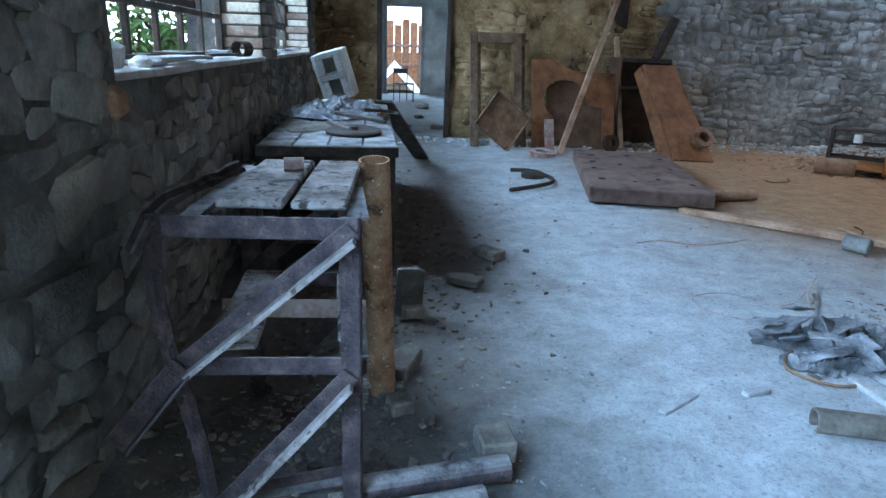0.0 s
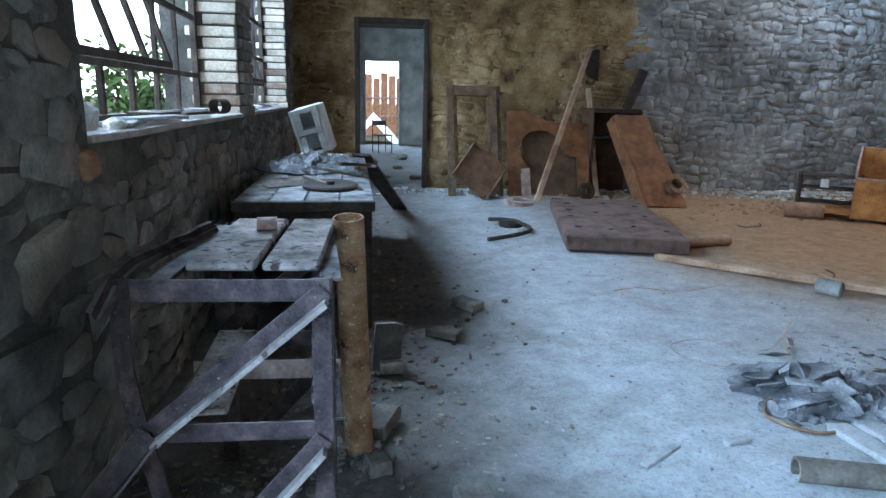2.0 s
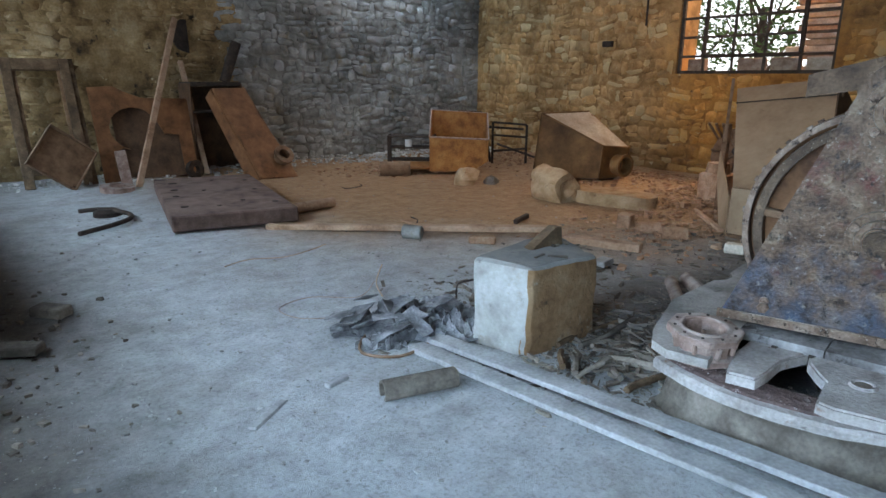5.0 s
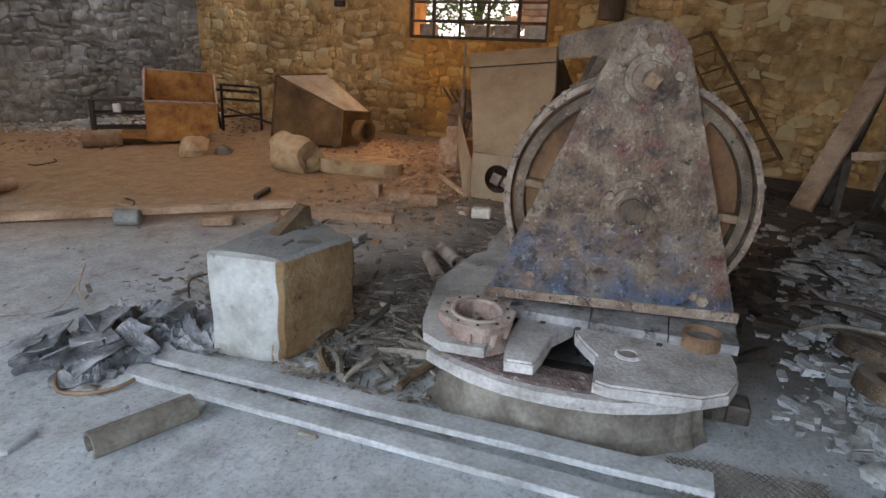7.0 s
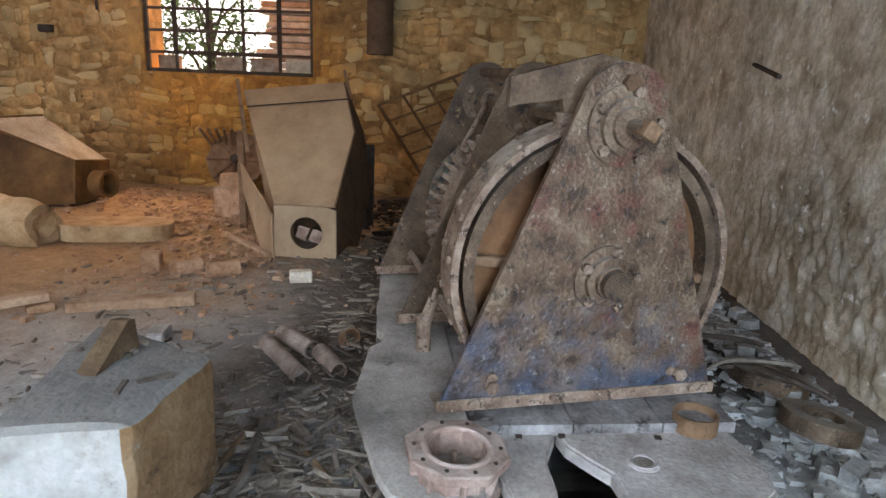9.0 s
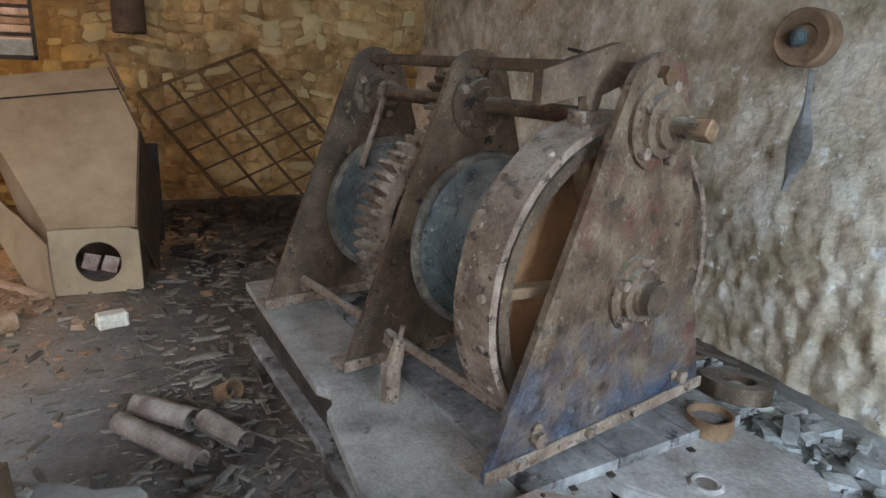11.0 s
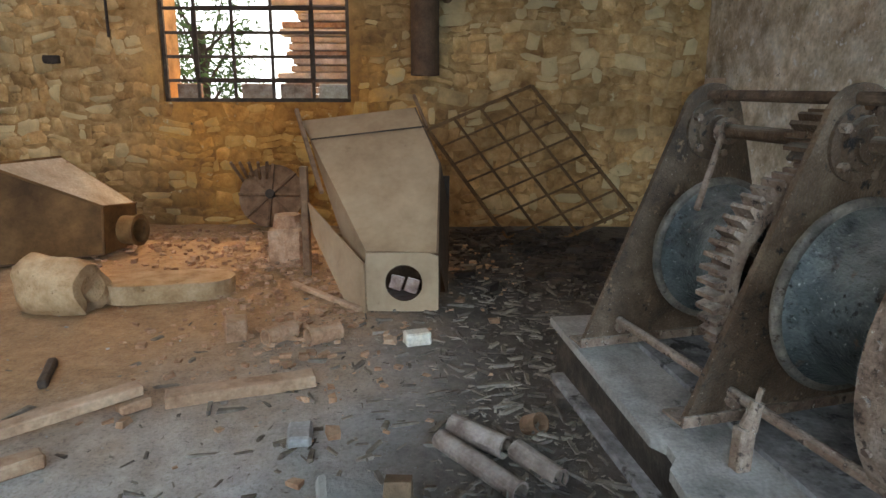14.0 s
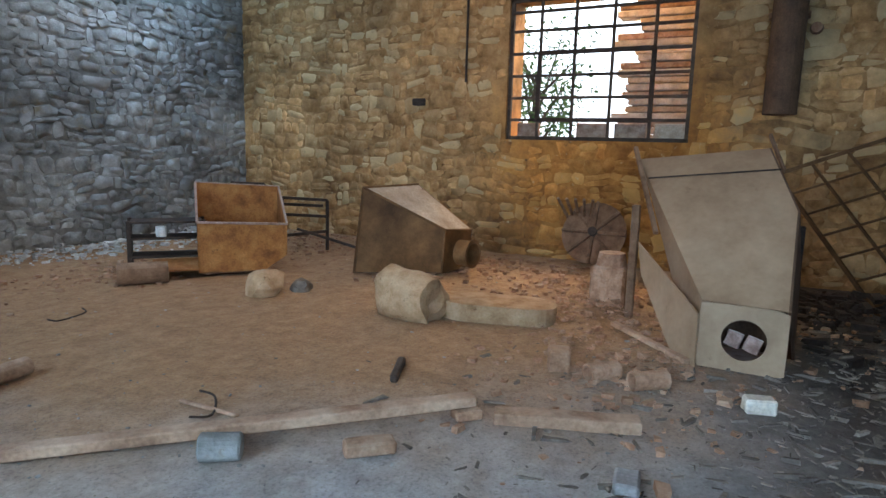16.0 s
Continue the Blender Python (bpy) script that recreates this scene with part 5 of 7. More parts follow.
# brick jambs of the west windows
for nm, u, s in (("window_1", 7.25, 1), ("window_2", 10.92, 1)):
    t = bpy.data.objects[nm]
    for k in range(24):
        z = 1.205 + k * 0.084
        L_ = 0.24 + 0.12 * (k % 2)
        bm = cube((0, 0, 0), (0.03, L_, 0.072), bevel=0.008)
        v = -0.02 - L_ / 2 + 0.03 * rng.random()
        q = WEST.at(u - 0.005 + 0.012 * rng.random(), v, z)
        bmesh.ops.transform(bm, matrix=Matrix.Translation(q) @ pose(0, 0, 0, 0, 0, 92.6), verts=bm.verts)
        part("brick", bm, "brick_pale" if rng.random() < 0.8 else "brick_dim", t)
# a red brick bedded under the near corner of the sill
bm = cube((0, 0, 0), (0.07, 0.12, 0.10), bevel=0.02)
bmesh.ops.transform(bm, matrix=Matrix.Translation(WEST.at(4.22, 0.012, 1.10)) @ pose(0, 0, 0, 8, 0, 2.6), verts=bm.verts)
part("brick", rough(bm, 0.008, 0.05, 2), "brick", wall_w, "red brick among the grey stones")
# brick pier faces with a toothed edge between the two windows
for k in range(24):
    z = 1.21 + k * 0.084
    a = 7.26 + 0.02 * rng.random()
    b = 7.77 - 0.05 * (k % 2) - 0.01 * rng.random()
    bm = cube((0, 0, 0), (0.05, b - a, 0.074), bevel=0.008)
    bmesh.ops.transform(bm, matrix=Matrix.Translation(WEST.at((a + b) / 2, 0.012, z)) @ pose(0, 0, 0, 0, 0, 2.6), verts=bm.verts)
    part("brick", bm, "stone_grey", wall_w)
# sills
for a, b in ((4.3, 7.25), (7.78, 10.92)):
    bm = cube((0, 0, 0), (0.56, b - a, 0.03), bevel=0.005)
    bmesh.ops.transform(bm, matrix=Matrix.Translation(WEST.at((a + b) / 2, -0.26, 1.178)) @ pose(0, 0, 0, 0, 0, 2.6), verts=bm.verts)
    part("window_sill", rough(bm, 0.006, 0.15, 5), "dust_deck", bpy.data.objects["window_1" if a < 5 else "window_2"])


def rubble_piece(r, seed, flat=0.7):
    bm = bmesh.new()
    bmesh.ops.create_icosphere(bm, subdivisions=2, radius=r)
    q = random.Random(seed)
    off = Vector((q.random() * 9, q.random() * 9, q.random() * 9))
    cut = [(Vector([q.gauss(0, 1) for _ in range(3)]).normalized(), q.uniform(0.55, 0.85)) for _ in range(6)]
    for v in bm.verts:
        n = v.co.normalized()
        d = r * (1 + 0.35 * noise.noise(n * 1.6 + off))
        for c, m in cut:
            s = n.dot(c)
            if s > 0:
                d = min(d, r * m / max(s, 0.2))
        v.co = n * d
        v.co.z *= flat
    return bm


def rubble(name, x, y, z, r, seed, mat, label, category="stone", flat=0.7, group=""):
    t = link(name, rubble_piece(r, seed, flat), mat)
    t.matrix_world = pose(x, y, z + r * flat * 0.5, 0, 0, seed * 50)
    return tagged(t, label, category, group)


# crumbs on the concrete block
rng = random.Random(9)
for k in range(14):
    rubble("crumb", 3.26 + rng.uniform(-0.06, 0.22), 4.26 + rng.uniform(-0.08, 0.10), 0.452, rng.uniform(0.010, 0.022), 60 + k, "litter", "small dark crumb of rubble on the block", "rubble", 0.7, "crumbs on the block")
p = WEST.at(4.55, -0.12, 1.19)
rubble("sill_stone", p.x, p.y, p.z, 0.075, 4, "stone_white", "broken pale stone on the window sill", flat=1.0)
p = WEST.at(4.72, -0.06, 1.19)
rubble("sill_stone", p.x, p.y, p.z, 0.05, 5, "stone_white", "broken pale stone on the window sill")
p = WEST.at(7.0, -0.12, 1.19)
t = thing("rusty_can", Matrix.Translation(p), "dark rusty can lying on the window sill", "can")
part("body", pipe((0, -0.07, 0.055), (0.03, 0.07, 0.055), 0.055, 0.004, 20), "dark_steel", t)
for k, (u, v, L_, w, a) in enumerate(((4.95, -0.10, 0.42, 0.13, 12), (5.2, -0.05, 0.5, 0.11, -8), (5.55, -0.14, 0.44, 0.16, 5), (4.85, -0.22, 0.3, 0.1, 30), (6.1, -0.08, 0.34, 0.1, -14), (6.5, -0.15, 0.3, 0.12, 8), (8.4, -0.1, 0.4, 0.14, 10), (9.2, -0.12, 0.5, 0.12, -6), (10.1, -0.1, 0.4, 0.15, 4))):
    p = WEST.at(u, v, 1.20 + 0.012 * (k % 3))
    t = thing("board_offcut", Matrix.Translation(p) @ pose(0, 0, 0, 0, 2, a), "broken dusty slat lying on the window sill", "slat", "slats on the sills")
    part("slat", rough(cube((0, 0, 0.008), (w, L_, 0.016), bevel=0.003), 0.004, 0.1, 2), "wood_dark" if k in (2, 4) else "wood_grey", t)

# doorway frames
for nm, face, a, b, h, mat, lab, d in (("door_1", NORTH, 0.22, 1.30, 2.46, "dark_steel", "dark timber door frame, doorway open", 0.16), ("door_2", NEXT, 0.08, 1.16, 2.42, "wood_grey", "pale timber door frame, doorway open", 0.12)):
    t = tagged(new(nm), lab, "door frame", kind="structure")
    for u in (a + 0.035, b - 0.035):
        bm = bmesh.new()
        beam(bm, face.at(u, 0.0, 0), face.at(u, 0.0, h), d, 0.07, 0.006, face.a)
        part("jamb", bm, mat, t)
    bm = bmesh.new()
    beam(bm, face.at(a + 0.072, 0.0, h - 0.035), face.at(b - 0.072, 0.0, h - 0.035), d, 0.07, 0.006, (0, 0, 1))
    part("head", bm, mat, t)

# beyond the far door: rusty fence, heap under a pale sheet
t = thing("fence", pose(0.4, 27.5, -0.12), "rusty red corrugated fence outside the far door", "fence")
for k in range(16):
    part("fence_board", cube((-2.4 + k * 0.30, 0.02 * (k % 2), 1.15 + 0.06 * math.sin(k * 2.2)), (0.27, 0.03, 2.3 + 0.12 * math.sin(k * 2.2)), bevel=0.01), "brick", t)
for z in (0.75, 1.45):
    part("rail", cube((0, -0.04, z), (4.9, 0.05, 0.1)), "rust_pale", t)
bm = bmesh.new()
bmesh.ops.create_grid(bm, x_segments=24, y_segments=24, size=1.0)
for v in bm.verts:
    x, y = v.co.x, v.co.y
    v.co = Vector((x * 0.9, y * 0.9, max(0, 0.95 * (1 - abs(x) - 0.3 * abs(y))) + 0.08 * noise.noise(Vector((x * 3, y * 3, 2)))))
t = link("sheeted_heap", bm, "white_case", smooth=True)
t.matrix_world = pose(0.35, 23.6, -0.1)
tagged(t, "heap covered with a pale sheet outside the far door", "heap")
t = thing("metal_chair", pose(0.62, 18.2, 0, 0, 0, 25), "dark broken metal chair standing in the next room", "chair")
for x, y, h in ((-0.18, -0.18, 0.42), (0.18, -0.18, 0.42), (-0.18, 0.18, 0.8), (0.18, 0.18, 0.8)):
    bm = bmesh.new()
    rod(bm, (x, y, 0), (x, y, h), 0.014, 8)
    part("leg", bm, "dark_steel", t)
part("seat", cube((0, 0, 0.43), (0.4, 0.4, 0.03)), "wood_dark", t)
part("backrest", cube((0, 0.18, 0.72), (0.36, 0.02, 0.12)), "wood_dark", t)
for k, (x, y, s) in enumerate(((0.4, 15.2, 0.16), (0.9, 14.4, 0.12), (0.35, 13.6, 0.1), (1.05, 16.4, 0.2), (0.7, 13.0, 0.08), (1.2, 12.8, 0.12))):
    rubble("rubble", x, y, 0, s, 20 + k, "litter", "dark lump of rubble on the next room's floor", "rubble", 0.5, "rubble in the next room")


# ---- cloth and paper ----
def rag(x, y, z, sx, sy, h, seed, mat, name, label, category, rz=0.0, group=""):
    """A crumpled sheet."""
    bm = bmesh.new()
    bmesh.ops.create_grid(bm, x_segments=22, y_segments=22, size=1.0)
    o = Vector((seed * 3.1, seed * 1.7, 0))
    for v in bm.verts:
        p = v.co.copy()
        f = noise.noise(p * 1.9 + o) * 0.5 + (0.5 - abs(noise.noise(p * 2.6 + o * 2))) * 0.8 - 0.25 + abs(noise.noise(p * 5.0 + o)) * 0.25
        edge = max(0.0, 1 - max(abs(p.x), abs(p.y)) ** 3)
        q = noise.noise_vector(p * 1.3 + o) * 0.35
        v.co = Vector(((p.x + q.x) * sx, (p.y + q.y) * sy, max(0.002, h * (0.25 + 0.9 * f) * (0.25 + 0.75 * edge))))
    bmesh.ops.solidify(bm, geom=bm.faces[:], thickness=0.004)
    t = link(name, bm, mat)
    t.matrix_world = pose(x, y, z, 0, 0, rz)
    return tagged(t, label, category, group)


# clutter on the work table
TZ = 0.775
rag(0.12, 7.3, TZ, 0.30, 0.34, 0.24, 1, "cloth", "crumpled_sacking", "crumpled pale sacking heaped on the bench", "cloth", 20)
rag(-0.05, 7.0, TZ, 0.20, 0.26, 0.15, 2, "cloth", "crumpled_paper", "crumpled grey paper on the bench", "paper", 60, "paper on the bench")
rag(0.28, 7.05, TZ, 0.16, 0.22, 0.13, 3, "cloth", "crumpled_paper", "crumpled grey paper on the bench", "paper", 120, "paper on the bench")
rag(0.05, 6.4, TZ, 0.24, 0.2, 0.04, 6, "litter", "crumpled_paper", "flattened dusty paper on the bench", "paper", 30, "paper on the bench")
t = thing("round_lid", pose(0.30, 6.1, TZ, 3, 0, 0), "dark flat round lid lying on the bench", "lid")
bm = bmesh.new()
lathe(bm, [(0, 0.0), (0, 0.17), (0.02, 0.175), (0.028, 0.16), (0.02, 0.0)], (0, 0, 0.002), (0, 0, 1), 28)
part("plate", bm, "dark_steel", t)
bm = bmesh.new()
rod(bm, (0, 0, 0.015), (0, 0, 0.045), 0.025, 10)
part("knob", bm, "dark_steel", t)
for k, (x, y, a, L_, mat) in enumerate(((0.36, 7.25, 35, 0.5, "wood_grey"), (0.42, 6.95, 60, 0.42, "dark_steel"), (0.3, 6.75, -20, 0.4, "wood_dark"), (0.46, 6.7, 85, 0.36, "rust_brown"), (0.2, 6.2, -50, 0.25, "wood_dark"))):
    t = thing("stick", pose(x, y, TZ + 0.02 + 0.03 * (k % 2), 0, 6, a), "short broken stick lying on the bench", "stick", "sticks on the bench")
    part("stick", rough(cube((0, 0, 0.012), (L_, 0.035, 0.024), bevel=0.004), 0.003, 0.1, 2), mat, t)
# white drawer case leaning in the corner
t = thing("drawer_case", pose(0.05, 8.10, TZ + 0.06, 6, -16, -8), "cracked white wooden drawer case without drawers, tipped over", "case")
w, d, h = 0.26, 0.22, 0.42
part("back", cube((0, d / 2, h / 2), (w, 0.015, h)), "white_case", t)
for x in (-w / 2, w / 2):
    part("side", cube((x, 0, h / 2), (0.03, d, h)), "white_case", t)
for z, th in ((0.015, 0.03), (h / 2, 0.05), (h - 0.02, 0.05)):
    part("shelf", cube((0, 0, z), (w - 0.03, d, th)), "white_case", t)
for z in (0.10, 0.31):
    for x in (-0.085, 0.085):
        part("front_stile", cube((x, -d / 2 + 0.01, z), (0.06, 0.02, 0.15)), "white_case", t)
t = thing("white_board", pose(0.08, 7.95, TZ, 0, 0, -6), "white board under the drawer case", "board")
part("board", cube((0, 0, 0.025), (0.40, 0.2, 0.05)), "white_case", t)
# dark slanting wedge off the bench end, standing for the bench's shadow edge
t = thing("bench_shadow_wedge", pose(0.50, 8.25, 0), "dark slanting wedge shaped for the shadow edge at the bench end", "board")
bm = bmesh.new()
beam(bm, (-0.08, 0.0, 0.80), (0.34, 1.5, 0.02), 0.18, 0.03, 0.004, (0, 0, 1))
part("board", bm, "wood_dark", t)

# ---- beside the stand ----
for k, (x, y, s, a, mat) in enumerate(((0.61, 4.17, (0.085, 0.10, 0.055), 20, "litter"), (0.62, 4.48, (0.11, 0.2, 0.06), -20, "litter"), (0.93, 3.90, (0.12, 0.13, 0.08), 8, "litter"), (0.66, 5.1, (0.11, 0.22, 0.06), 10, "litter"), (1.18, 6.0, (0.11, 0.2, 0.06), 40, "litter"), (0.98, 5.5, (0.2, 0.1, 0.05), -30, "litter"))):
    t = thing("brick", pose(x, y, s[2] / 2 + 0.005, 0, 0, a), "loose broken brick lying on the floor", "brick", "loose bricks")
    part("block", rough(cube((0, 0, 0), s, bevel=0.008), 0.004, 0.05, 1), mat, t)
t = thing("leaning_tile", pose(0.645, 5.06, 0, 0, 0, 8), "grey curved tile leaning on the bench leg", "tile")
part("tile", slab([(-0.07, 0, 0), (0.07, 0, 0), (0.075, -0.05, 0.25), (0.04, -0.06, 0.27), (-0.06, -0.06, 0.27)], (0, 1, 0.2), 0.025), "litter", t)



# ---- things leaning on the north wall ----
t = thing("window_sash", pose(1.93, 10.95, 0, -24, 0, 0), "brown wooden window sash leaning on the wall", "sash")
W_, H_ = 0.74, 1.68
for x in (-W_ / 2 + 0.055, W_ / 2 - 0.055):
    part("stile", cube((x, 0, H_ / 2), (0.11, 0.05, H_)), "sash_wood", t)
part("rail", cube((0, 0, H_ - 0.08), (W_ - 0.22, 0.048, 0.15)), "sash_wood", t)
part("rail", cube((0, 0, 0.22), (W_ - 0.22, 0.048, 0.10)), "sash_wood", t)
for x in (-W_ / 2 + 0.13, W_ / 2 - 0.13):
    part("bead", cube((x, 0.012, H_ / 2 + 0.1), (0.04, 0.02, H_ - 0.5)), "rust_brown", t)
part("outer_post", cube((W_ / 2 + 0.03, 0.03, H_ / 2), (0.05, 0.04, H_ + 0.03)), "sash_wood", t)

t = thing("square_tray", pose(1.80, 10.66, 0.16, -22, 38, 0), "square rusty tray with a raised rim, tilted against the sash", "tray")
S_ = 0.58
part("plate", rough(cube((0, 0, S_ / 2), (S_, 0.02, S_), bevel=0.004), 0.004, 0.2, 3), "rust_brown", t)
for c, s in (((-S_ / 2, -0.02, S_ / 2), (0.02, 0.06, S_)), ((S_ / 2, -0.02, S_ / 2), (0.02, 0.06, S_)), ((0, -0.02, 0.01), (S_, 0.06, 0.02)), ((0, -0.02, S_ - 0.01), (S_, 0.06, 0.02))):
    part("rim", cube(c, s, bevel=0.003), "rust_brown", t)


def cut_sheet():
    t = thing("cut_steel_sheet", pose(3.05, 10.95, 0, -20, 0, 0), "orange-brown steel sheet with round pieces cut out of it", "sheet")
    pts = [(-0.62, 0.0), (-0.42, 0.0)]
    for k in range(11):
        pts.append((-0.26 + 0.20 * math.cos(math.radians(255 - 150 * k / 10)), 0.24 + 0.22 * math.sin(math.radians(255 - 150 * k / 10))))
    for k in range(13):
        a = math.radians(250 - 235 * k / 12)
        pts.append((-0.14 + 0.31 * math.cos(a), 0.70 + 0.29 * math.sin(a)))
    pts += [(0.22, 0.62), (0.40, 0.60), (0.40, 0.05), (0.56, 0.05), (0.60, 1.10), (0.0, 1.12), (-0.18, 1.20), (-0.32, 1.28), (-0.62, 1.27)]
    bm = slab([(x, 0, z) for x, z in pts], (0, 1, 0), 0.02)
    bmesh.ops.triangulate(bm, faces=[f for f in bm.faces if len(f.verts) > 4])
    part("sheet", bm, "rust_red", t)
    part("backing", cube((0.1, 0.12, 0.55), (0.95, 0.02, 1.0)), "sheet_dark", t)


cut_sheet()
t = thing("angle_offcut", pose(2.62, 10.62, 0, -10, -4, 0), "narrow steel offcut standing against the sheet", "offcut")
part("strip", cube((0, 0, 0.22), (0.13, 0.02, 0.44)), "rust_pale", t)
t = thing("iron_ring", pose(2.42, 10.22, 0.04, 4, 3, 0), "heavy iron ring lying on the floor", "ring")
bm = bmesh.new()
lathe(bm, [(-0.04, 0.09), (-0.04, 0.19), (0.03, 0.19), (0.03, 0.09)], (0, 0, 0), (0, 0, 1), 28, True)
part("ring", bm, "rust_pale", t)
t = thing("leaning_pole", pose(2.70, 10.42, 0), "long wooden pole leaning against the wall", "pole")
bm = bmesh.new()
beam(bm, (0, 0, 0), (1.02, 1.33, 2.12), 0.075, 0.05, 0.006, (0, 1, 0))
part("pole", rough(bm, 0.004, 0.3, 4), "wood", t)
t = thing("iron_crescent", pose(3.80, 11.76, 1.66), "dark iron crescent plate fixed to the wall", "plate")
pts = [(0.0, 0, 0.46), (0.08, 0, 0.46), (0.09, 0, 0.0), (0.02, 0, 0.02)] + [(-0.09 + 0.05 * math.cos(k), 0, 0.23 - 0.2 * math.cos(k * math.pi / 6)) for k in range(1, 6)]
part("plate", slab(pts, (0, 1, 0), 0.04), "dark_steel", t)
t = thing("timber_post", pose(3.74, 11.0, 0, -26, 0, 0), "ochre timber post leaning on the wall", "post")
part("post", rough(cube((0, 0, 0.86), (0.07, 0.05, 1.72)), 0.004, 0.2, 3), "wood", t)
t = thing("timber_offcut", pose(3.0, 10.3, 0.04, 0, 0, -25), "short timber offcut lying by the sheet", "timber")
part("offcut", cube((0.2, 0, 0), (0.62, 0.07, 0.05), Euler((0, -0.12, 0)).to_matrix()), "wood", t)
t = thing("pulley", pose(3.5, 10.75, 0.12, 80, 0, 20), "small dark iron pulley leaning against the post", "pulley")
bm = bmesh.new()
lathe(bm, [(-0.04, 0.05), (-0.04, 0.12), (0, 0.09), (0.04, 0.12), (0.04, 0.05)], (0, 0, 0), (0, 0, 1), 20, True)
part("wheel", bm, "dark_steel", t)


def machine_casing():
    t = thing("machine_casing", pose(4.02, 11.2, 0), "tall dark open steel casing against the wall", "casing")
    part("back", cube((0, 0.45, 0.62), (0.72, 0.02, 1.24)), "sheet_dark", t)
    for x in (-0.36, 0.36):
        part("side", cube((x, 0.2, 0.62), (0.025, 0.5, 1.24)), "sheet_dark", t)
    part("shelf", cube((0, 0.2, 1.23), (0.72, 0.5, 0.06)), "dark_steel", t)
    part("shelf", cube((0, 0.2, 0.85), (0.68, 0.46, 0.03)), "dark_steel", t)
    t = thing("steel_chute", pose(4.36, 10.05, 0, -38, 0, 8), "brown steel chute with a flanged outlet leaning on the casing", "chute")
    pts = [(-0.22, 0, 0.04), (0.33, 0, 0.0), (0.28, 0, 0.5), (0.17, 0, 1.0), (0.14, 0, 1.5), (-0.35, 0, 1.5)]
    part("face", slab(pts, (0, 1, 0), 0.03), "rust_red", t)
    part("side", slab([(-0.22, 0.03, 0.04), (-0.35, 0.03, 1.5), (-0.36, 0.22, 1.5), (-0.26, 0.22, 0.04)], (-1, 0, 0), 0.02), "rust_red", t)
    part("side", slab([(0.33, 0.03, 0.0), (0.14, 0.03, 1.5), (0.14, 0.22, 1.5), (0.33, 0.22, 0.0)], (1, 0, 0), 0.02), "sheet_dark", t)
    bm = bmesh.new()
    lathe(bm, [(0.0, 0.10), (0.10, 0.10), (0.10, 0.14), (0.13, 0.14), (0.13, 0.075), (0, 0.075)], (0.19, 0.0, 0.30), (0, -1, 0), 24, True)
    part("flange", bm, "rust_brown", t)
    t = thing("stove_pipe", pose(4.27, 11.5, 1.262, 0, 20, 0), "dark stove pipe standing on the casing", "pipe")
    part("tube", pipe((0, 0, 0), (0.02, 0.02, 0.60), 0.075, 0.006, 18), "dark_steel", t)


machine_casing()
t = thing("iron_bar", pose(1.75, 8.3, 0.025), "bent dark iron bar lying on the floor", "bar")
part("bar", curve_tube([(-0.1, -0.3, 0), (0.3, -0.05, 0.01), (0.42, 0.2, 0.02), (0.25, 0.45, 0.05), (0.05, 0.6, 0.03)], 0.022, 8), "dark_steel", t)
t = thing("bearing_cap", pose(2.02, 8.75, 0.03), "small dark iron cap lying by the slab", "cap")
bm = bmesh.new()
lathe(bm, [(-0.03, 0.13), (0.02, 0.13), (0.05, 0.08), (0.05, 0.03), (-0.03, 0.03)], (0, 0, 0), (0, 0, 1), 16, True)
part("cap", bm, "dark_steel", t)


# ---- north-east corner ----
def open_trough():
    t = thing("steel_trough", pose(6.83, 9.17, 0.03, 0, 0, -40), "open orange rusty steel feed trough with a chamfered foot", "trough")
    w, d, h = 0.42, 0.32, 0.64
    fr = [(-w, -d, 0.0), (0.18, -d, 0.0), (w, -d, 0.16), (w, -d, 0.47), (-w, -d, 0.50)]
    part("front", slab(fr, (0, 1, 0), 0.015), "rust_orange", t)
    bk = [(-w, d, 0.0), (0.18, d, 0.0), (w, d, 0.16), (w, d, h + 0.16), (-w, d, h + 0.20)]
    part("back", slab(bk, (0, -1, 0), 0.015), "rust_orange", t)
    part("side", slab([(-w, -d, 0), (-w, d, 0), (-w, d, h + 0.2), (-w, -d, 0.5)], (1, 0, 0), 0.014), "rust_orange", t)
    part("side", slab([(w, -d, 0.16), (w, d, 0.16), (w, d, h + 0.16), (w, -d, 0.47)], (-1, 0, 0), 0.014), "rust_orange", t)
    part("bottom", slab([(-w, -d, 0), (0.18, -d, 0), (0.18, d, 0), (-w, d, 0)], (0, 0, 1), 0.014), "sheet_dark", t)
    bm = bmesh.new()
    for a, b in (((-w, -d, 0.50), (w, -d, 0.47)), ((-w, -d, 0.50), (-w, d, h + 0.2)), ((w, -d, 0.47), (w, d, h + 0.16)), ((-w, d, h + 0.2), (w, d, h + 0.16))):
        beam(bm, a, b, 0.022, 0.022, 0.003)
    part("rim", bm, "rust_pale", t)
    part("lip", cube((-w - 0.20, -d + 0.1, 0.08), (0.42, 0.3, 0.02), Euler((0.2, 0, 0)).to_matrix()), "rust_orange", t)


open_trough()
t = thing("low_rack", pose(6.38, 9.72, 0, 0, 0, -38), "dark broken steel rack with two shelves", "rack")
for x in (-0.34, 0.34):
    for y in (-0.15, 0.15):
        part("post", cube((x, y, 0.26), (0.04, 0.04, 0.52)), "dark_steel", t)
for z in (0.16, 0.34, 0.5):
    part("shelf", cube((0, 0, z), (0.66, 0.32, 0.022)), "dark_steel", t)
t = thing("tin_cup", pose(6.28, 9.68, 0.355), "pale tin cup on the rack", "cup")
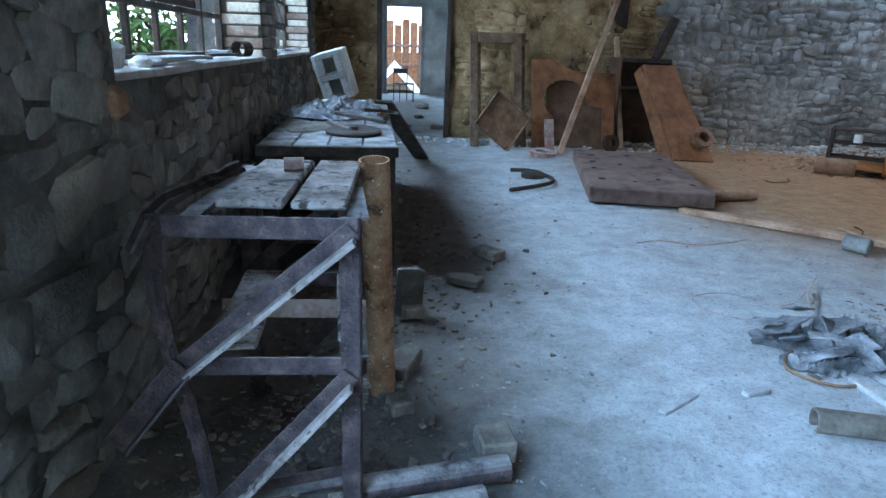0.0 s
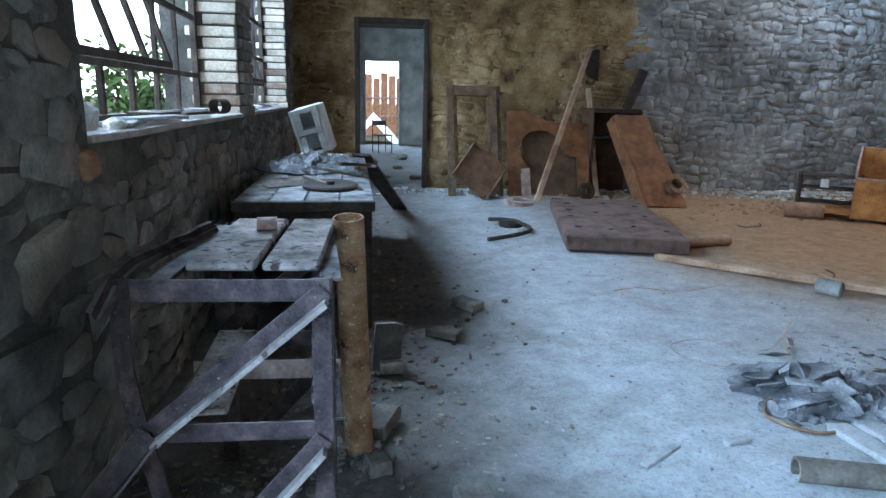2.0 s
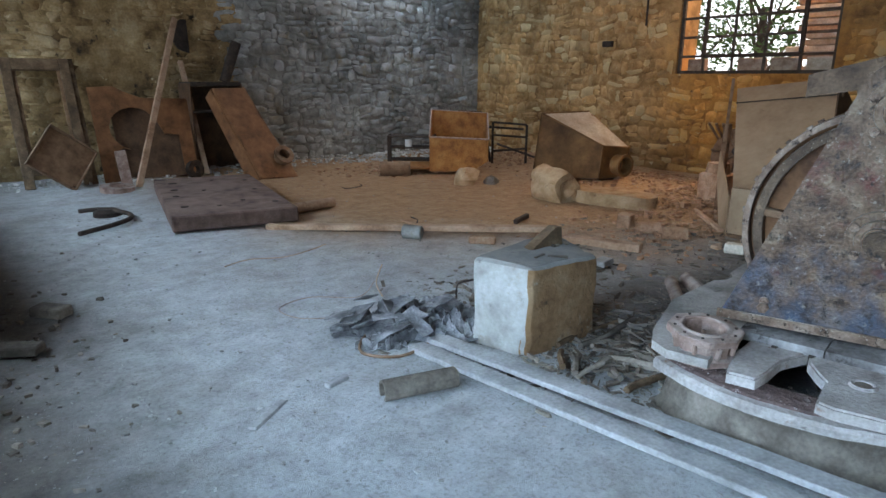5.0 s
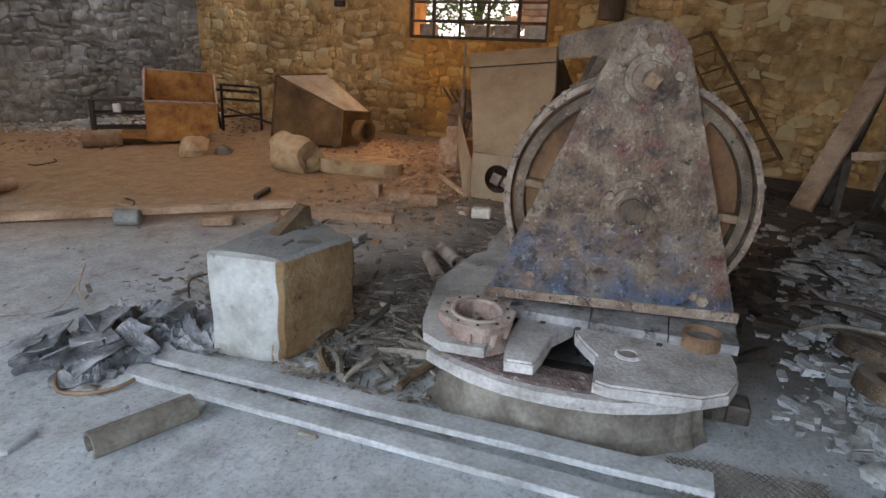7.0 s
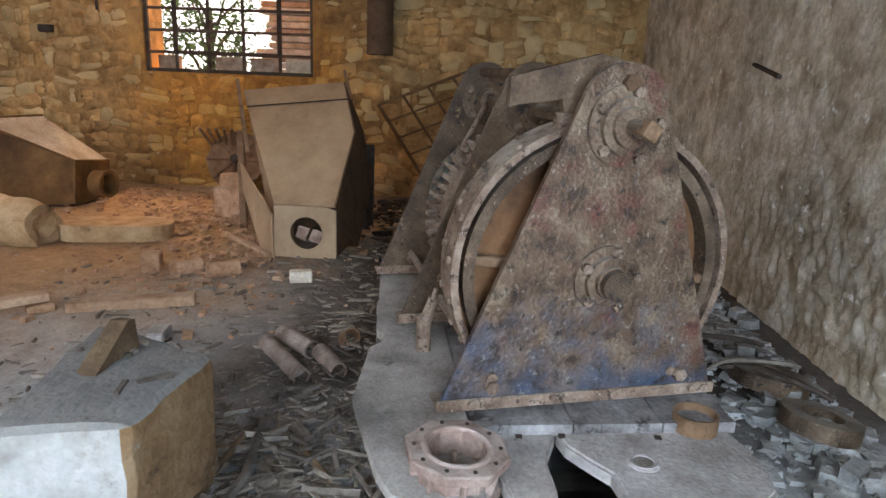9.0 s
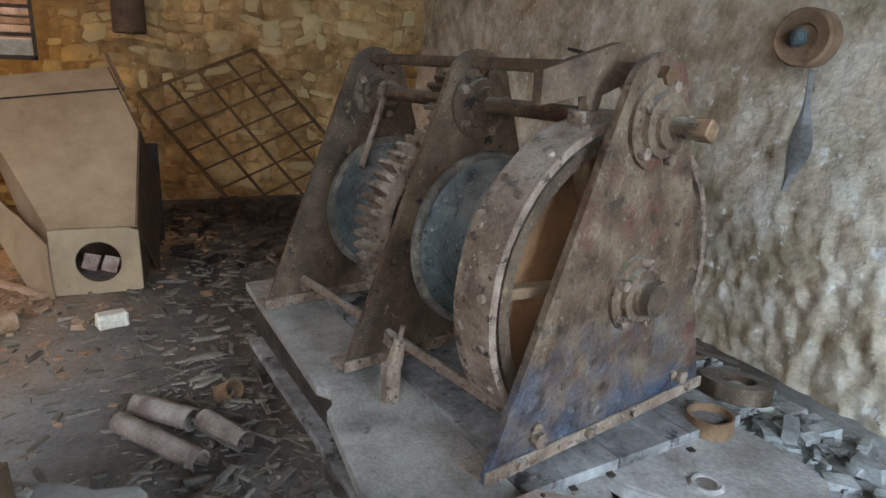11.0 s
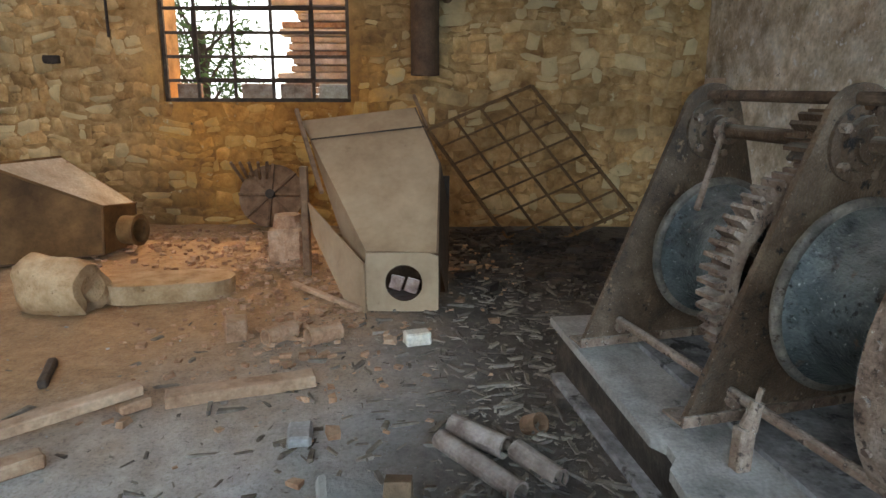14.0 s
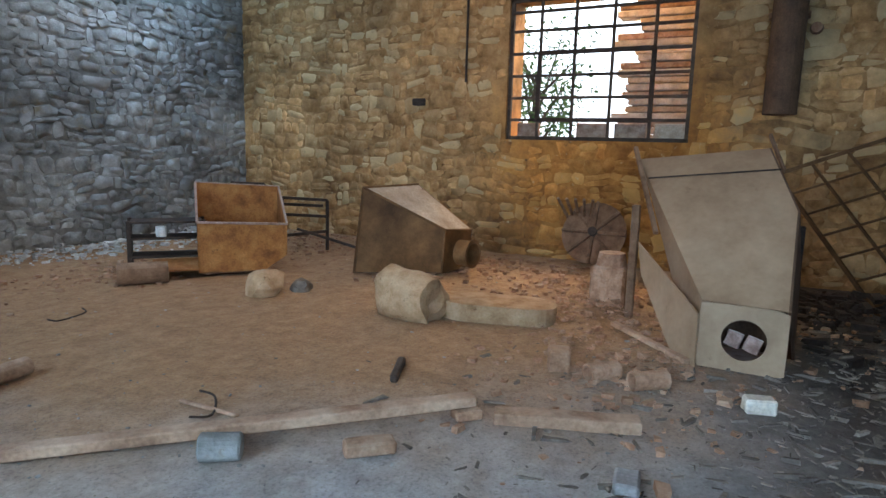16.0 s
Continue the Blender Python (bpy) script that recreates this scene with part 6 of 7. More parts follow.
part("cup", pipe((0, 0, 0), (0, 0, 0.1), 0.05, 0.005, 14), "white_case", t)
for (x, y, r, n, a) in ((5.82, 9.35, 0.10, 0.42, -35), (6.05, 9.55, 0.07, 0.3, 20)):
    t = thing("rusty_drum", pose(x, y, r, 0, 0, a), "short rusty pipe drum lying on the floor", "pipe", "rusty drums")
    part("tube", pipe((-n / 2, 0, 0), (n / 2, 0.0, 0), r, 0.008, 18), "rust_brown", t)
t = thing("metal_bench_frame", pose(7.75, 9.75, 0, 0, 0, -35), "dark upturned metal bench frame", "frame")
for a, b in (((-0.5, 0, 0), (-0.35, 0.1, 0.82)), ((-0.35, 0.1, 0.82), (0.05, 0.2, 0.80)), ((0.05, 0.2, 0.80), (0.2, 0.1, 0.0)), ((-0.42, 0.05, 0.4), (0.12, 0.15, 0.42)), ((0.2, -0.1, 0.66), (0.75, -0.1, 0.62)), ((0.2, -0.1, 0.46), (0.75, -0.1, 0.42)), ((0.2, -0.1, 0.66), (0.2, -0.1, 0.0)), ((0.75, -0.1, 0.62), (0.75, -0.1, 0.0)), ((-0.3, 0.1, 0.6), (0.7, -0.1, 0.55)), ((0.2, -0.1, 0.2), (0.75, -0.1, 0.24))):
    bm = bmesh.new()
    beam(bm, a, b, 0.035, 0.035, 0.003)
    part("bar", bm, "dark_steel", t)
t = thing("long_iron_rod", pose(7.2, 8.75, 0), "long thin iron rod leaning on the trough", "rod")
bm = bmesh.new()
rod(bm, (0, 0, 0.42), (0.72, -1.05, 0.02), 0.016, 8)
part("rod", bm, "dark_steel", t)


def lying_hopper():
    o = Vector((7.25, 8.0, 0.0))
    t = thing("lying_hopper", pose(*o), "rusty steel hopper lying on its side with a round outlet", "hopper")
    W = lambda x, y, z: Vector((x, y, z)) - o
    big = [W(7.22, 8.03, 0.03), W(7.29, 7.97, 0.886), W(8.06, 7.80, 0.90), W(8.15, 7.92, 0.03)]
    end = [W(7.74, 7.31, 0.03), W(7.76, 7.29, 0.475), W(8.29, 7.25, 0.43), W(8.30, 7.27, 0.03)]
    mid = sum(big + end, Vector()) / 8
    # Pale top over darker side, back and bottom: light and shade as colour.
    for k, (nm, mt) in enumerate((("side_panel", "hopper_rust"), ("top_panel", "hopper_lit_top"), ("back_panel", "sheet_dark"), ("bottom_panel", "sheet_dark"))):
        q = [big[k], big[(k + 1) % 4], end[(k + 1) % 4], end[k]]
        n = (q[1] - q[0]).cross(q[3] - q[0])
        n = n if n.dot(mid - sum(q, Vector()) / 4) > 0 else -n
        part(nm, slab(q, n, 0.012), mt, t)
    n = (end[1] - end[0]).cross(end[3] - end[0])
    part("end_panel", slab(end, n if n.dot(mid - end[0]) > 0 else -n, 0.012), "hopper_rust", t)
    for a, b in ((big[0], big[1]), (big[1], big[2]), (end[0], end[1]), (end[1], end[2]), (big[1], end[1])):
        bm = bmesh.new()
        beam(bm, a, b, 0.028, 0.022, 0.004)
        part("flange_strip", bm, "hopper_rust", t)
    c = W(8.03, 7.255, 0.215)
    bm = bmesh.new()
    lathe(bm, [(0, 0.135), (0.14, 0.135), (0.14, 0.15), (0.165, 0.15), (0.165, 0.115), (0.0, 0.115)], c, (-0.12, -1, 0), 26, True)
    part("outlet", bm, "hopper_rust", t)
    # Dark disc closing the outlet, in place of the shade inside it.
    bm = bmesh.new()
    rod(bm, c, c + Vector((0, -0.004, 0)), 0.113, 20)
    part("outlet_mouth", bm, "dark_steel", t)


lying_hopper()
rubble("carved_stone", 6.16, 8.2, 0, 0.19, 3, "limestone", "rounded pale limestone lump with a broken face", "stone", 0.85)
rubble("stone_lump", 6.42, 8.02, 0, 0.13, 8, "litter", "dark broken stone lump on the floor", "stone", 0.6)
bm = bmesh.new()
lathe(bm, [(0, 0.0), (0.0, 0.15), (0.06, 0.19), (0.25, 0.20), (0.40, 0.195), (0.48, 0.17), (0.50, 0.11), (0.46, 0.0)], (0, 0, 0), (1, 0, 0), 22)
bmesh.ops.subdivide_edges(bm, edges=bm.edges, cuts=1)
rough(bm, 0.05, 0.16)
t = link("limestone_drum", bm, "limestone", smooth=True)
t.matrix_world = pose(6.28, 7.02, 0.17, 0, 3, -100)
tagged(t, "broken pale limestone column drum lying on the floor", "stone")
t = thing("oval_slab", pose(6.60, 6.20, 0.0, 0, 2, -68), "rounded oblong stone slab lying on the floor", "slab")
pts = [(e * (0.24 + 0.22 * math.sin(k * math.pi / 10)), -e * 0.22 * math.cos(k * math.pi / 10)) for e in (1, -1) for k in range(11)]
part("slab", rough(slab([(x, y, 0) for x, y in pts], (0, 0, 1), 0.135), 0.003, 0.1), "limestone", t)


def fan_wheel():
    t = thing("fan_wheel", pose(9.12, 6.14, 0.40, 0, 66, 180), "rusty spoked fan wheel leaning against the wall", "wheel")
    bm = bmesh.new()
    rod(bm, (0, 0, 0), (0, 0, 0.02), 0.36, 32)
    part("disc", bm, "rust_brown", t)
    for k in range(8):
        a = k * math.tau / 8
        bm = bmesh.new()
        beam(bm, (0.05 * math.cos(a), 0.05 * math.sin(a), 0.035), (0.36 * math.cos(a), 0.36 * math.sin(a), 0.035), 0.03, 0.04, 0.003)
        part("rib", bm, "rust_brown", t)
    bm = bmesh.new()
    rod(bm, (0, 0, 0.0), (0, 0, 0.09), 0.05, 14)
    part("hub", bm, "dark_steel", t)


fan_wheel()
t = thing("iron_prongs", pose(9.2, 6.35, 0.62, 0, -20, 0), "bundle of rusty iron prongs behind the fan wheel", "prongs")
for k in range(5):
    bm = bmesh.new()
    rod(bm, (0, -0.12 + k * 0.06, -0.1), (-0.1, -0.2 + k * 0.10, 0.2), 0.018, 8)
    part("prong", bm, "rust_brown", t)
t = thing("clay_insulator", pose(7.56, 5.56, 0), "stepped terracotta block standing by the hopper", "block")
part("base", rough(cube((0, 0, 0.17), (0.28, 0.30, 0.34), bevel=0.02), 0.006, 0.08, 1), "terracotta", t)
bm = bmesh.new()
rod(bm, (0, 0, 0.34), (0, 0, 0.45), 0.13, 16, 0.11)
part("top", bm, "terracotta", t)


def big_hopper():
    t = thing("sheet_hopper", pose(6.2, 4.45, 0), "tall tan sheet-metal hopper tipped on its outlet box", "hopper")
    lean = lambda y, z: (-0.585 + 1.36 * z + 0.05 * y, y, z)
    A, B_, C, D, E_ = lean(0.24, 0.43), lean(-0.24, 0.43), lean(-0.24, 0.95), lean(-0.02, 1.36), lean(0.90, 1.25)
    part("front_panel", slab([A, B_, C, D, E_], (1, 0.1, -1), 0.014), "sheet_tan", t)
    s = Vector((0.55, -0.06, -0.45))
    f = lambda p: tuple(Vector(p) + s)
    # Dark sheet on right and back panels: their shade put into the colour.
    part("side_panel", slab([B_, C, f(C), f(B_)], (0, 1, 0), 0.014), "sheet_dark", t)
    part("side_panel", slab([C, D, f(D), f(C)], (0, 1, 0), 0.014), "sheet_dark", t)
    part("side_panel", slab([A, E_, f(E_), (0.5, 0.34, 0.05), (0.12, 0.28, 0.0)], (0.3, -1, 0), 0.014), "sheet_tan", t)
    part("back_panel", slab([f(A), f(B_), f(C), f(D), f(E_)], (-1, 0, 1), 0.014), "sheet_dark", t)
    bm = bmesh.new()
    beam(bm, (1.12, 0.93, 1.34), (0.50, 0.62, 0.75), 0.03, 0.03, 0.003)
    part("edge_strip", bm, "rust_brown", t)
    bm = bmesh.new()
    beam(bm, (1.33, 0.0, 1.46), (1.10, -0.12, 1.20), 0.02, 0.03, 0.003)
    part("edge_strip", bm, "rust_brown", t)
    bm = bmesh.new()
    a, b = Vector(lean(0.78, 1.10)), Vector(lean(-0.10, 1.20))
    beam(bm, a + Vector((-0.012, 0, 0.012)), b + Vector((-0.012, 0, 0.012)), 0.012, 0.012, 0.002)
    part("seam", bm, "dark_steel", t)
    # outlet box with a round hole
    n = 28
    bm = bmesh.new()
    y0, y1, z0, z1 = -0.24, 0.24, 0.02, 0.42
    cy, cz, r = -0.01, 0.215, 0.125
    ring, sq = [], []
    for k in range(n):
        a = k * math.tau / n
        c, s_ = math.cos(a), math.sin(a)
        ring.append(bm.verts.new((0.0, cy + r * c, cz + r * s_)))
        m = min((y1 - cy) / c if c > 1e-6 else 9, (y0 - cy) / c if c < -1e-6 else 9, (z1 - cz) / s_ if s_ > 1e-6 else 9, (z0 - cz) / s_ if s_ < -1e-6 else 9)
        sq.append(bm.verts.new((0.0, cy + m * c, cz + m * s_)))
    r2 = [bm.verts.new(v.co + Vector((0.02, 0, 0))) for v in ring]
    s2 = [bm.verts.new(v.co + Vector((0.02, 0, 0))) for v in sq]
    for k in range(n):
        j = (k + 1) % n
        bm.faces.new((ring[k], sq[k], sq[j], ring[j]))
        bm.faces.new((r2[k], r2[j], s2[j], s2[k]))
        bm.faces.new((ring[k], ring[j], r2[j], r2[k]))
        bm.faces.new((sq[k], s2[k], s2[j], sq[j]))
    bmesh.ops.recalc_face_normals(bm, faces=bm.faces)
    part("outlet_face", bm, "sheet_tan", t)
    # Outlet box: lit side tan, the right side and back coloured as shaded.
    for y in (y0, y1):
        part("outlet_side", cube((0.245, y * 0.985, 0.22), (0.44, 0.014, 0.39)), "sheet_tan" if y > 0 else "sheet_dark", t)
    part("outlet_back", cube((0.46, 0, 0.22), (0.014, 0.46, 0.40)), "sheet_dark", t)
    part("outlet_floor", cube((0.23, 0, 0.03), (0.44, 0.46, 0.02)), "rust_pale", t)
    for y, z in ((-0.06, 0.17), (0.05, 0.19)):
        part("flake", rough(cube((0.1, y, z), (0.02, 0.09, 0.10), Euler((0.3, 0.2, 0)).to_matrix()), 0.01, 0.05, 1), "rust_pale", t)
    part("loose_sheet", slab([(0.75, 0.785, 0.646), (-0.01, 0.255, 0.345), (0.0, 0.25, 0.0), (0.16, 0.40, 0.0), (0.62, 0.72, 0.42)], (0.6, -0.8, 0), 0.010), "sheet_tan", t, "dusty pale sheet sagging off the side")
    part("post", cube((0.98, 0.86, 0.45), (0.06, 0.06, 0.9)), "rust_brown", t)
    part("post", cube((1.25, -0.25, 0.40), (0.08, 0.10, 0.8)), "dark_steel", t)


big_hopper()
t = thing("leaning_lath", pose(6.3, 4.72, 0), "thin pale lath lying against the hopper foot", "lath")
bm = bmesh.new()
beam(bm, (-0.1, 0.02, 0.03), (0.5, 0.62, 0.04), 0.05, 0.03, 0.004)
part("lath", bm, "wood", t)


def steel_grid():
    t = thing("steel_grid", pose(0, 0, 0), "rusty square-mesh steel grating leaning against the wall", "grating")
    tl, tp, rt = Vector((9.10, 4.40, 1.13)), Vector((9.32, 3.27, 1.60)), Vector((8.60, 2.30, 0.36))
    a, b = tp - tl, rt - tp
    for k in range(5):
        bm = bmesh.new()
        p = tl + a * k / 4
        beam(bm, p, p + b * 1.02, 0.028, 0.022 if 0 < k < 4 else 0.035, 0.002)
        part("long_bar", bm, "rust_deep", t)
    for k in range(8):
        bm = bmesh.new()
        p = tl + b * k / 7
        beam(bm, p, p + a, 0.022, 0.02 if 0 < k < 7 else 0.035, 0.002)
        part("cross_bar", bm, "rust_deep", t)


steel_grid()

# ---- east wall fittings ----
t = thing("sheet_duct", pose(9.36, 4.44, 1.71), "brown sheet-metal duct hanging down the wall", "duct")
part("duct", pipe((0, 0, 0), (0, 0, 2.48), 0.155, 0.008, 24), "sheet_dark", t)
part("wall_strap", cube((0.08, 0, 0.95), (0.15, 0.36, 0.05)), "rust_brown", t)
t = thing("wall_peg", pose(9.49, 8.65, 1.88, 0, 0, 10), "dark wooden peg stub in the wall", "peg")
part("peg", rough(cube((-0.02, 0, 0), (0.10, 0.16, 0.09)), 0.006, 0.05, 1), "dark_steel", t)
t = thing("conduit", pose(9.485, 7.98, 2.12), "thin dark conduit running up the wall", "conduit")
part("tube", pipe((0, 0, 0), (0, 0, 2.09), 0.016, 0.003, 8), "dark_steel", t)
t = thing("red_knob", pose(9.47, 4.2, 2.54), "small red-brown knob on the wall", "knob")
bm = bmesh.new()
rod(bm, (0.03, 0, 0), (-0.05, 0, 0), 0.06, 12, 0.05)
part("knob", bm, "brick", t)

# ---- south wall and the corner behind the winch ----
t = thing("wall_disc", pose(4.15, 1.42, 1.535), "rusty round lamp socket disc on the wall", "disc")
bm = bmesh.new()
lathe(bm, [(-0.08, 0.12), (0.02, 0.12), (0.035, 0.11), (0.02, 0.06), (0.0, 0.05), (0.0, 0.0)], (0, 0, 0), (-0.3, 1, 0), 24)
part("disc", bm, "rust_brown", t)
bm = bmesh.new()
bmesh.ops.create_uvsphere(bm, u_segments=14, v_segments=8, radius=0.04)
bmesh.ops.translate(bm, verts=bm.verts, vec=(0.0, 0.04, 0))
part("knob", bm, "drum_paint", t)
t = thing("hanging_strap", pose(4.05, 1.40, 0.90), "curled pale grey metal strap hanging from the disc", "strap")
bm = bmesh.new()
rings = []
for k in range(15):
    f = k / 14
    c = Vector((0.015 - 0.05 * math.sin(f * 3.0) + 0.11 * max(0, 0.35 - f), 0.05 + 0.05 * math.sin(f * 3), 0.50 * f))
    w = 0.012 + 0.045 * math.sin(min(1, f * 1.25) * math.pi) ** 2
    rings.append([bm.verts.new(c + Vector((-w, 0, 0))), bm.verts.new(c + Vector((0, 0.015, 0))), bm.verts.new(c + Vector((w, 0.005, 0)))])
for A, B in zip(rings, rings[1:]):
    for q in (0, 1):
        bm.faces.new((A[q], A[q + 1], B[q + 1], B[q]))
bmesh.ops.solidify(bm, geom=bm.faces[:], thickness=0.004)
part("strap", bm, "wood_grey", t, smooth=True)
t = thing("wall_hook", pose(5.96, 1.30, 1.54), "dark iron rod stuck in the wall", "hook")
bm = bmesh.new()
rod(bm, (0.30, 0.0, 0.04), (-0.62, 0.20, -0.08), 0.014, 8)
part("rod", bm, "dark_steel", t)
for a, b, w, h, mat in (((7.7, 2.05, 0.03), (8.95, 1.42, 1.66), 0.20, 0.05, "wood"), ((7.95, 1.85, 0.03), (9.2, 1.40, 1.60), 0.08, 0.06, "wood_dark"), ((7.5, 1.77, 0.57), (7.45, 1.42, 0.62), 0.05, 0.07, "wood"), ((7.7, 1.52, 0.03), (7.5, 1.41, 0.69), 0.075, 0.07, "wood_dark"), ((7.52, 1.79, 0.03), (7.52, 1.78, 0.54), 0.06, 0.06, "wood_dark"), ((7.1, 1.75, 0.08), (7.0, 1.40, 0.10), 0.1, 0.06, "wood_dark"), ((6.3, 2.0, 0.06), (7.4, 1.6, 0.10), 0.1, 0.06, "wood_dark"), ((6.0, 1.85, 0.05), (7.2, 1.7, 0.07), 0.09, 0.05, "wood_grey")):
    t = thing("old_timber", pose(*a), "old broken timber piled in the corner", "timber", "timbers in the corner")
    bm = bmesh.new()
    beam(bm, (0, 0, 0), Vector(b) - Vector(a), w, h, 0.006)
    part("timber", rough(bm, 0.006, 0.2, 3), mat, t)

# ---- floor of the east half ----
for a, b, w, h in (((3.05, 7.35, 0.022), (4.84, 5.545, 0.085), 0.085, 0.05), ((4.83, 5.44, 0.03), (5.08, 4.80, 0.035), 0.11, 0.06)):
    t = thing("floor_plank", pose(*a), "long reddish plank lying across the floor", "plank", "planks on the floor")
    bm = bmesh.new()
    beam(bm, (0, 0, 0), Vector(b) - Vector(a), w, h, 0.006)
    part("plank", rough(bm, 0.005, 0.3, 5), "wood", t)
for k, (x, y, s, a, mat, lab) in enumerate((
        (4.25, 5.76, (0.22, 0.10, 0.06), -45, "terracotta", "loose red brick on the floor"),
        (4.78, 5.56, (0.14, 0.09, 0.05), -40, "terracotta", "loose red brick on the floor"),
        (5.64, 4.32, (0.15, 0.10, 0.08), -70, "brick_pale", "pale brick on the littered floor"),
        (5.70, 5.40, (0.14, 0.13, 0.13), 20, "terracotta", "broken terracotta pipe collar on the floor"),
        (4.53, 4.74, (0.15, 0.10, 0.05), 10, "wood_grey", "pale chipped tile on the floor"),
        (5.12, 6.17, (0.045, 0.32, 0.05), -66, "dark_steel", "short iron angle on the floor"),
        (4.20, 6.68, (0.03, 0.38, 0.02), 2, "wood", "thin pale lath on the floor"))):
    t = thing("loose_block", pose(x, y, s[2] / 2 + 0.004, 0, 0, a), lab, "block", "loose blocks")
    part("block", rough(cube((0, 0, 0), s, bevel=0.01), 0.006, 0.06, 1), mat, t)
t = thing("stone_cylinder", pose(3.88, 6.24, 0.062, 0, 0, -52), "short pale concrete cylinder lying on the floor", "stone")
bm = bmesh.new()
lathe(bm, [(-0.085, 0.0), (-0.085, 0.052), (-0.078, 0.062), (0.075, 0.060), (0.085, 0.05), (0.083, 0.0)], (0, 0, 0), (1, 0, 0), 20)
part("body", rough(bm, 0.006, 0.06), "stone_lime", t)
for x, y, a, n, r in ((5.66, 5.13, 20, 0.20, 0.055), (5.66, 4.87, 10, 0.21, 0.055)):
    t = thing("clay_pipe", pose(x, y, r, 0, 0, a - 60), "short terracotta pipe length on the floor", "pipe", "clay pipes")
    part("tube", pipe((-n / 2, 0, 0), (n / 2, 0, 0), r, 0.012, 16), "terracotta", t)
for a, b, r in (((4.60, 4.11), (4.42, 3.90), 0.046), ((4.49, 4.16), (4.13, 3.87), 0.040), ((4.41, 3.86), (4.21, 3.72), 0.042)):
    t = thing("rusty_tube", pose(a[0], a[1], r), "short dusty rusted tube lying beside the winch", "tube", "tubes by the winch")
    part("tube", rough(pipe((0, 0, 0), (b[0] - a[0], b[1] - a[1], -0.004), r, 0.007, 18), 0.0015, 0.05), "tube_rust", t)
t = thing("pipe_stub", pose(4.62, 3.76, 0.04, 0, 30, 40), "small rusty pipe stub by the winch", "pipe")
part("tube", pipe((-0.04, 0, 0), (0.05, 0, 0), 0.045, 0.006, 16), "rust_brown", t)
for x, y, a in ((4.82, 8.75, 10), (4.25, 6.68, 40)):
    t = thing("iron_staple", pose(x, y, 0.0, 0, 0, a), "bent iron staple on the floor", "staple", "iron staples")
    part("staple", curve_tube([(-0.14, 0.10, 0.015), (-0.13, 0, 0.015), (0.1, 0.02, 0.015), (0.15, 0.10, 0.03)], 0.006, 6), "dark_steel", t)
t = thing("terracotta_half_pipe", pose(2.30, 3.99, 0.0, 0, 0, -14), "broken terracotta drain half on the floor", "pipe")
part("tube", rough(pipe((-0.17, 0, 0.045), (0.17, 0, 0.045), 0.048, 0.012, 16), 0.003, 0.05), "litter", t)

# ---- heap of rags and waste beside the block ----
for k, (x, y, sx, sy, h, rz) in enumerate(((2.62, 4.62, 0.20, 0.16, 0.20, 10), (2.80, 4.66, 0.16, 0.18, 0.26, 70), (2.92, 4.50, 0.15, 0.15, 0.22, 130), (2.50, 4.55, 0.16, 0.12, 0.10, 40), (2.72, 4.42, 0.18, 0.13, 0.14, 95), (2.95, 4.78, 0.13, 0.13, 0.12, 20), (2.45, 4.75, 0.14, 0.10, 0.05, 150), (2.70, 4.60, 0.11, 0.12, 0.24, 200), (2.85, 4.40, 0.10, 0.10, 0.20, 250), (2.58, 4.72, 0.12, 0.10, 0.16, 290))):
    rag(x, y, 0.01, sx, sy, h, 10 + k, "cloth", "rag", "crumpled grey rag in the waste heap", "rag", rz, "rags in the heap")
rng = random.Random(21)
for k in range(14):
    x, y, a = 2.62 + rng.uniform(-0.28, 0.3), 4.62 + rng.uniform(-0.22, 0.26), rng.uniform(0, 180)
    t = thing("paper_scrap", pose(x, y, 0.06 + 0.12 * rng.random(), rng.uniform(-30, 30), rng.uniform(-30, 30), a), "torn stiff grey paper scrap in the waste heap", "paper", "paper scraps")
    part("scrap", rough(cube((0, 0, 0), (rng.uniform(0.06, 0.16), rng.uniform(0.10, 0.22), 0.006), bevel=0), 0.012, 0.07, 3), "cloth", t)
t = thing("wire_loop", pose(2.42, 5.05, 0.015), "thin rusty wire loop on the floor", "wire")
part("wire", curve_tube([(0.1, -0.1, 0), (-0.15, 0.0, 0.01), (-0.2, 0.2, 0.02), (0.05, 0.3, 0.01), (0.3, 0.15, 0.0), (0.45, 0.2, 0.06)], 0.003, 6), "rust_pale", t)
t = thing("wire_loop", pose(2.42, 4.42, 0.02), "thin rusty wire loop on the floor", "wire")
part("wire", curve_tube([(0.25, -0.05, 0), (0, -0.12, 0.01), (-0.12, 0.05, 0.0), (0.02, 0.2, 0.02), (0.25, 0.15, 0.0)], 0.008, 6), "rust_brown", t)
t = thing("twig", pose(2.6, 6.35, 0.012), "dry twig lying on the floor", "twig")
part("twig", curve_tube([(-0.3, 0, 0), (-0.1, 0.04, 0.01), (0.15, -0.02, 0), (0.4, 0.02, 0.01), (0.5, -0.03, 0.05)], 0.004, 5), "wood", t)
t = thing("twig", pose(2.95, 5.3, 0.012, 0, 0, 60), "dry twig lying on the floor", "twig")
part("twig", curve_tube([(-0.2, 0, 0), (0.0, 0.03, 0.03), (0.2, -0.02, 0.09)], 0.005, 5), "wood", t)
t = thing("lath_piece", pose(1.70, 4.2, 0.012, 0, 0, 35), "thin pale slat on the floor", "slat")
part("slat", cube((0, 0, 0), (0.24, 0.04, 0.015)), "wood_grey", t)
t = thing("lath_piece", pose(2.05, 4.27, 0.02, 0, 0, 18), "thin pale slat on the floor", "slat")
part("slat", cube((0, 0, 0), (0.13, 0.035, 0.03)), "wood_grey", t)


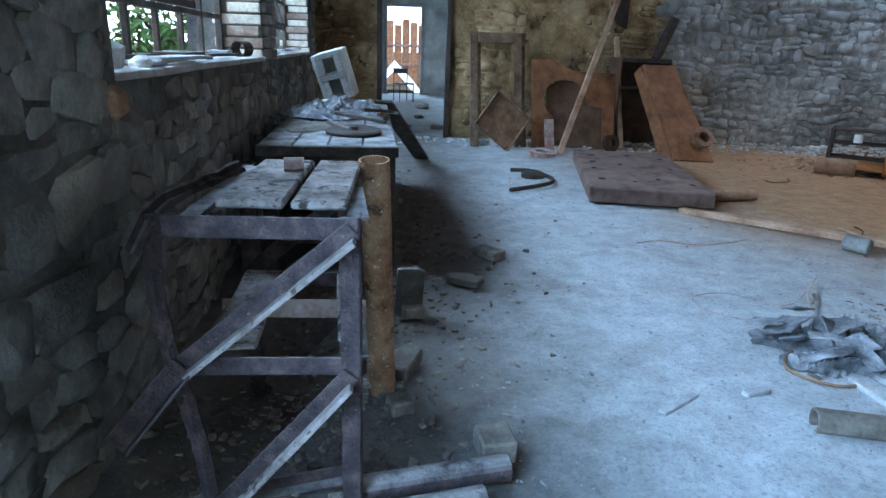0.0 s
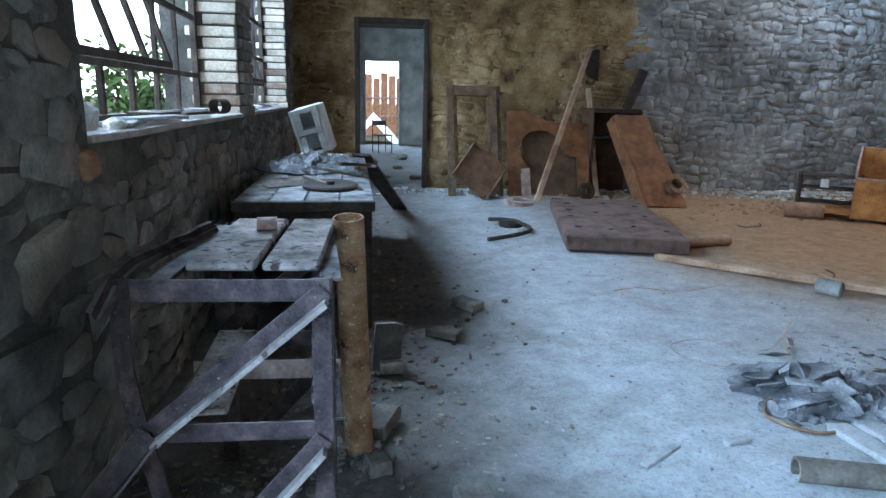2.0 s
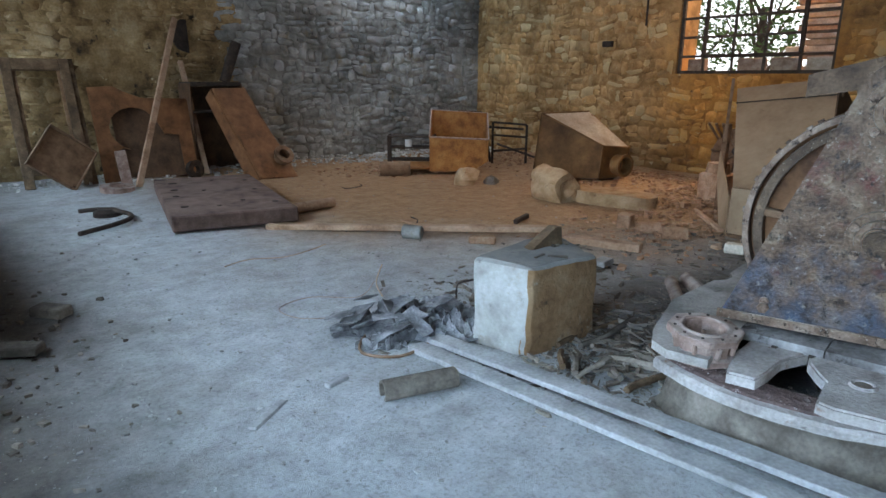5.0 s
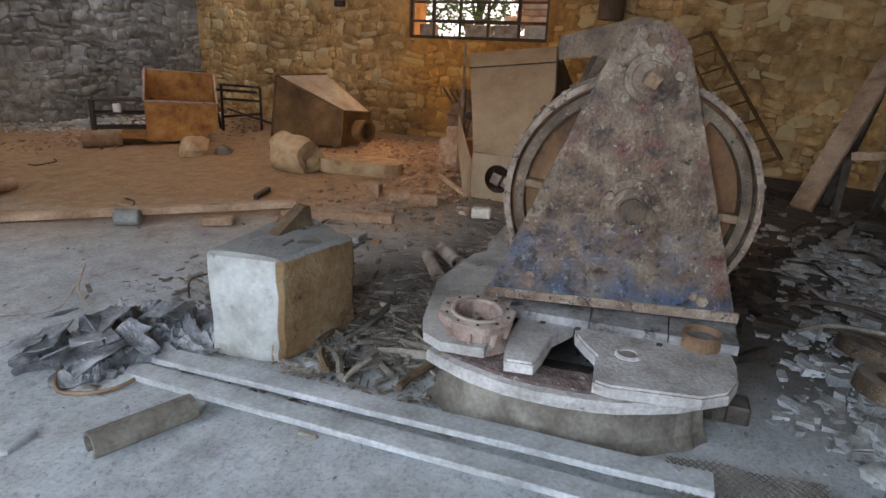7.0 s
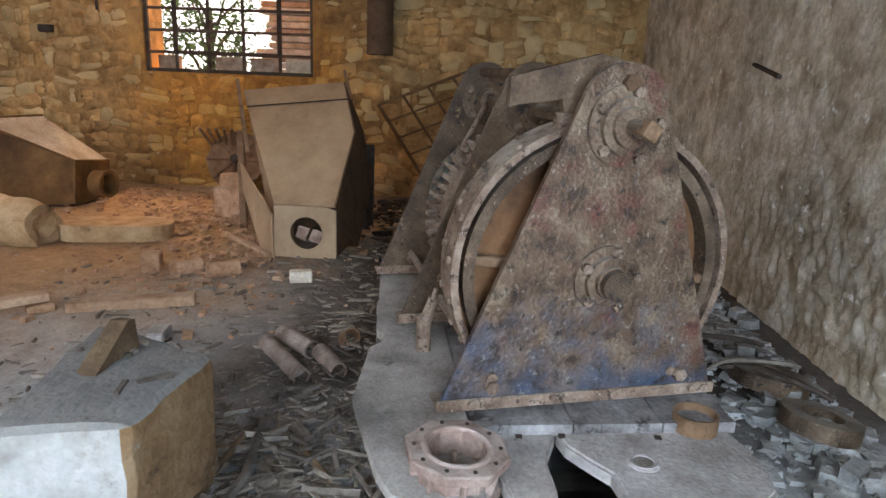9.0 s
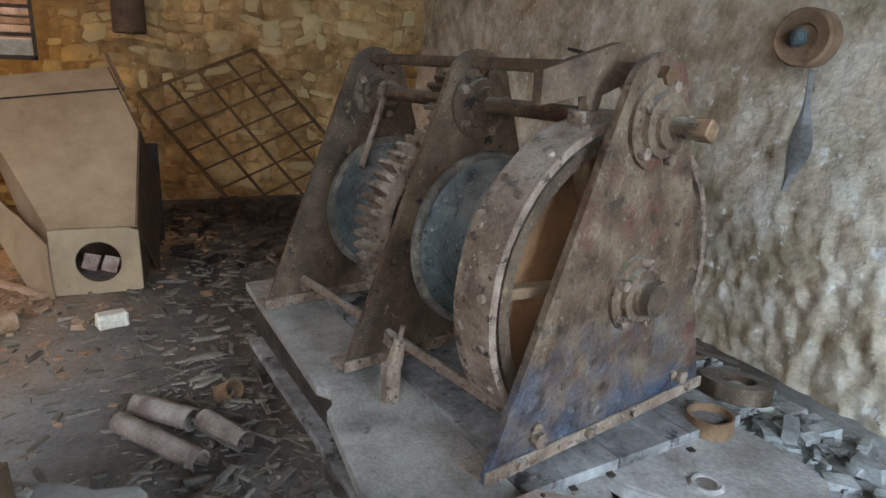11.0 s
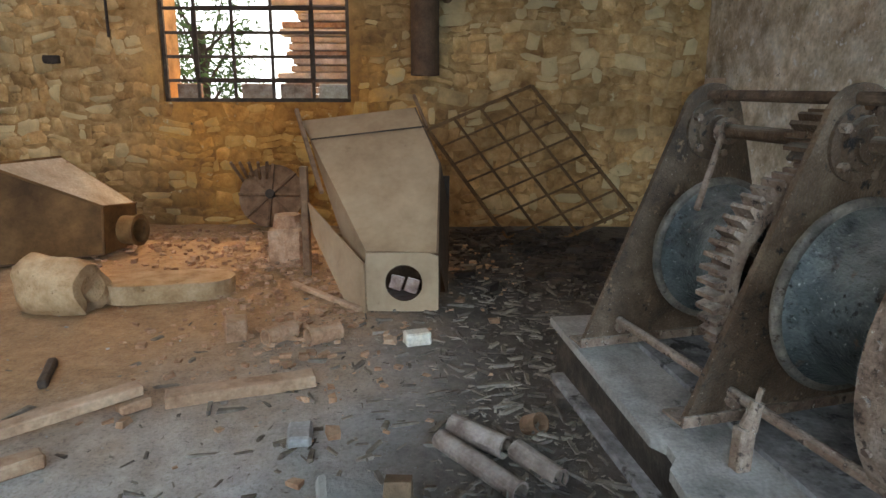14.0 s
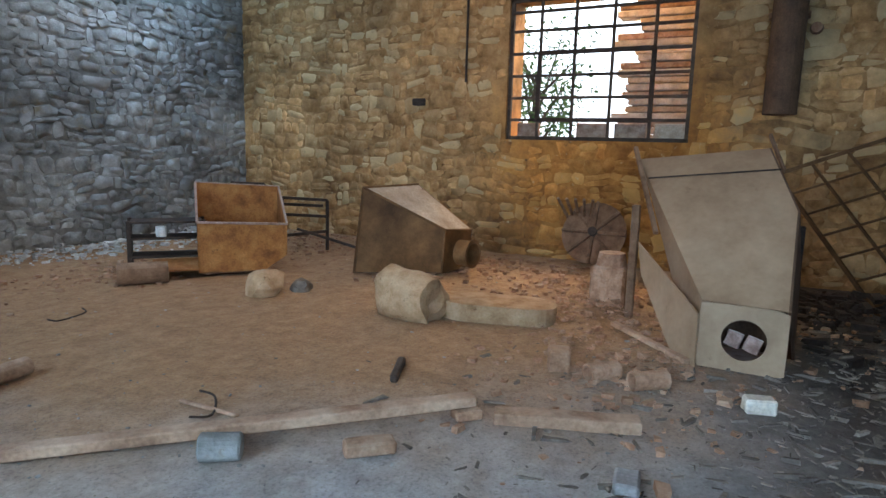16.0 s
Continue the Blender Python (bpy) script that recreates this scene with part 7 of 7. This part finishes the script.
# ---- grit, chips and litter ----
def scatter(name, label, mat, spots, n, smin, smax, seed, slim=1.0):
    """Loose fragments too many to count; spots are (x, y, spread x, spread y, weight, heap height)."""
    q = random.Random(seed)
    V, F = [], []
    tot = sum(s[4] for s in spots)
    for _ in range(n):
        r = q.random() * tot
        for s in spots:
            r -= s[4]
            if r <= 0:
                break
        x, y = q.gauss(s[0], s[2]), q.gauss(s[1], s[3])
        if not (-0.25 < x < 9.3 and 1.45 < y < 11.6):
            continue
        d2 = ((x - s[0]) / s[2]) ** 2 + ((y - s[1]) / s[3]) ** 2
        z = floor_height(x, y) + s[5] * math.exp(-d2 * 0.7) * q.random()
        size = smin + (smax - smin) * q.random() ** 3
        a, tl = q.uniform(0, math.tau), q.uniform(-0.4, 0.4)
        L_ = size * (1 + (slim - 1) * q.random())
        ux, uy = math.cos(a), math.sin(a)
        w, h = size * q.uniform(0.35, 0.8) / max(1, slim * 0.45), size * q.uniform(0.2, 0.55) / max(1, slim * 0.4)
        b = len(V)
        for k, (p, r_, t_) in enumerate(((-1, -1, 0), (1, -1, 0), (1, 1, 0), (-1, 1, 0), (-1, -1, 1), (1, -1, 1), (1, 1, 1), (-1, 1, 1))):
            j = q.uniform(0.55, 1.1)
            lx, ly = p * L_ * 0.5 * j, r_ * w * 0.5 * q.uniform(0.6, 1.1)
            V.append((x + ux * lx - uy * ly, y + uy * lx + ux * ly, z - 0.2 * h + t_ * h * q.uniform(0.7, 1.1) + lx * tl * 0.3 * t_))
        F += [[b + i for i in f] for f in ((0, 3, 2, 1), (4, 5, 6, 7), (0, 1, 5, 4), (1, 2, 6, 5), (2, 3, 7, 6), (3, 0, 4, 7))]
    me = bpy.data.meshes.new(name)
    me.from_pydata(V, [], F)
    me.materials.append(M[mat])
    return tagged(new(name, me), label, "debris", kind="stuff")


scatter("grit", "pale grit and stone chips scattered over the floor", "stone_lime", [(2.2, 6.0, 1.6, 2.6, 3, 0), (4.5, 6.5, 2.2, 2.2, 0.5, 0), (1.2, 3.8, 0.6, 0.8, 0.8, 0), (1.4, 9.5, 0.8, 1.5, 1, 0)], 3600, 0.004, 0.024, 31)
scatter("dark_litter", "dark crumbled litter under the benches", "litter", [(0.4, 4.4, 0.22, 0.7, 2, 0.05), (0.6, 6.4, 0.22, 1.2, 2, 0.03), (0.15, 3.9, 0.3, 0.3, 1.4, 0.09), (0.85, 5.6, 0.25, 0.6, 0.8, 0.01)], 2600, 0.006, 0.05, 32)
scatter("wood_chips", "splintered wood and bark chips round the winch", "litter", [(3.5, 3.75, 0.35, 0.22, 1.5, 0.05), (4.4, 3.75, 0.6, 0.25, 1.6, 0.04), (3.3, 3.55, 0.25, 0.2, 1, 0.05), (6.2, 3.3, 0.9, 0.6, 2, 0.10), (5.6, 4.2, 0.9, 0.7, 1.5, 0.02), (3.6, 4.8, 0.4, 0.3, 0.7, 0.02)], 4200, 0.010, 0.060, 33, 3.2)
scatter("stone_rubble", "broken stone rubble along the south wall", "rubble_dust", [(4.6, 1.75, 0.6, 0.18, 2, 0.10), (5.8, 1.75, 0.7, 0.22, 2, 0.12), (3.6, 1.7, 0.4, 0.15, 1, 0.06)], 1700, 0.015, 0.13, 34)
scatter("brown_rubble", "brown rubble and crumbled brick by the hopper", "terracotta", [(7.2, 5.6, 0.6, 0.5, 2, 0.08), (8.4, 6.6, 0.5, 0.9, 2, 0.08), (5.9, 5.1, 0.6, 0.4, 1, 0.02), (7.6, 3.9, 0.6, 0.4, 0.5, 0.06), (6.3, 9.9, 0.7, 0.4, 1.2, 0.06), (8.7, 9.6, 0.5, 0.8, 1.5, 0.1)], 4200, 0.008, 0.085, 35)
scatter("wall_foot_rubble", "fallen plaster crumbs along the north wall", "stone_white", [(5.6, 11.4, 1.3, 0.2, 2, 0.12), (2.4, 11.3, 0.9, 0.25, 1.2, 0.05), (7.8, 11.3, 1.0, 0.25, 2, 0.15)], 1800, 0.012, 0.10, 36)
# Scrap whose dark colour also carries the darkness of this corner.
scatter("dark_rubble", "dark scrap and rubble heaped behind the hopper", "dark_steel", [(8.2, 3.4, 0.5, 0.6, 2, 0.2), (7.2, 3.2, 0.4, 0.4, 1, 0.1), (5.2, 2.4, 0.5, 0.3, 0.6, 0.05)], 900, 0.03, 0.16, 37, 2.0)

# iron scrap lying along the south wall
rng = random.Random(77)
for k in range(9):
    x, y = 4.15 + 0.28 * k + rng.uniform(-0.1, 0.1), 1.82 + rng.uniform(-0.18, 0.22)
    a = rng.uniform(0, 3)
    t = thing("scrap_strip", pose(x, y, 0.12, 0, 0, math.degrees(a)), "bent dark scrap strip lying on the rubble", "scrap", "scrap strips")
    part("strip", curve_tube([(-0.22, 0, 0.02), (-0.08, 0.05, 0.06), (0.1, -0.03, 0.03), (0.25, 0.04, 0.0)], rng.uniform(0.006, 0.013), 6), "litter" if k % 2 else "dark_steel", t)
for k, (x, y, r) in enumerate(((4.35, 1.75, 0.17), (3.95, 1.72, 0.15))):
    t = thing("cast_ring", pose(x, y, 0.08, 8, 5, 0), "dark cast iron ring lying by the wall", "ring", "cast rings")
    bm = bmesh.new()
    lathe(bm, [(-0.03, r * 0.55), (-0.03, r), (0.04, r), (0.04, r * 0.55)], (0, 0, 0), (0, 0, 1), 24, True)
    part("ring", bm, "winch_dark", t)
# brick stub outside the barred window
t = thing("brick_stub", pose(10.9, 5.62, -0.12), "broken brick wall stub outside the barred window", "masonry")
for k in range(40):
    w = 0.62 + 0.25 * math.sin(k * 1.7)
    part("brick", rough(cube((0.02 * math.sin(k * 3.1), 0.1 * math.sin(k * 1.3), 0.05 + k * 0.092), (0.3, w + 0.75, 0.08), bevel=0.012), 0.006, 0.1, 1), ("stone_white", "brick_pale", "stone_white", "brick_dim")[k % 4], t)

# torn wire netting at the foot of the winch
t = thing("wire_netting", pose(3.02, 2.22, 0.02, 0, -8, 12), "torn dusty wire netting lying at the winch foot", "netting")
bm = bmesh.new()
for i in range(17):
    for j in range(21):
        x, y = -0.16 + i * 0.015, -0.26 + j * 0.022 + 0.011 * (i % 2)
        h = lambda p, q: 0.04 * math.cos(p * 9) + 0.015 * noise.noise(Vector((p * 9, q * 9, 2)))
        for dx, dy in ((0.015, 0.011), (0.015, -0.011)):
            beam(bm, (x, y, h(x, y)), (x + dx, y + dy, h(x + dx, y + dy)), 0.003, 0.003, 0)
tagged(part("mesh", bm, "winch_dark", t), kind="stuff")

# ---- stones of the walls ----
WH = [(a - 0.02, b + 0.02, c, d) for a, b, c, d in WEST_HOLES]
stones(wall_w, WEST, 1.3, 11.9, 0.0, 3.4, (0.10, 0.36), (0.08, 0.22), WH, "stone_grey", lambda u, z: 3.0 < u < 7.5 and z < 1.9, 0.021, 0.003, seed=3, rise=0.14)
stones(wall_n2, NORTH, 4.45, 9.5, 0.0, 3.6, (0.09, 0.28), (0.09, 0.21), [], "stone_lime", lambda u, z: u > 5.4 and z < 1.9, 0.015, 0.002, seed=5, rise=0.12)
stones(wall_n, NORTH, -0.6, 4.6, 0.0, 3.2, (0.12, 0.34), (0.08, 0.18), NORTH_HOLES, "plaster", lambda u, z: False, 0.007, 0.003, seed=6, cover=lambda u, z: noise.noise(Vector((u * 0.9 + 7, z * 0.9, 7))) > 0.1)
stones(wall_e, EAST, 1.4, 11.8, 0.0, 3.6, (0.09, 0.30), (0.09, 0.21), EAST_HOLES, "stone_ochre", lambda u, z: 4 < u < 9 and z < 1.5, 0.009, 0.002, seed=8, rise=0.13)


def flaking_plaster(face, u0, u1, z0, z1, step):
    """Plaster that has blown off in ragged vertical flakes, worst near the floor."""
    bm = bmesh.new()
    nu, nz = round((u1 - u0) / step), round((z1 - z0) / step)
    grid = []
    for j in range(nz + 1):
        row = []
        for i in range(nu + 1):
            u, z = u0 + (u1 - u0) * i / nu, z0 + (z1 - z0) * j / nz
            damp = min(1.0, max(0.12, 1.25 - z / 1.1 + 0.35 * noise.noise(Vector((u * 1.3, z, 5)))))
            q = Vector((u * 9, z * 6.5, 1.0))
            q += noise.noise_vector(Vector((u * 3, z * 3, 8))) * 1.3
            flake = abs(noise.noise(q)) + 0.5 * abs(noise.noise(q * 2.3))
            chip = noise.noise(Vector((u * 17, z * 12, 3)))
            d = 0.012 + 0.012 * noise.noise(Vector((u * 1.5, z * 1.5, 2))) + damp * (0.026 * flake + 0.012 * chip) + 0.003 * chip
            row.append(bm.verts.new(face.at(u, max(0.002, d), z)))
        grid.append(row)
    for A, B in zip(grid, grid[1:]):
        for i in range(nu):
            bm.faces.new((A[i], A[i + 1], B[i + 1], B[i]))
    if bm.faces[:] and bm.faces[:][0].normal.dot(face.n) < 0:
        bmesh.ops.reverse_faces(bm, faces=bm.faces[:])
    return bm


part("plaster_coat", flaking_plaster(SOUTH, 2.0, 9.49, 0.0, 3.4, 0.019), "plaster_south", wall_s, "pale plaster blown off in ragged flakes", smooth=True)
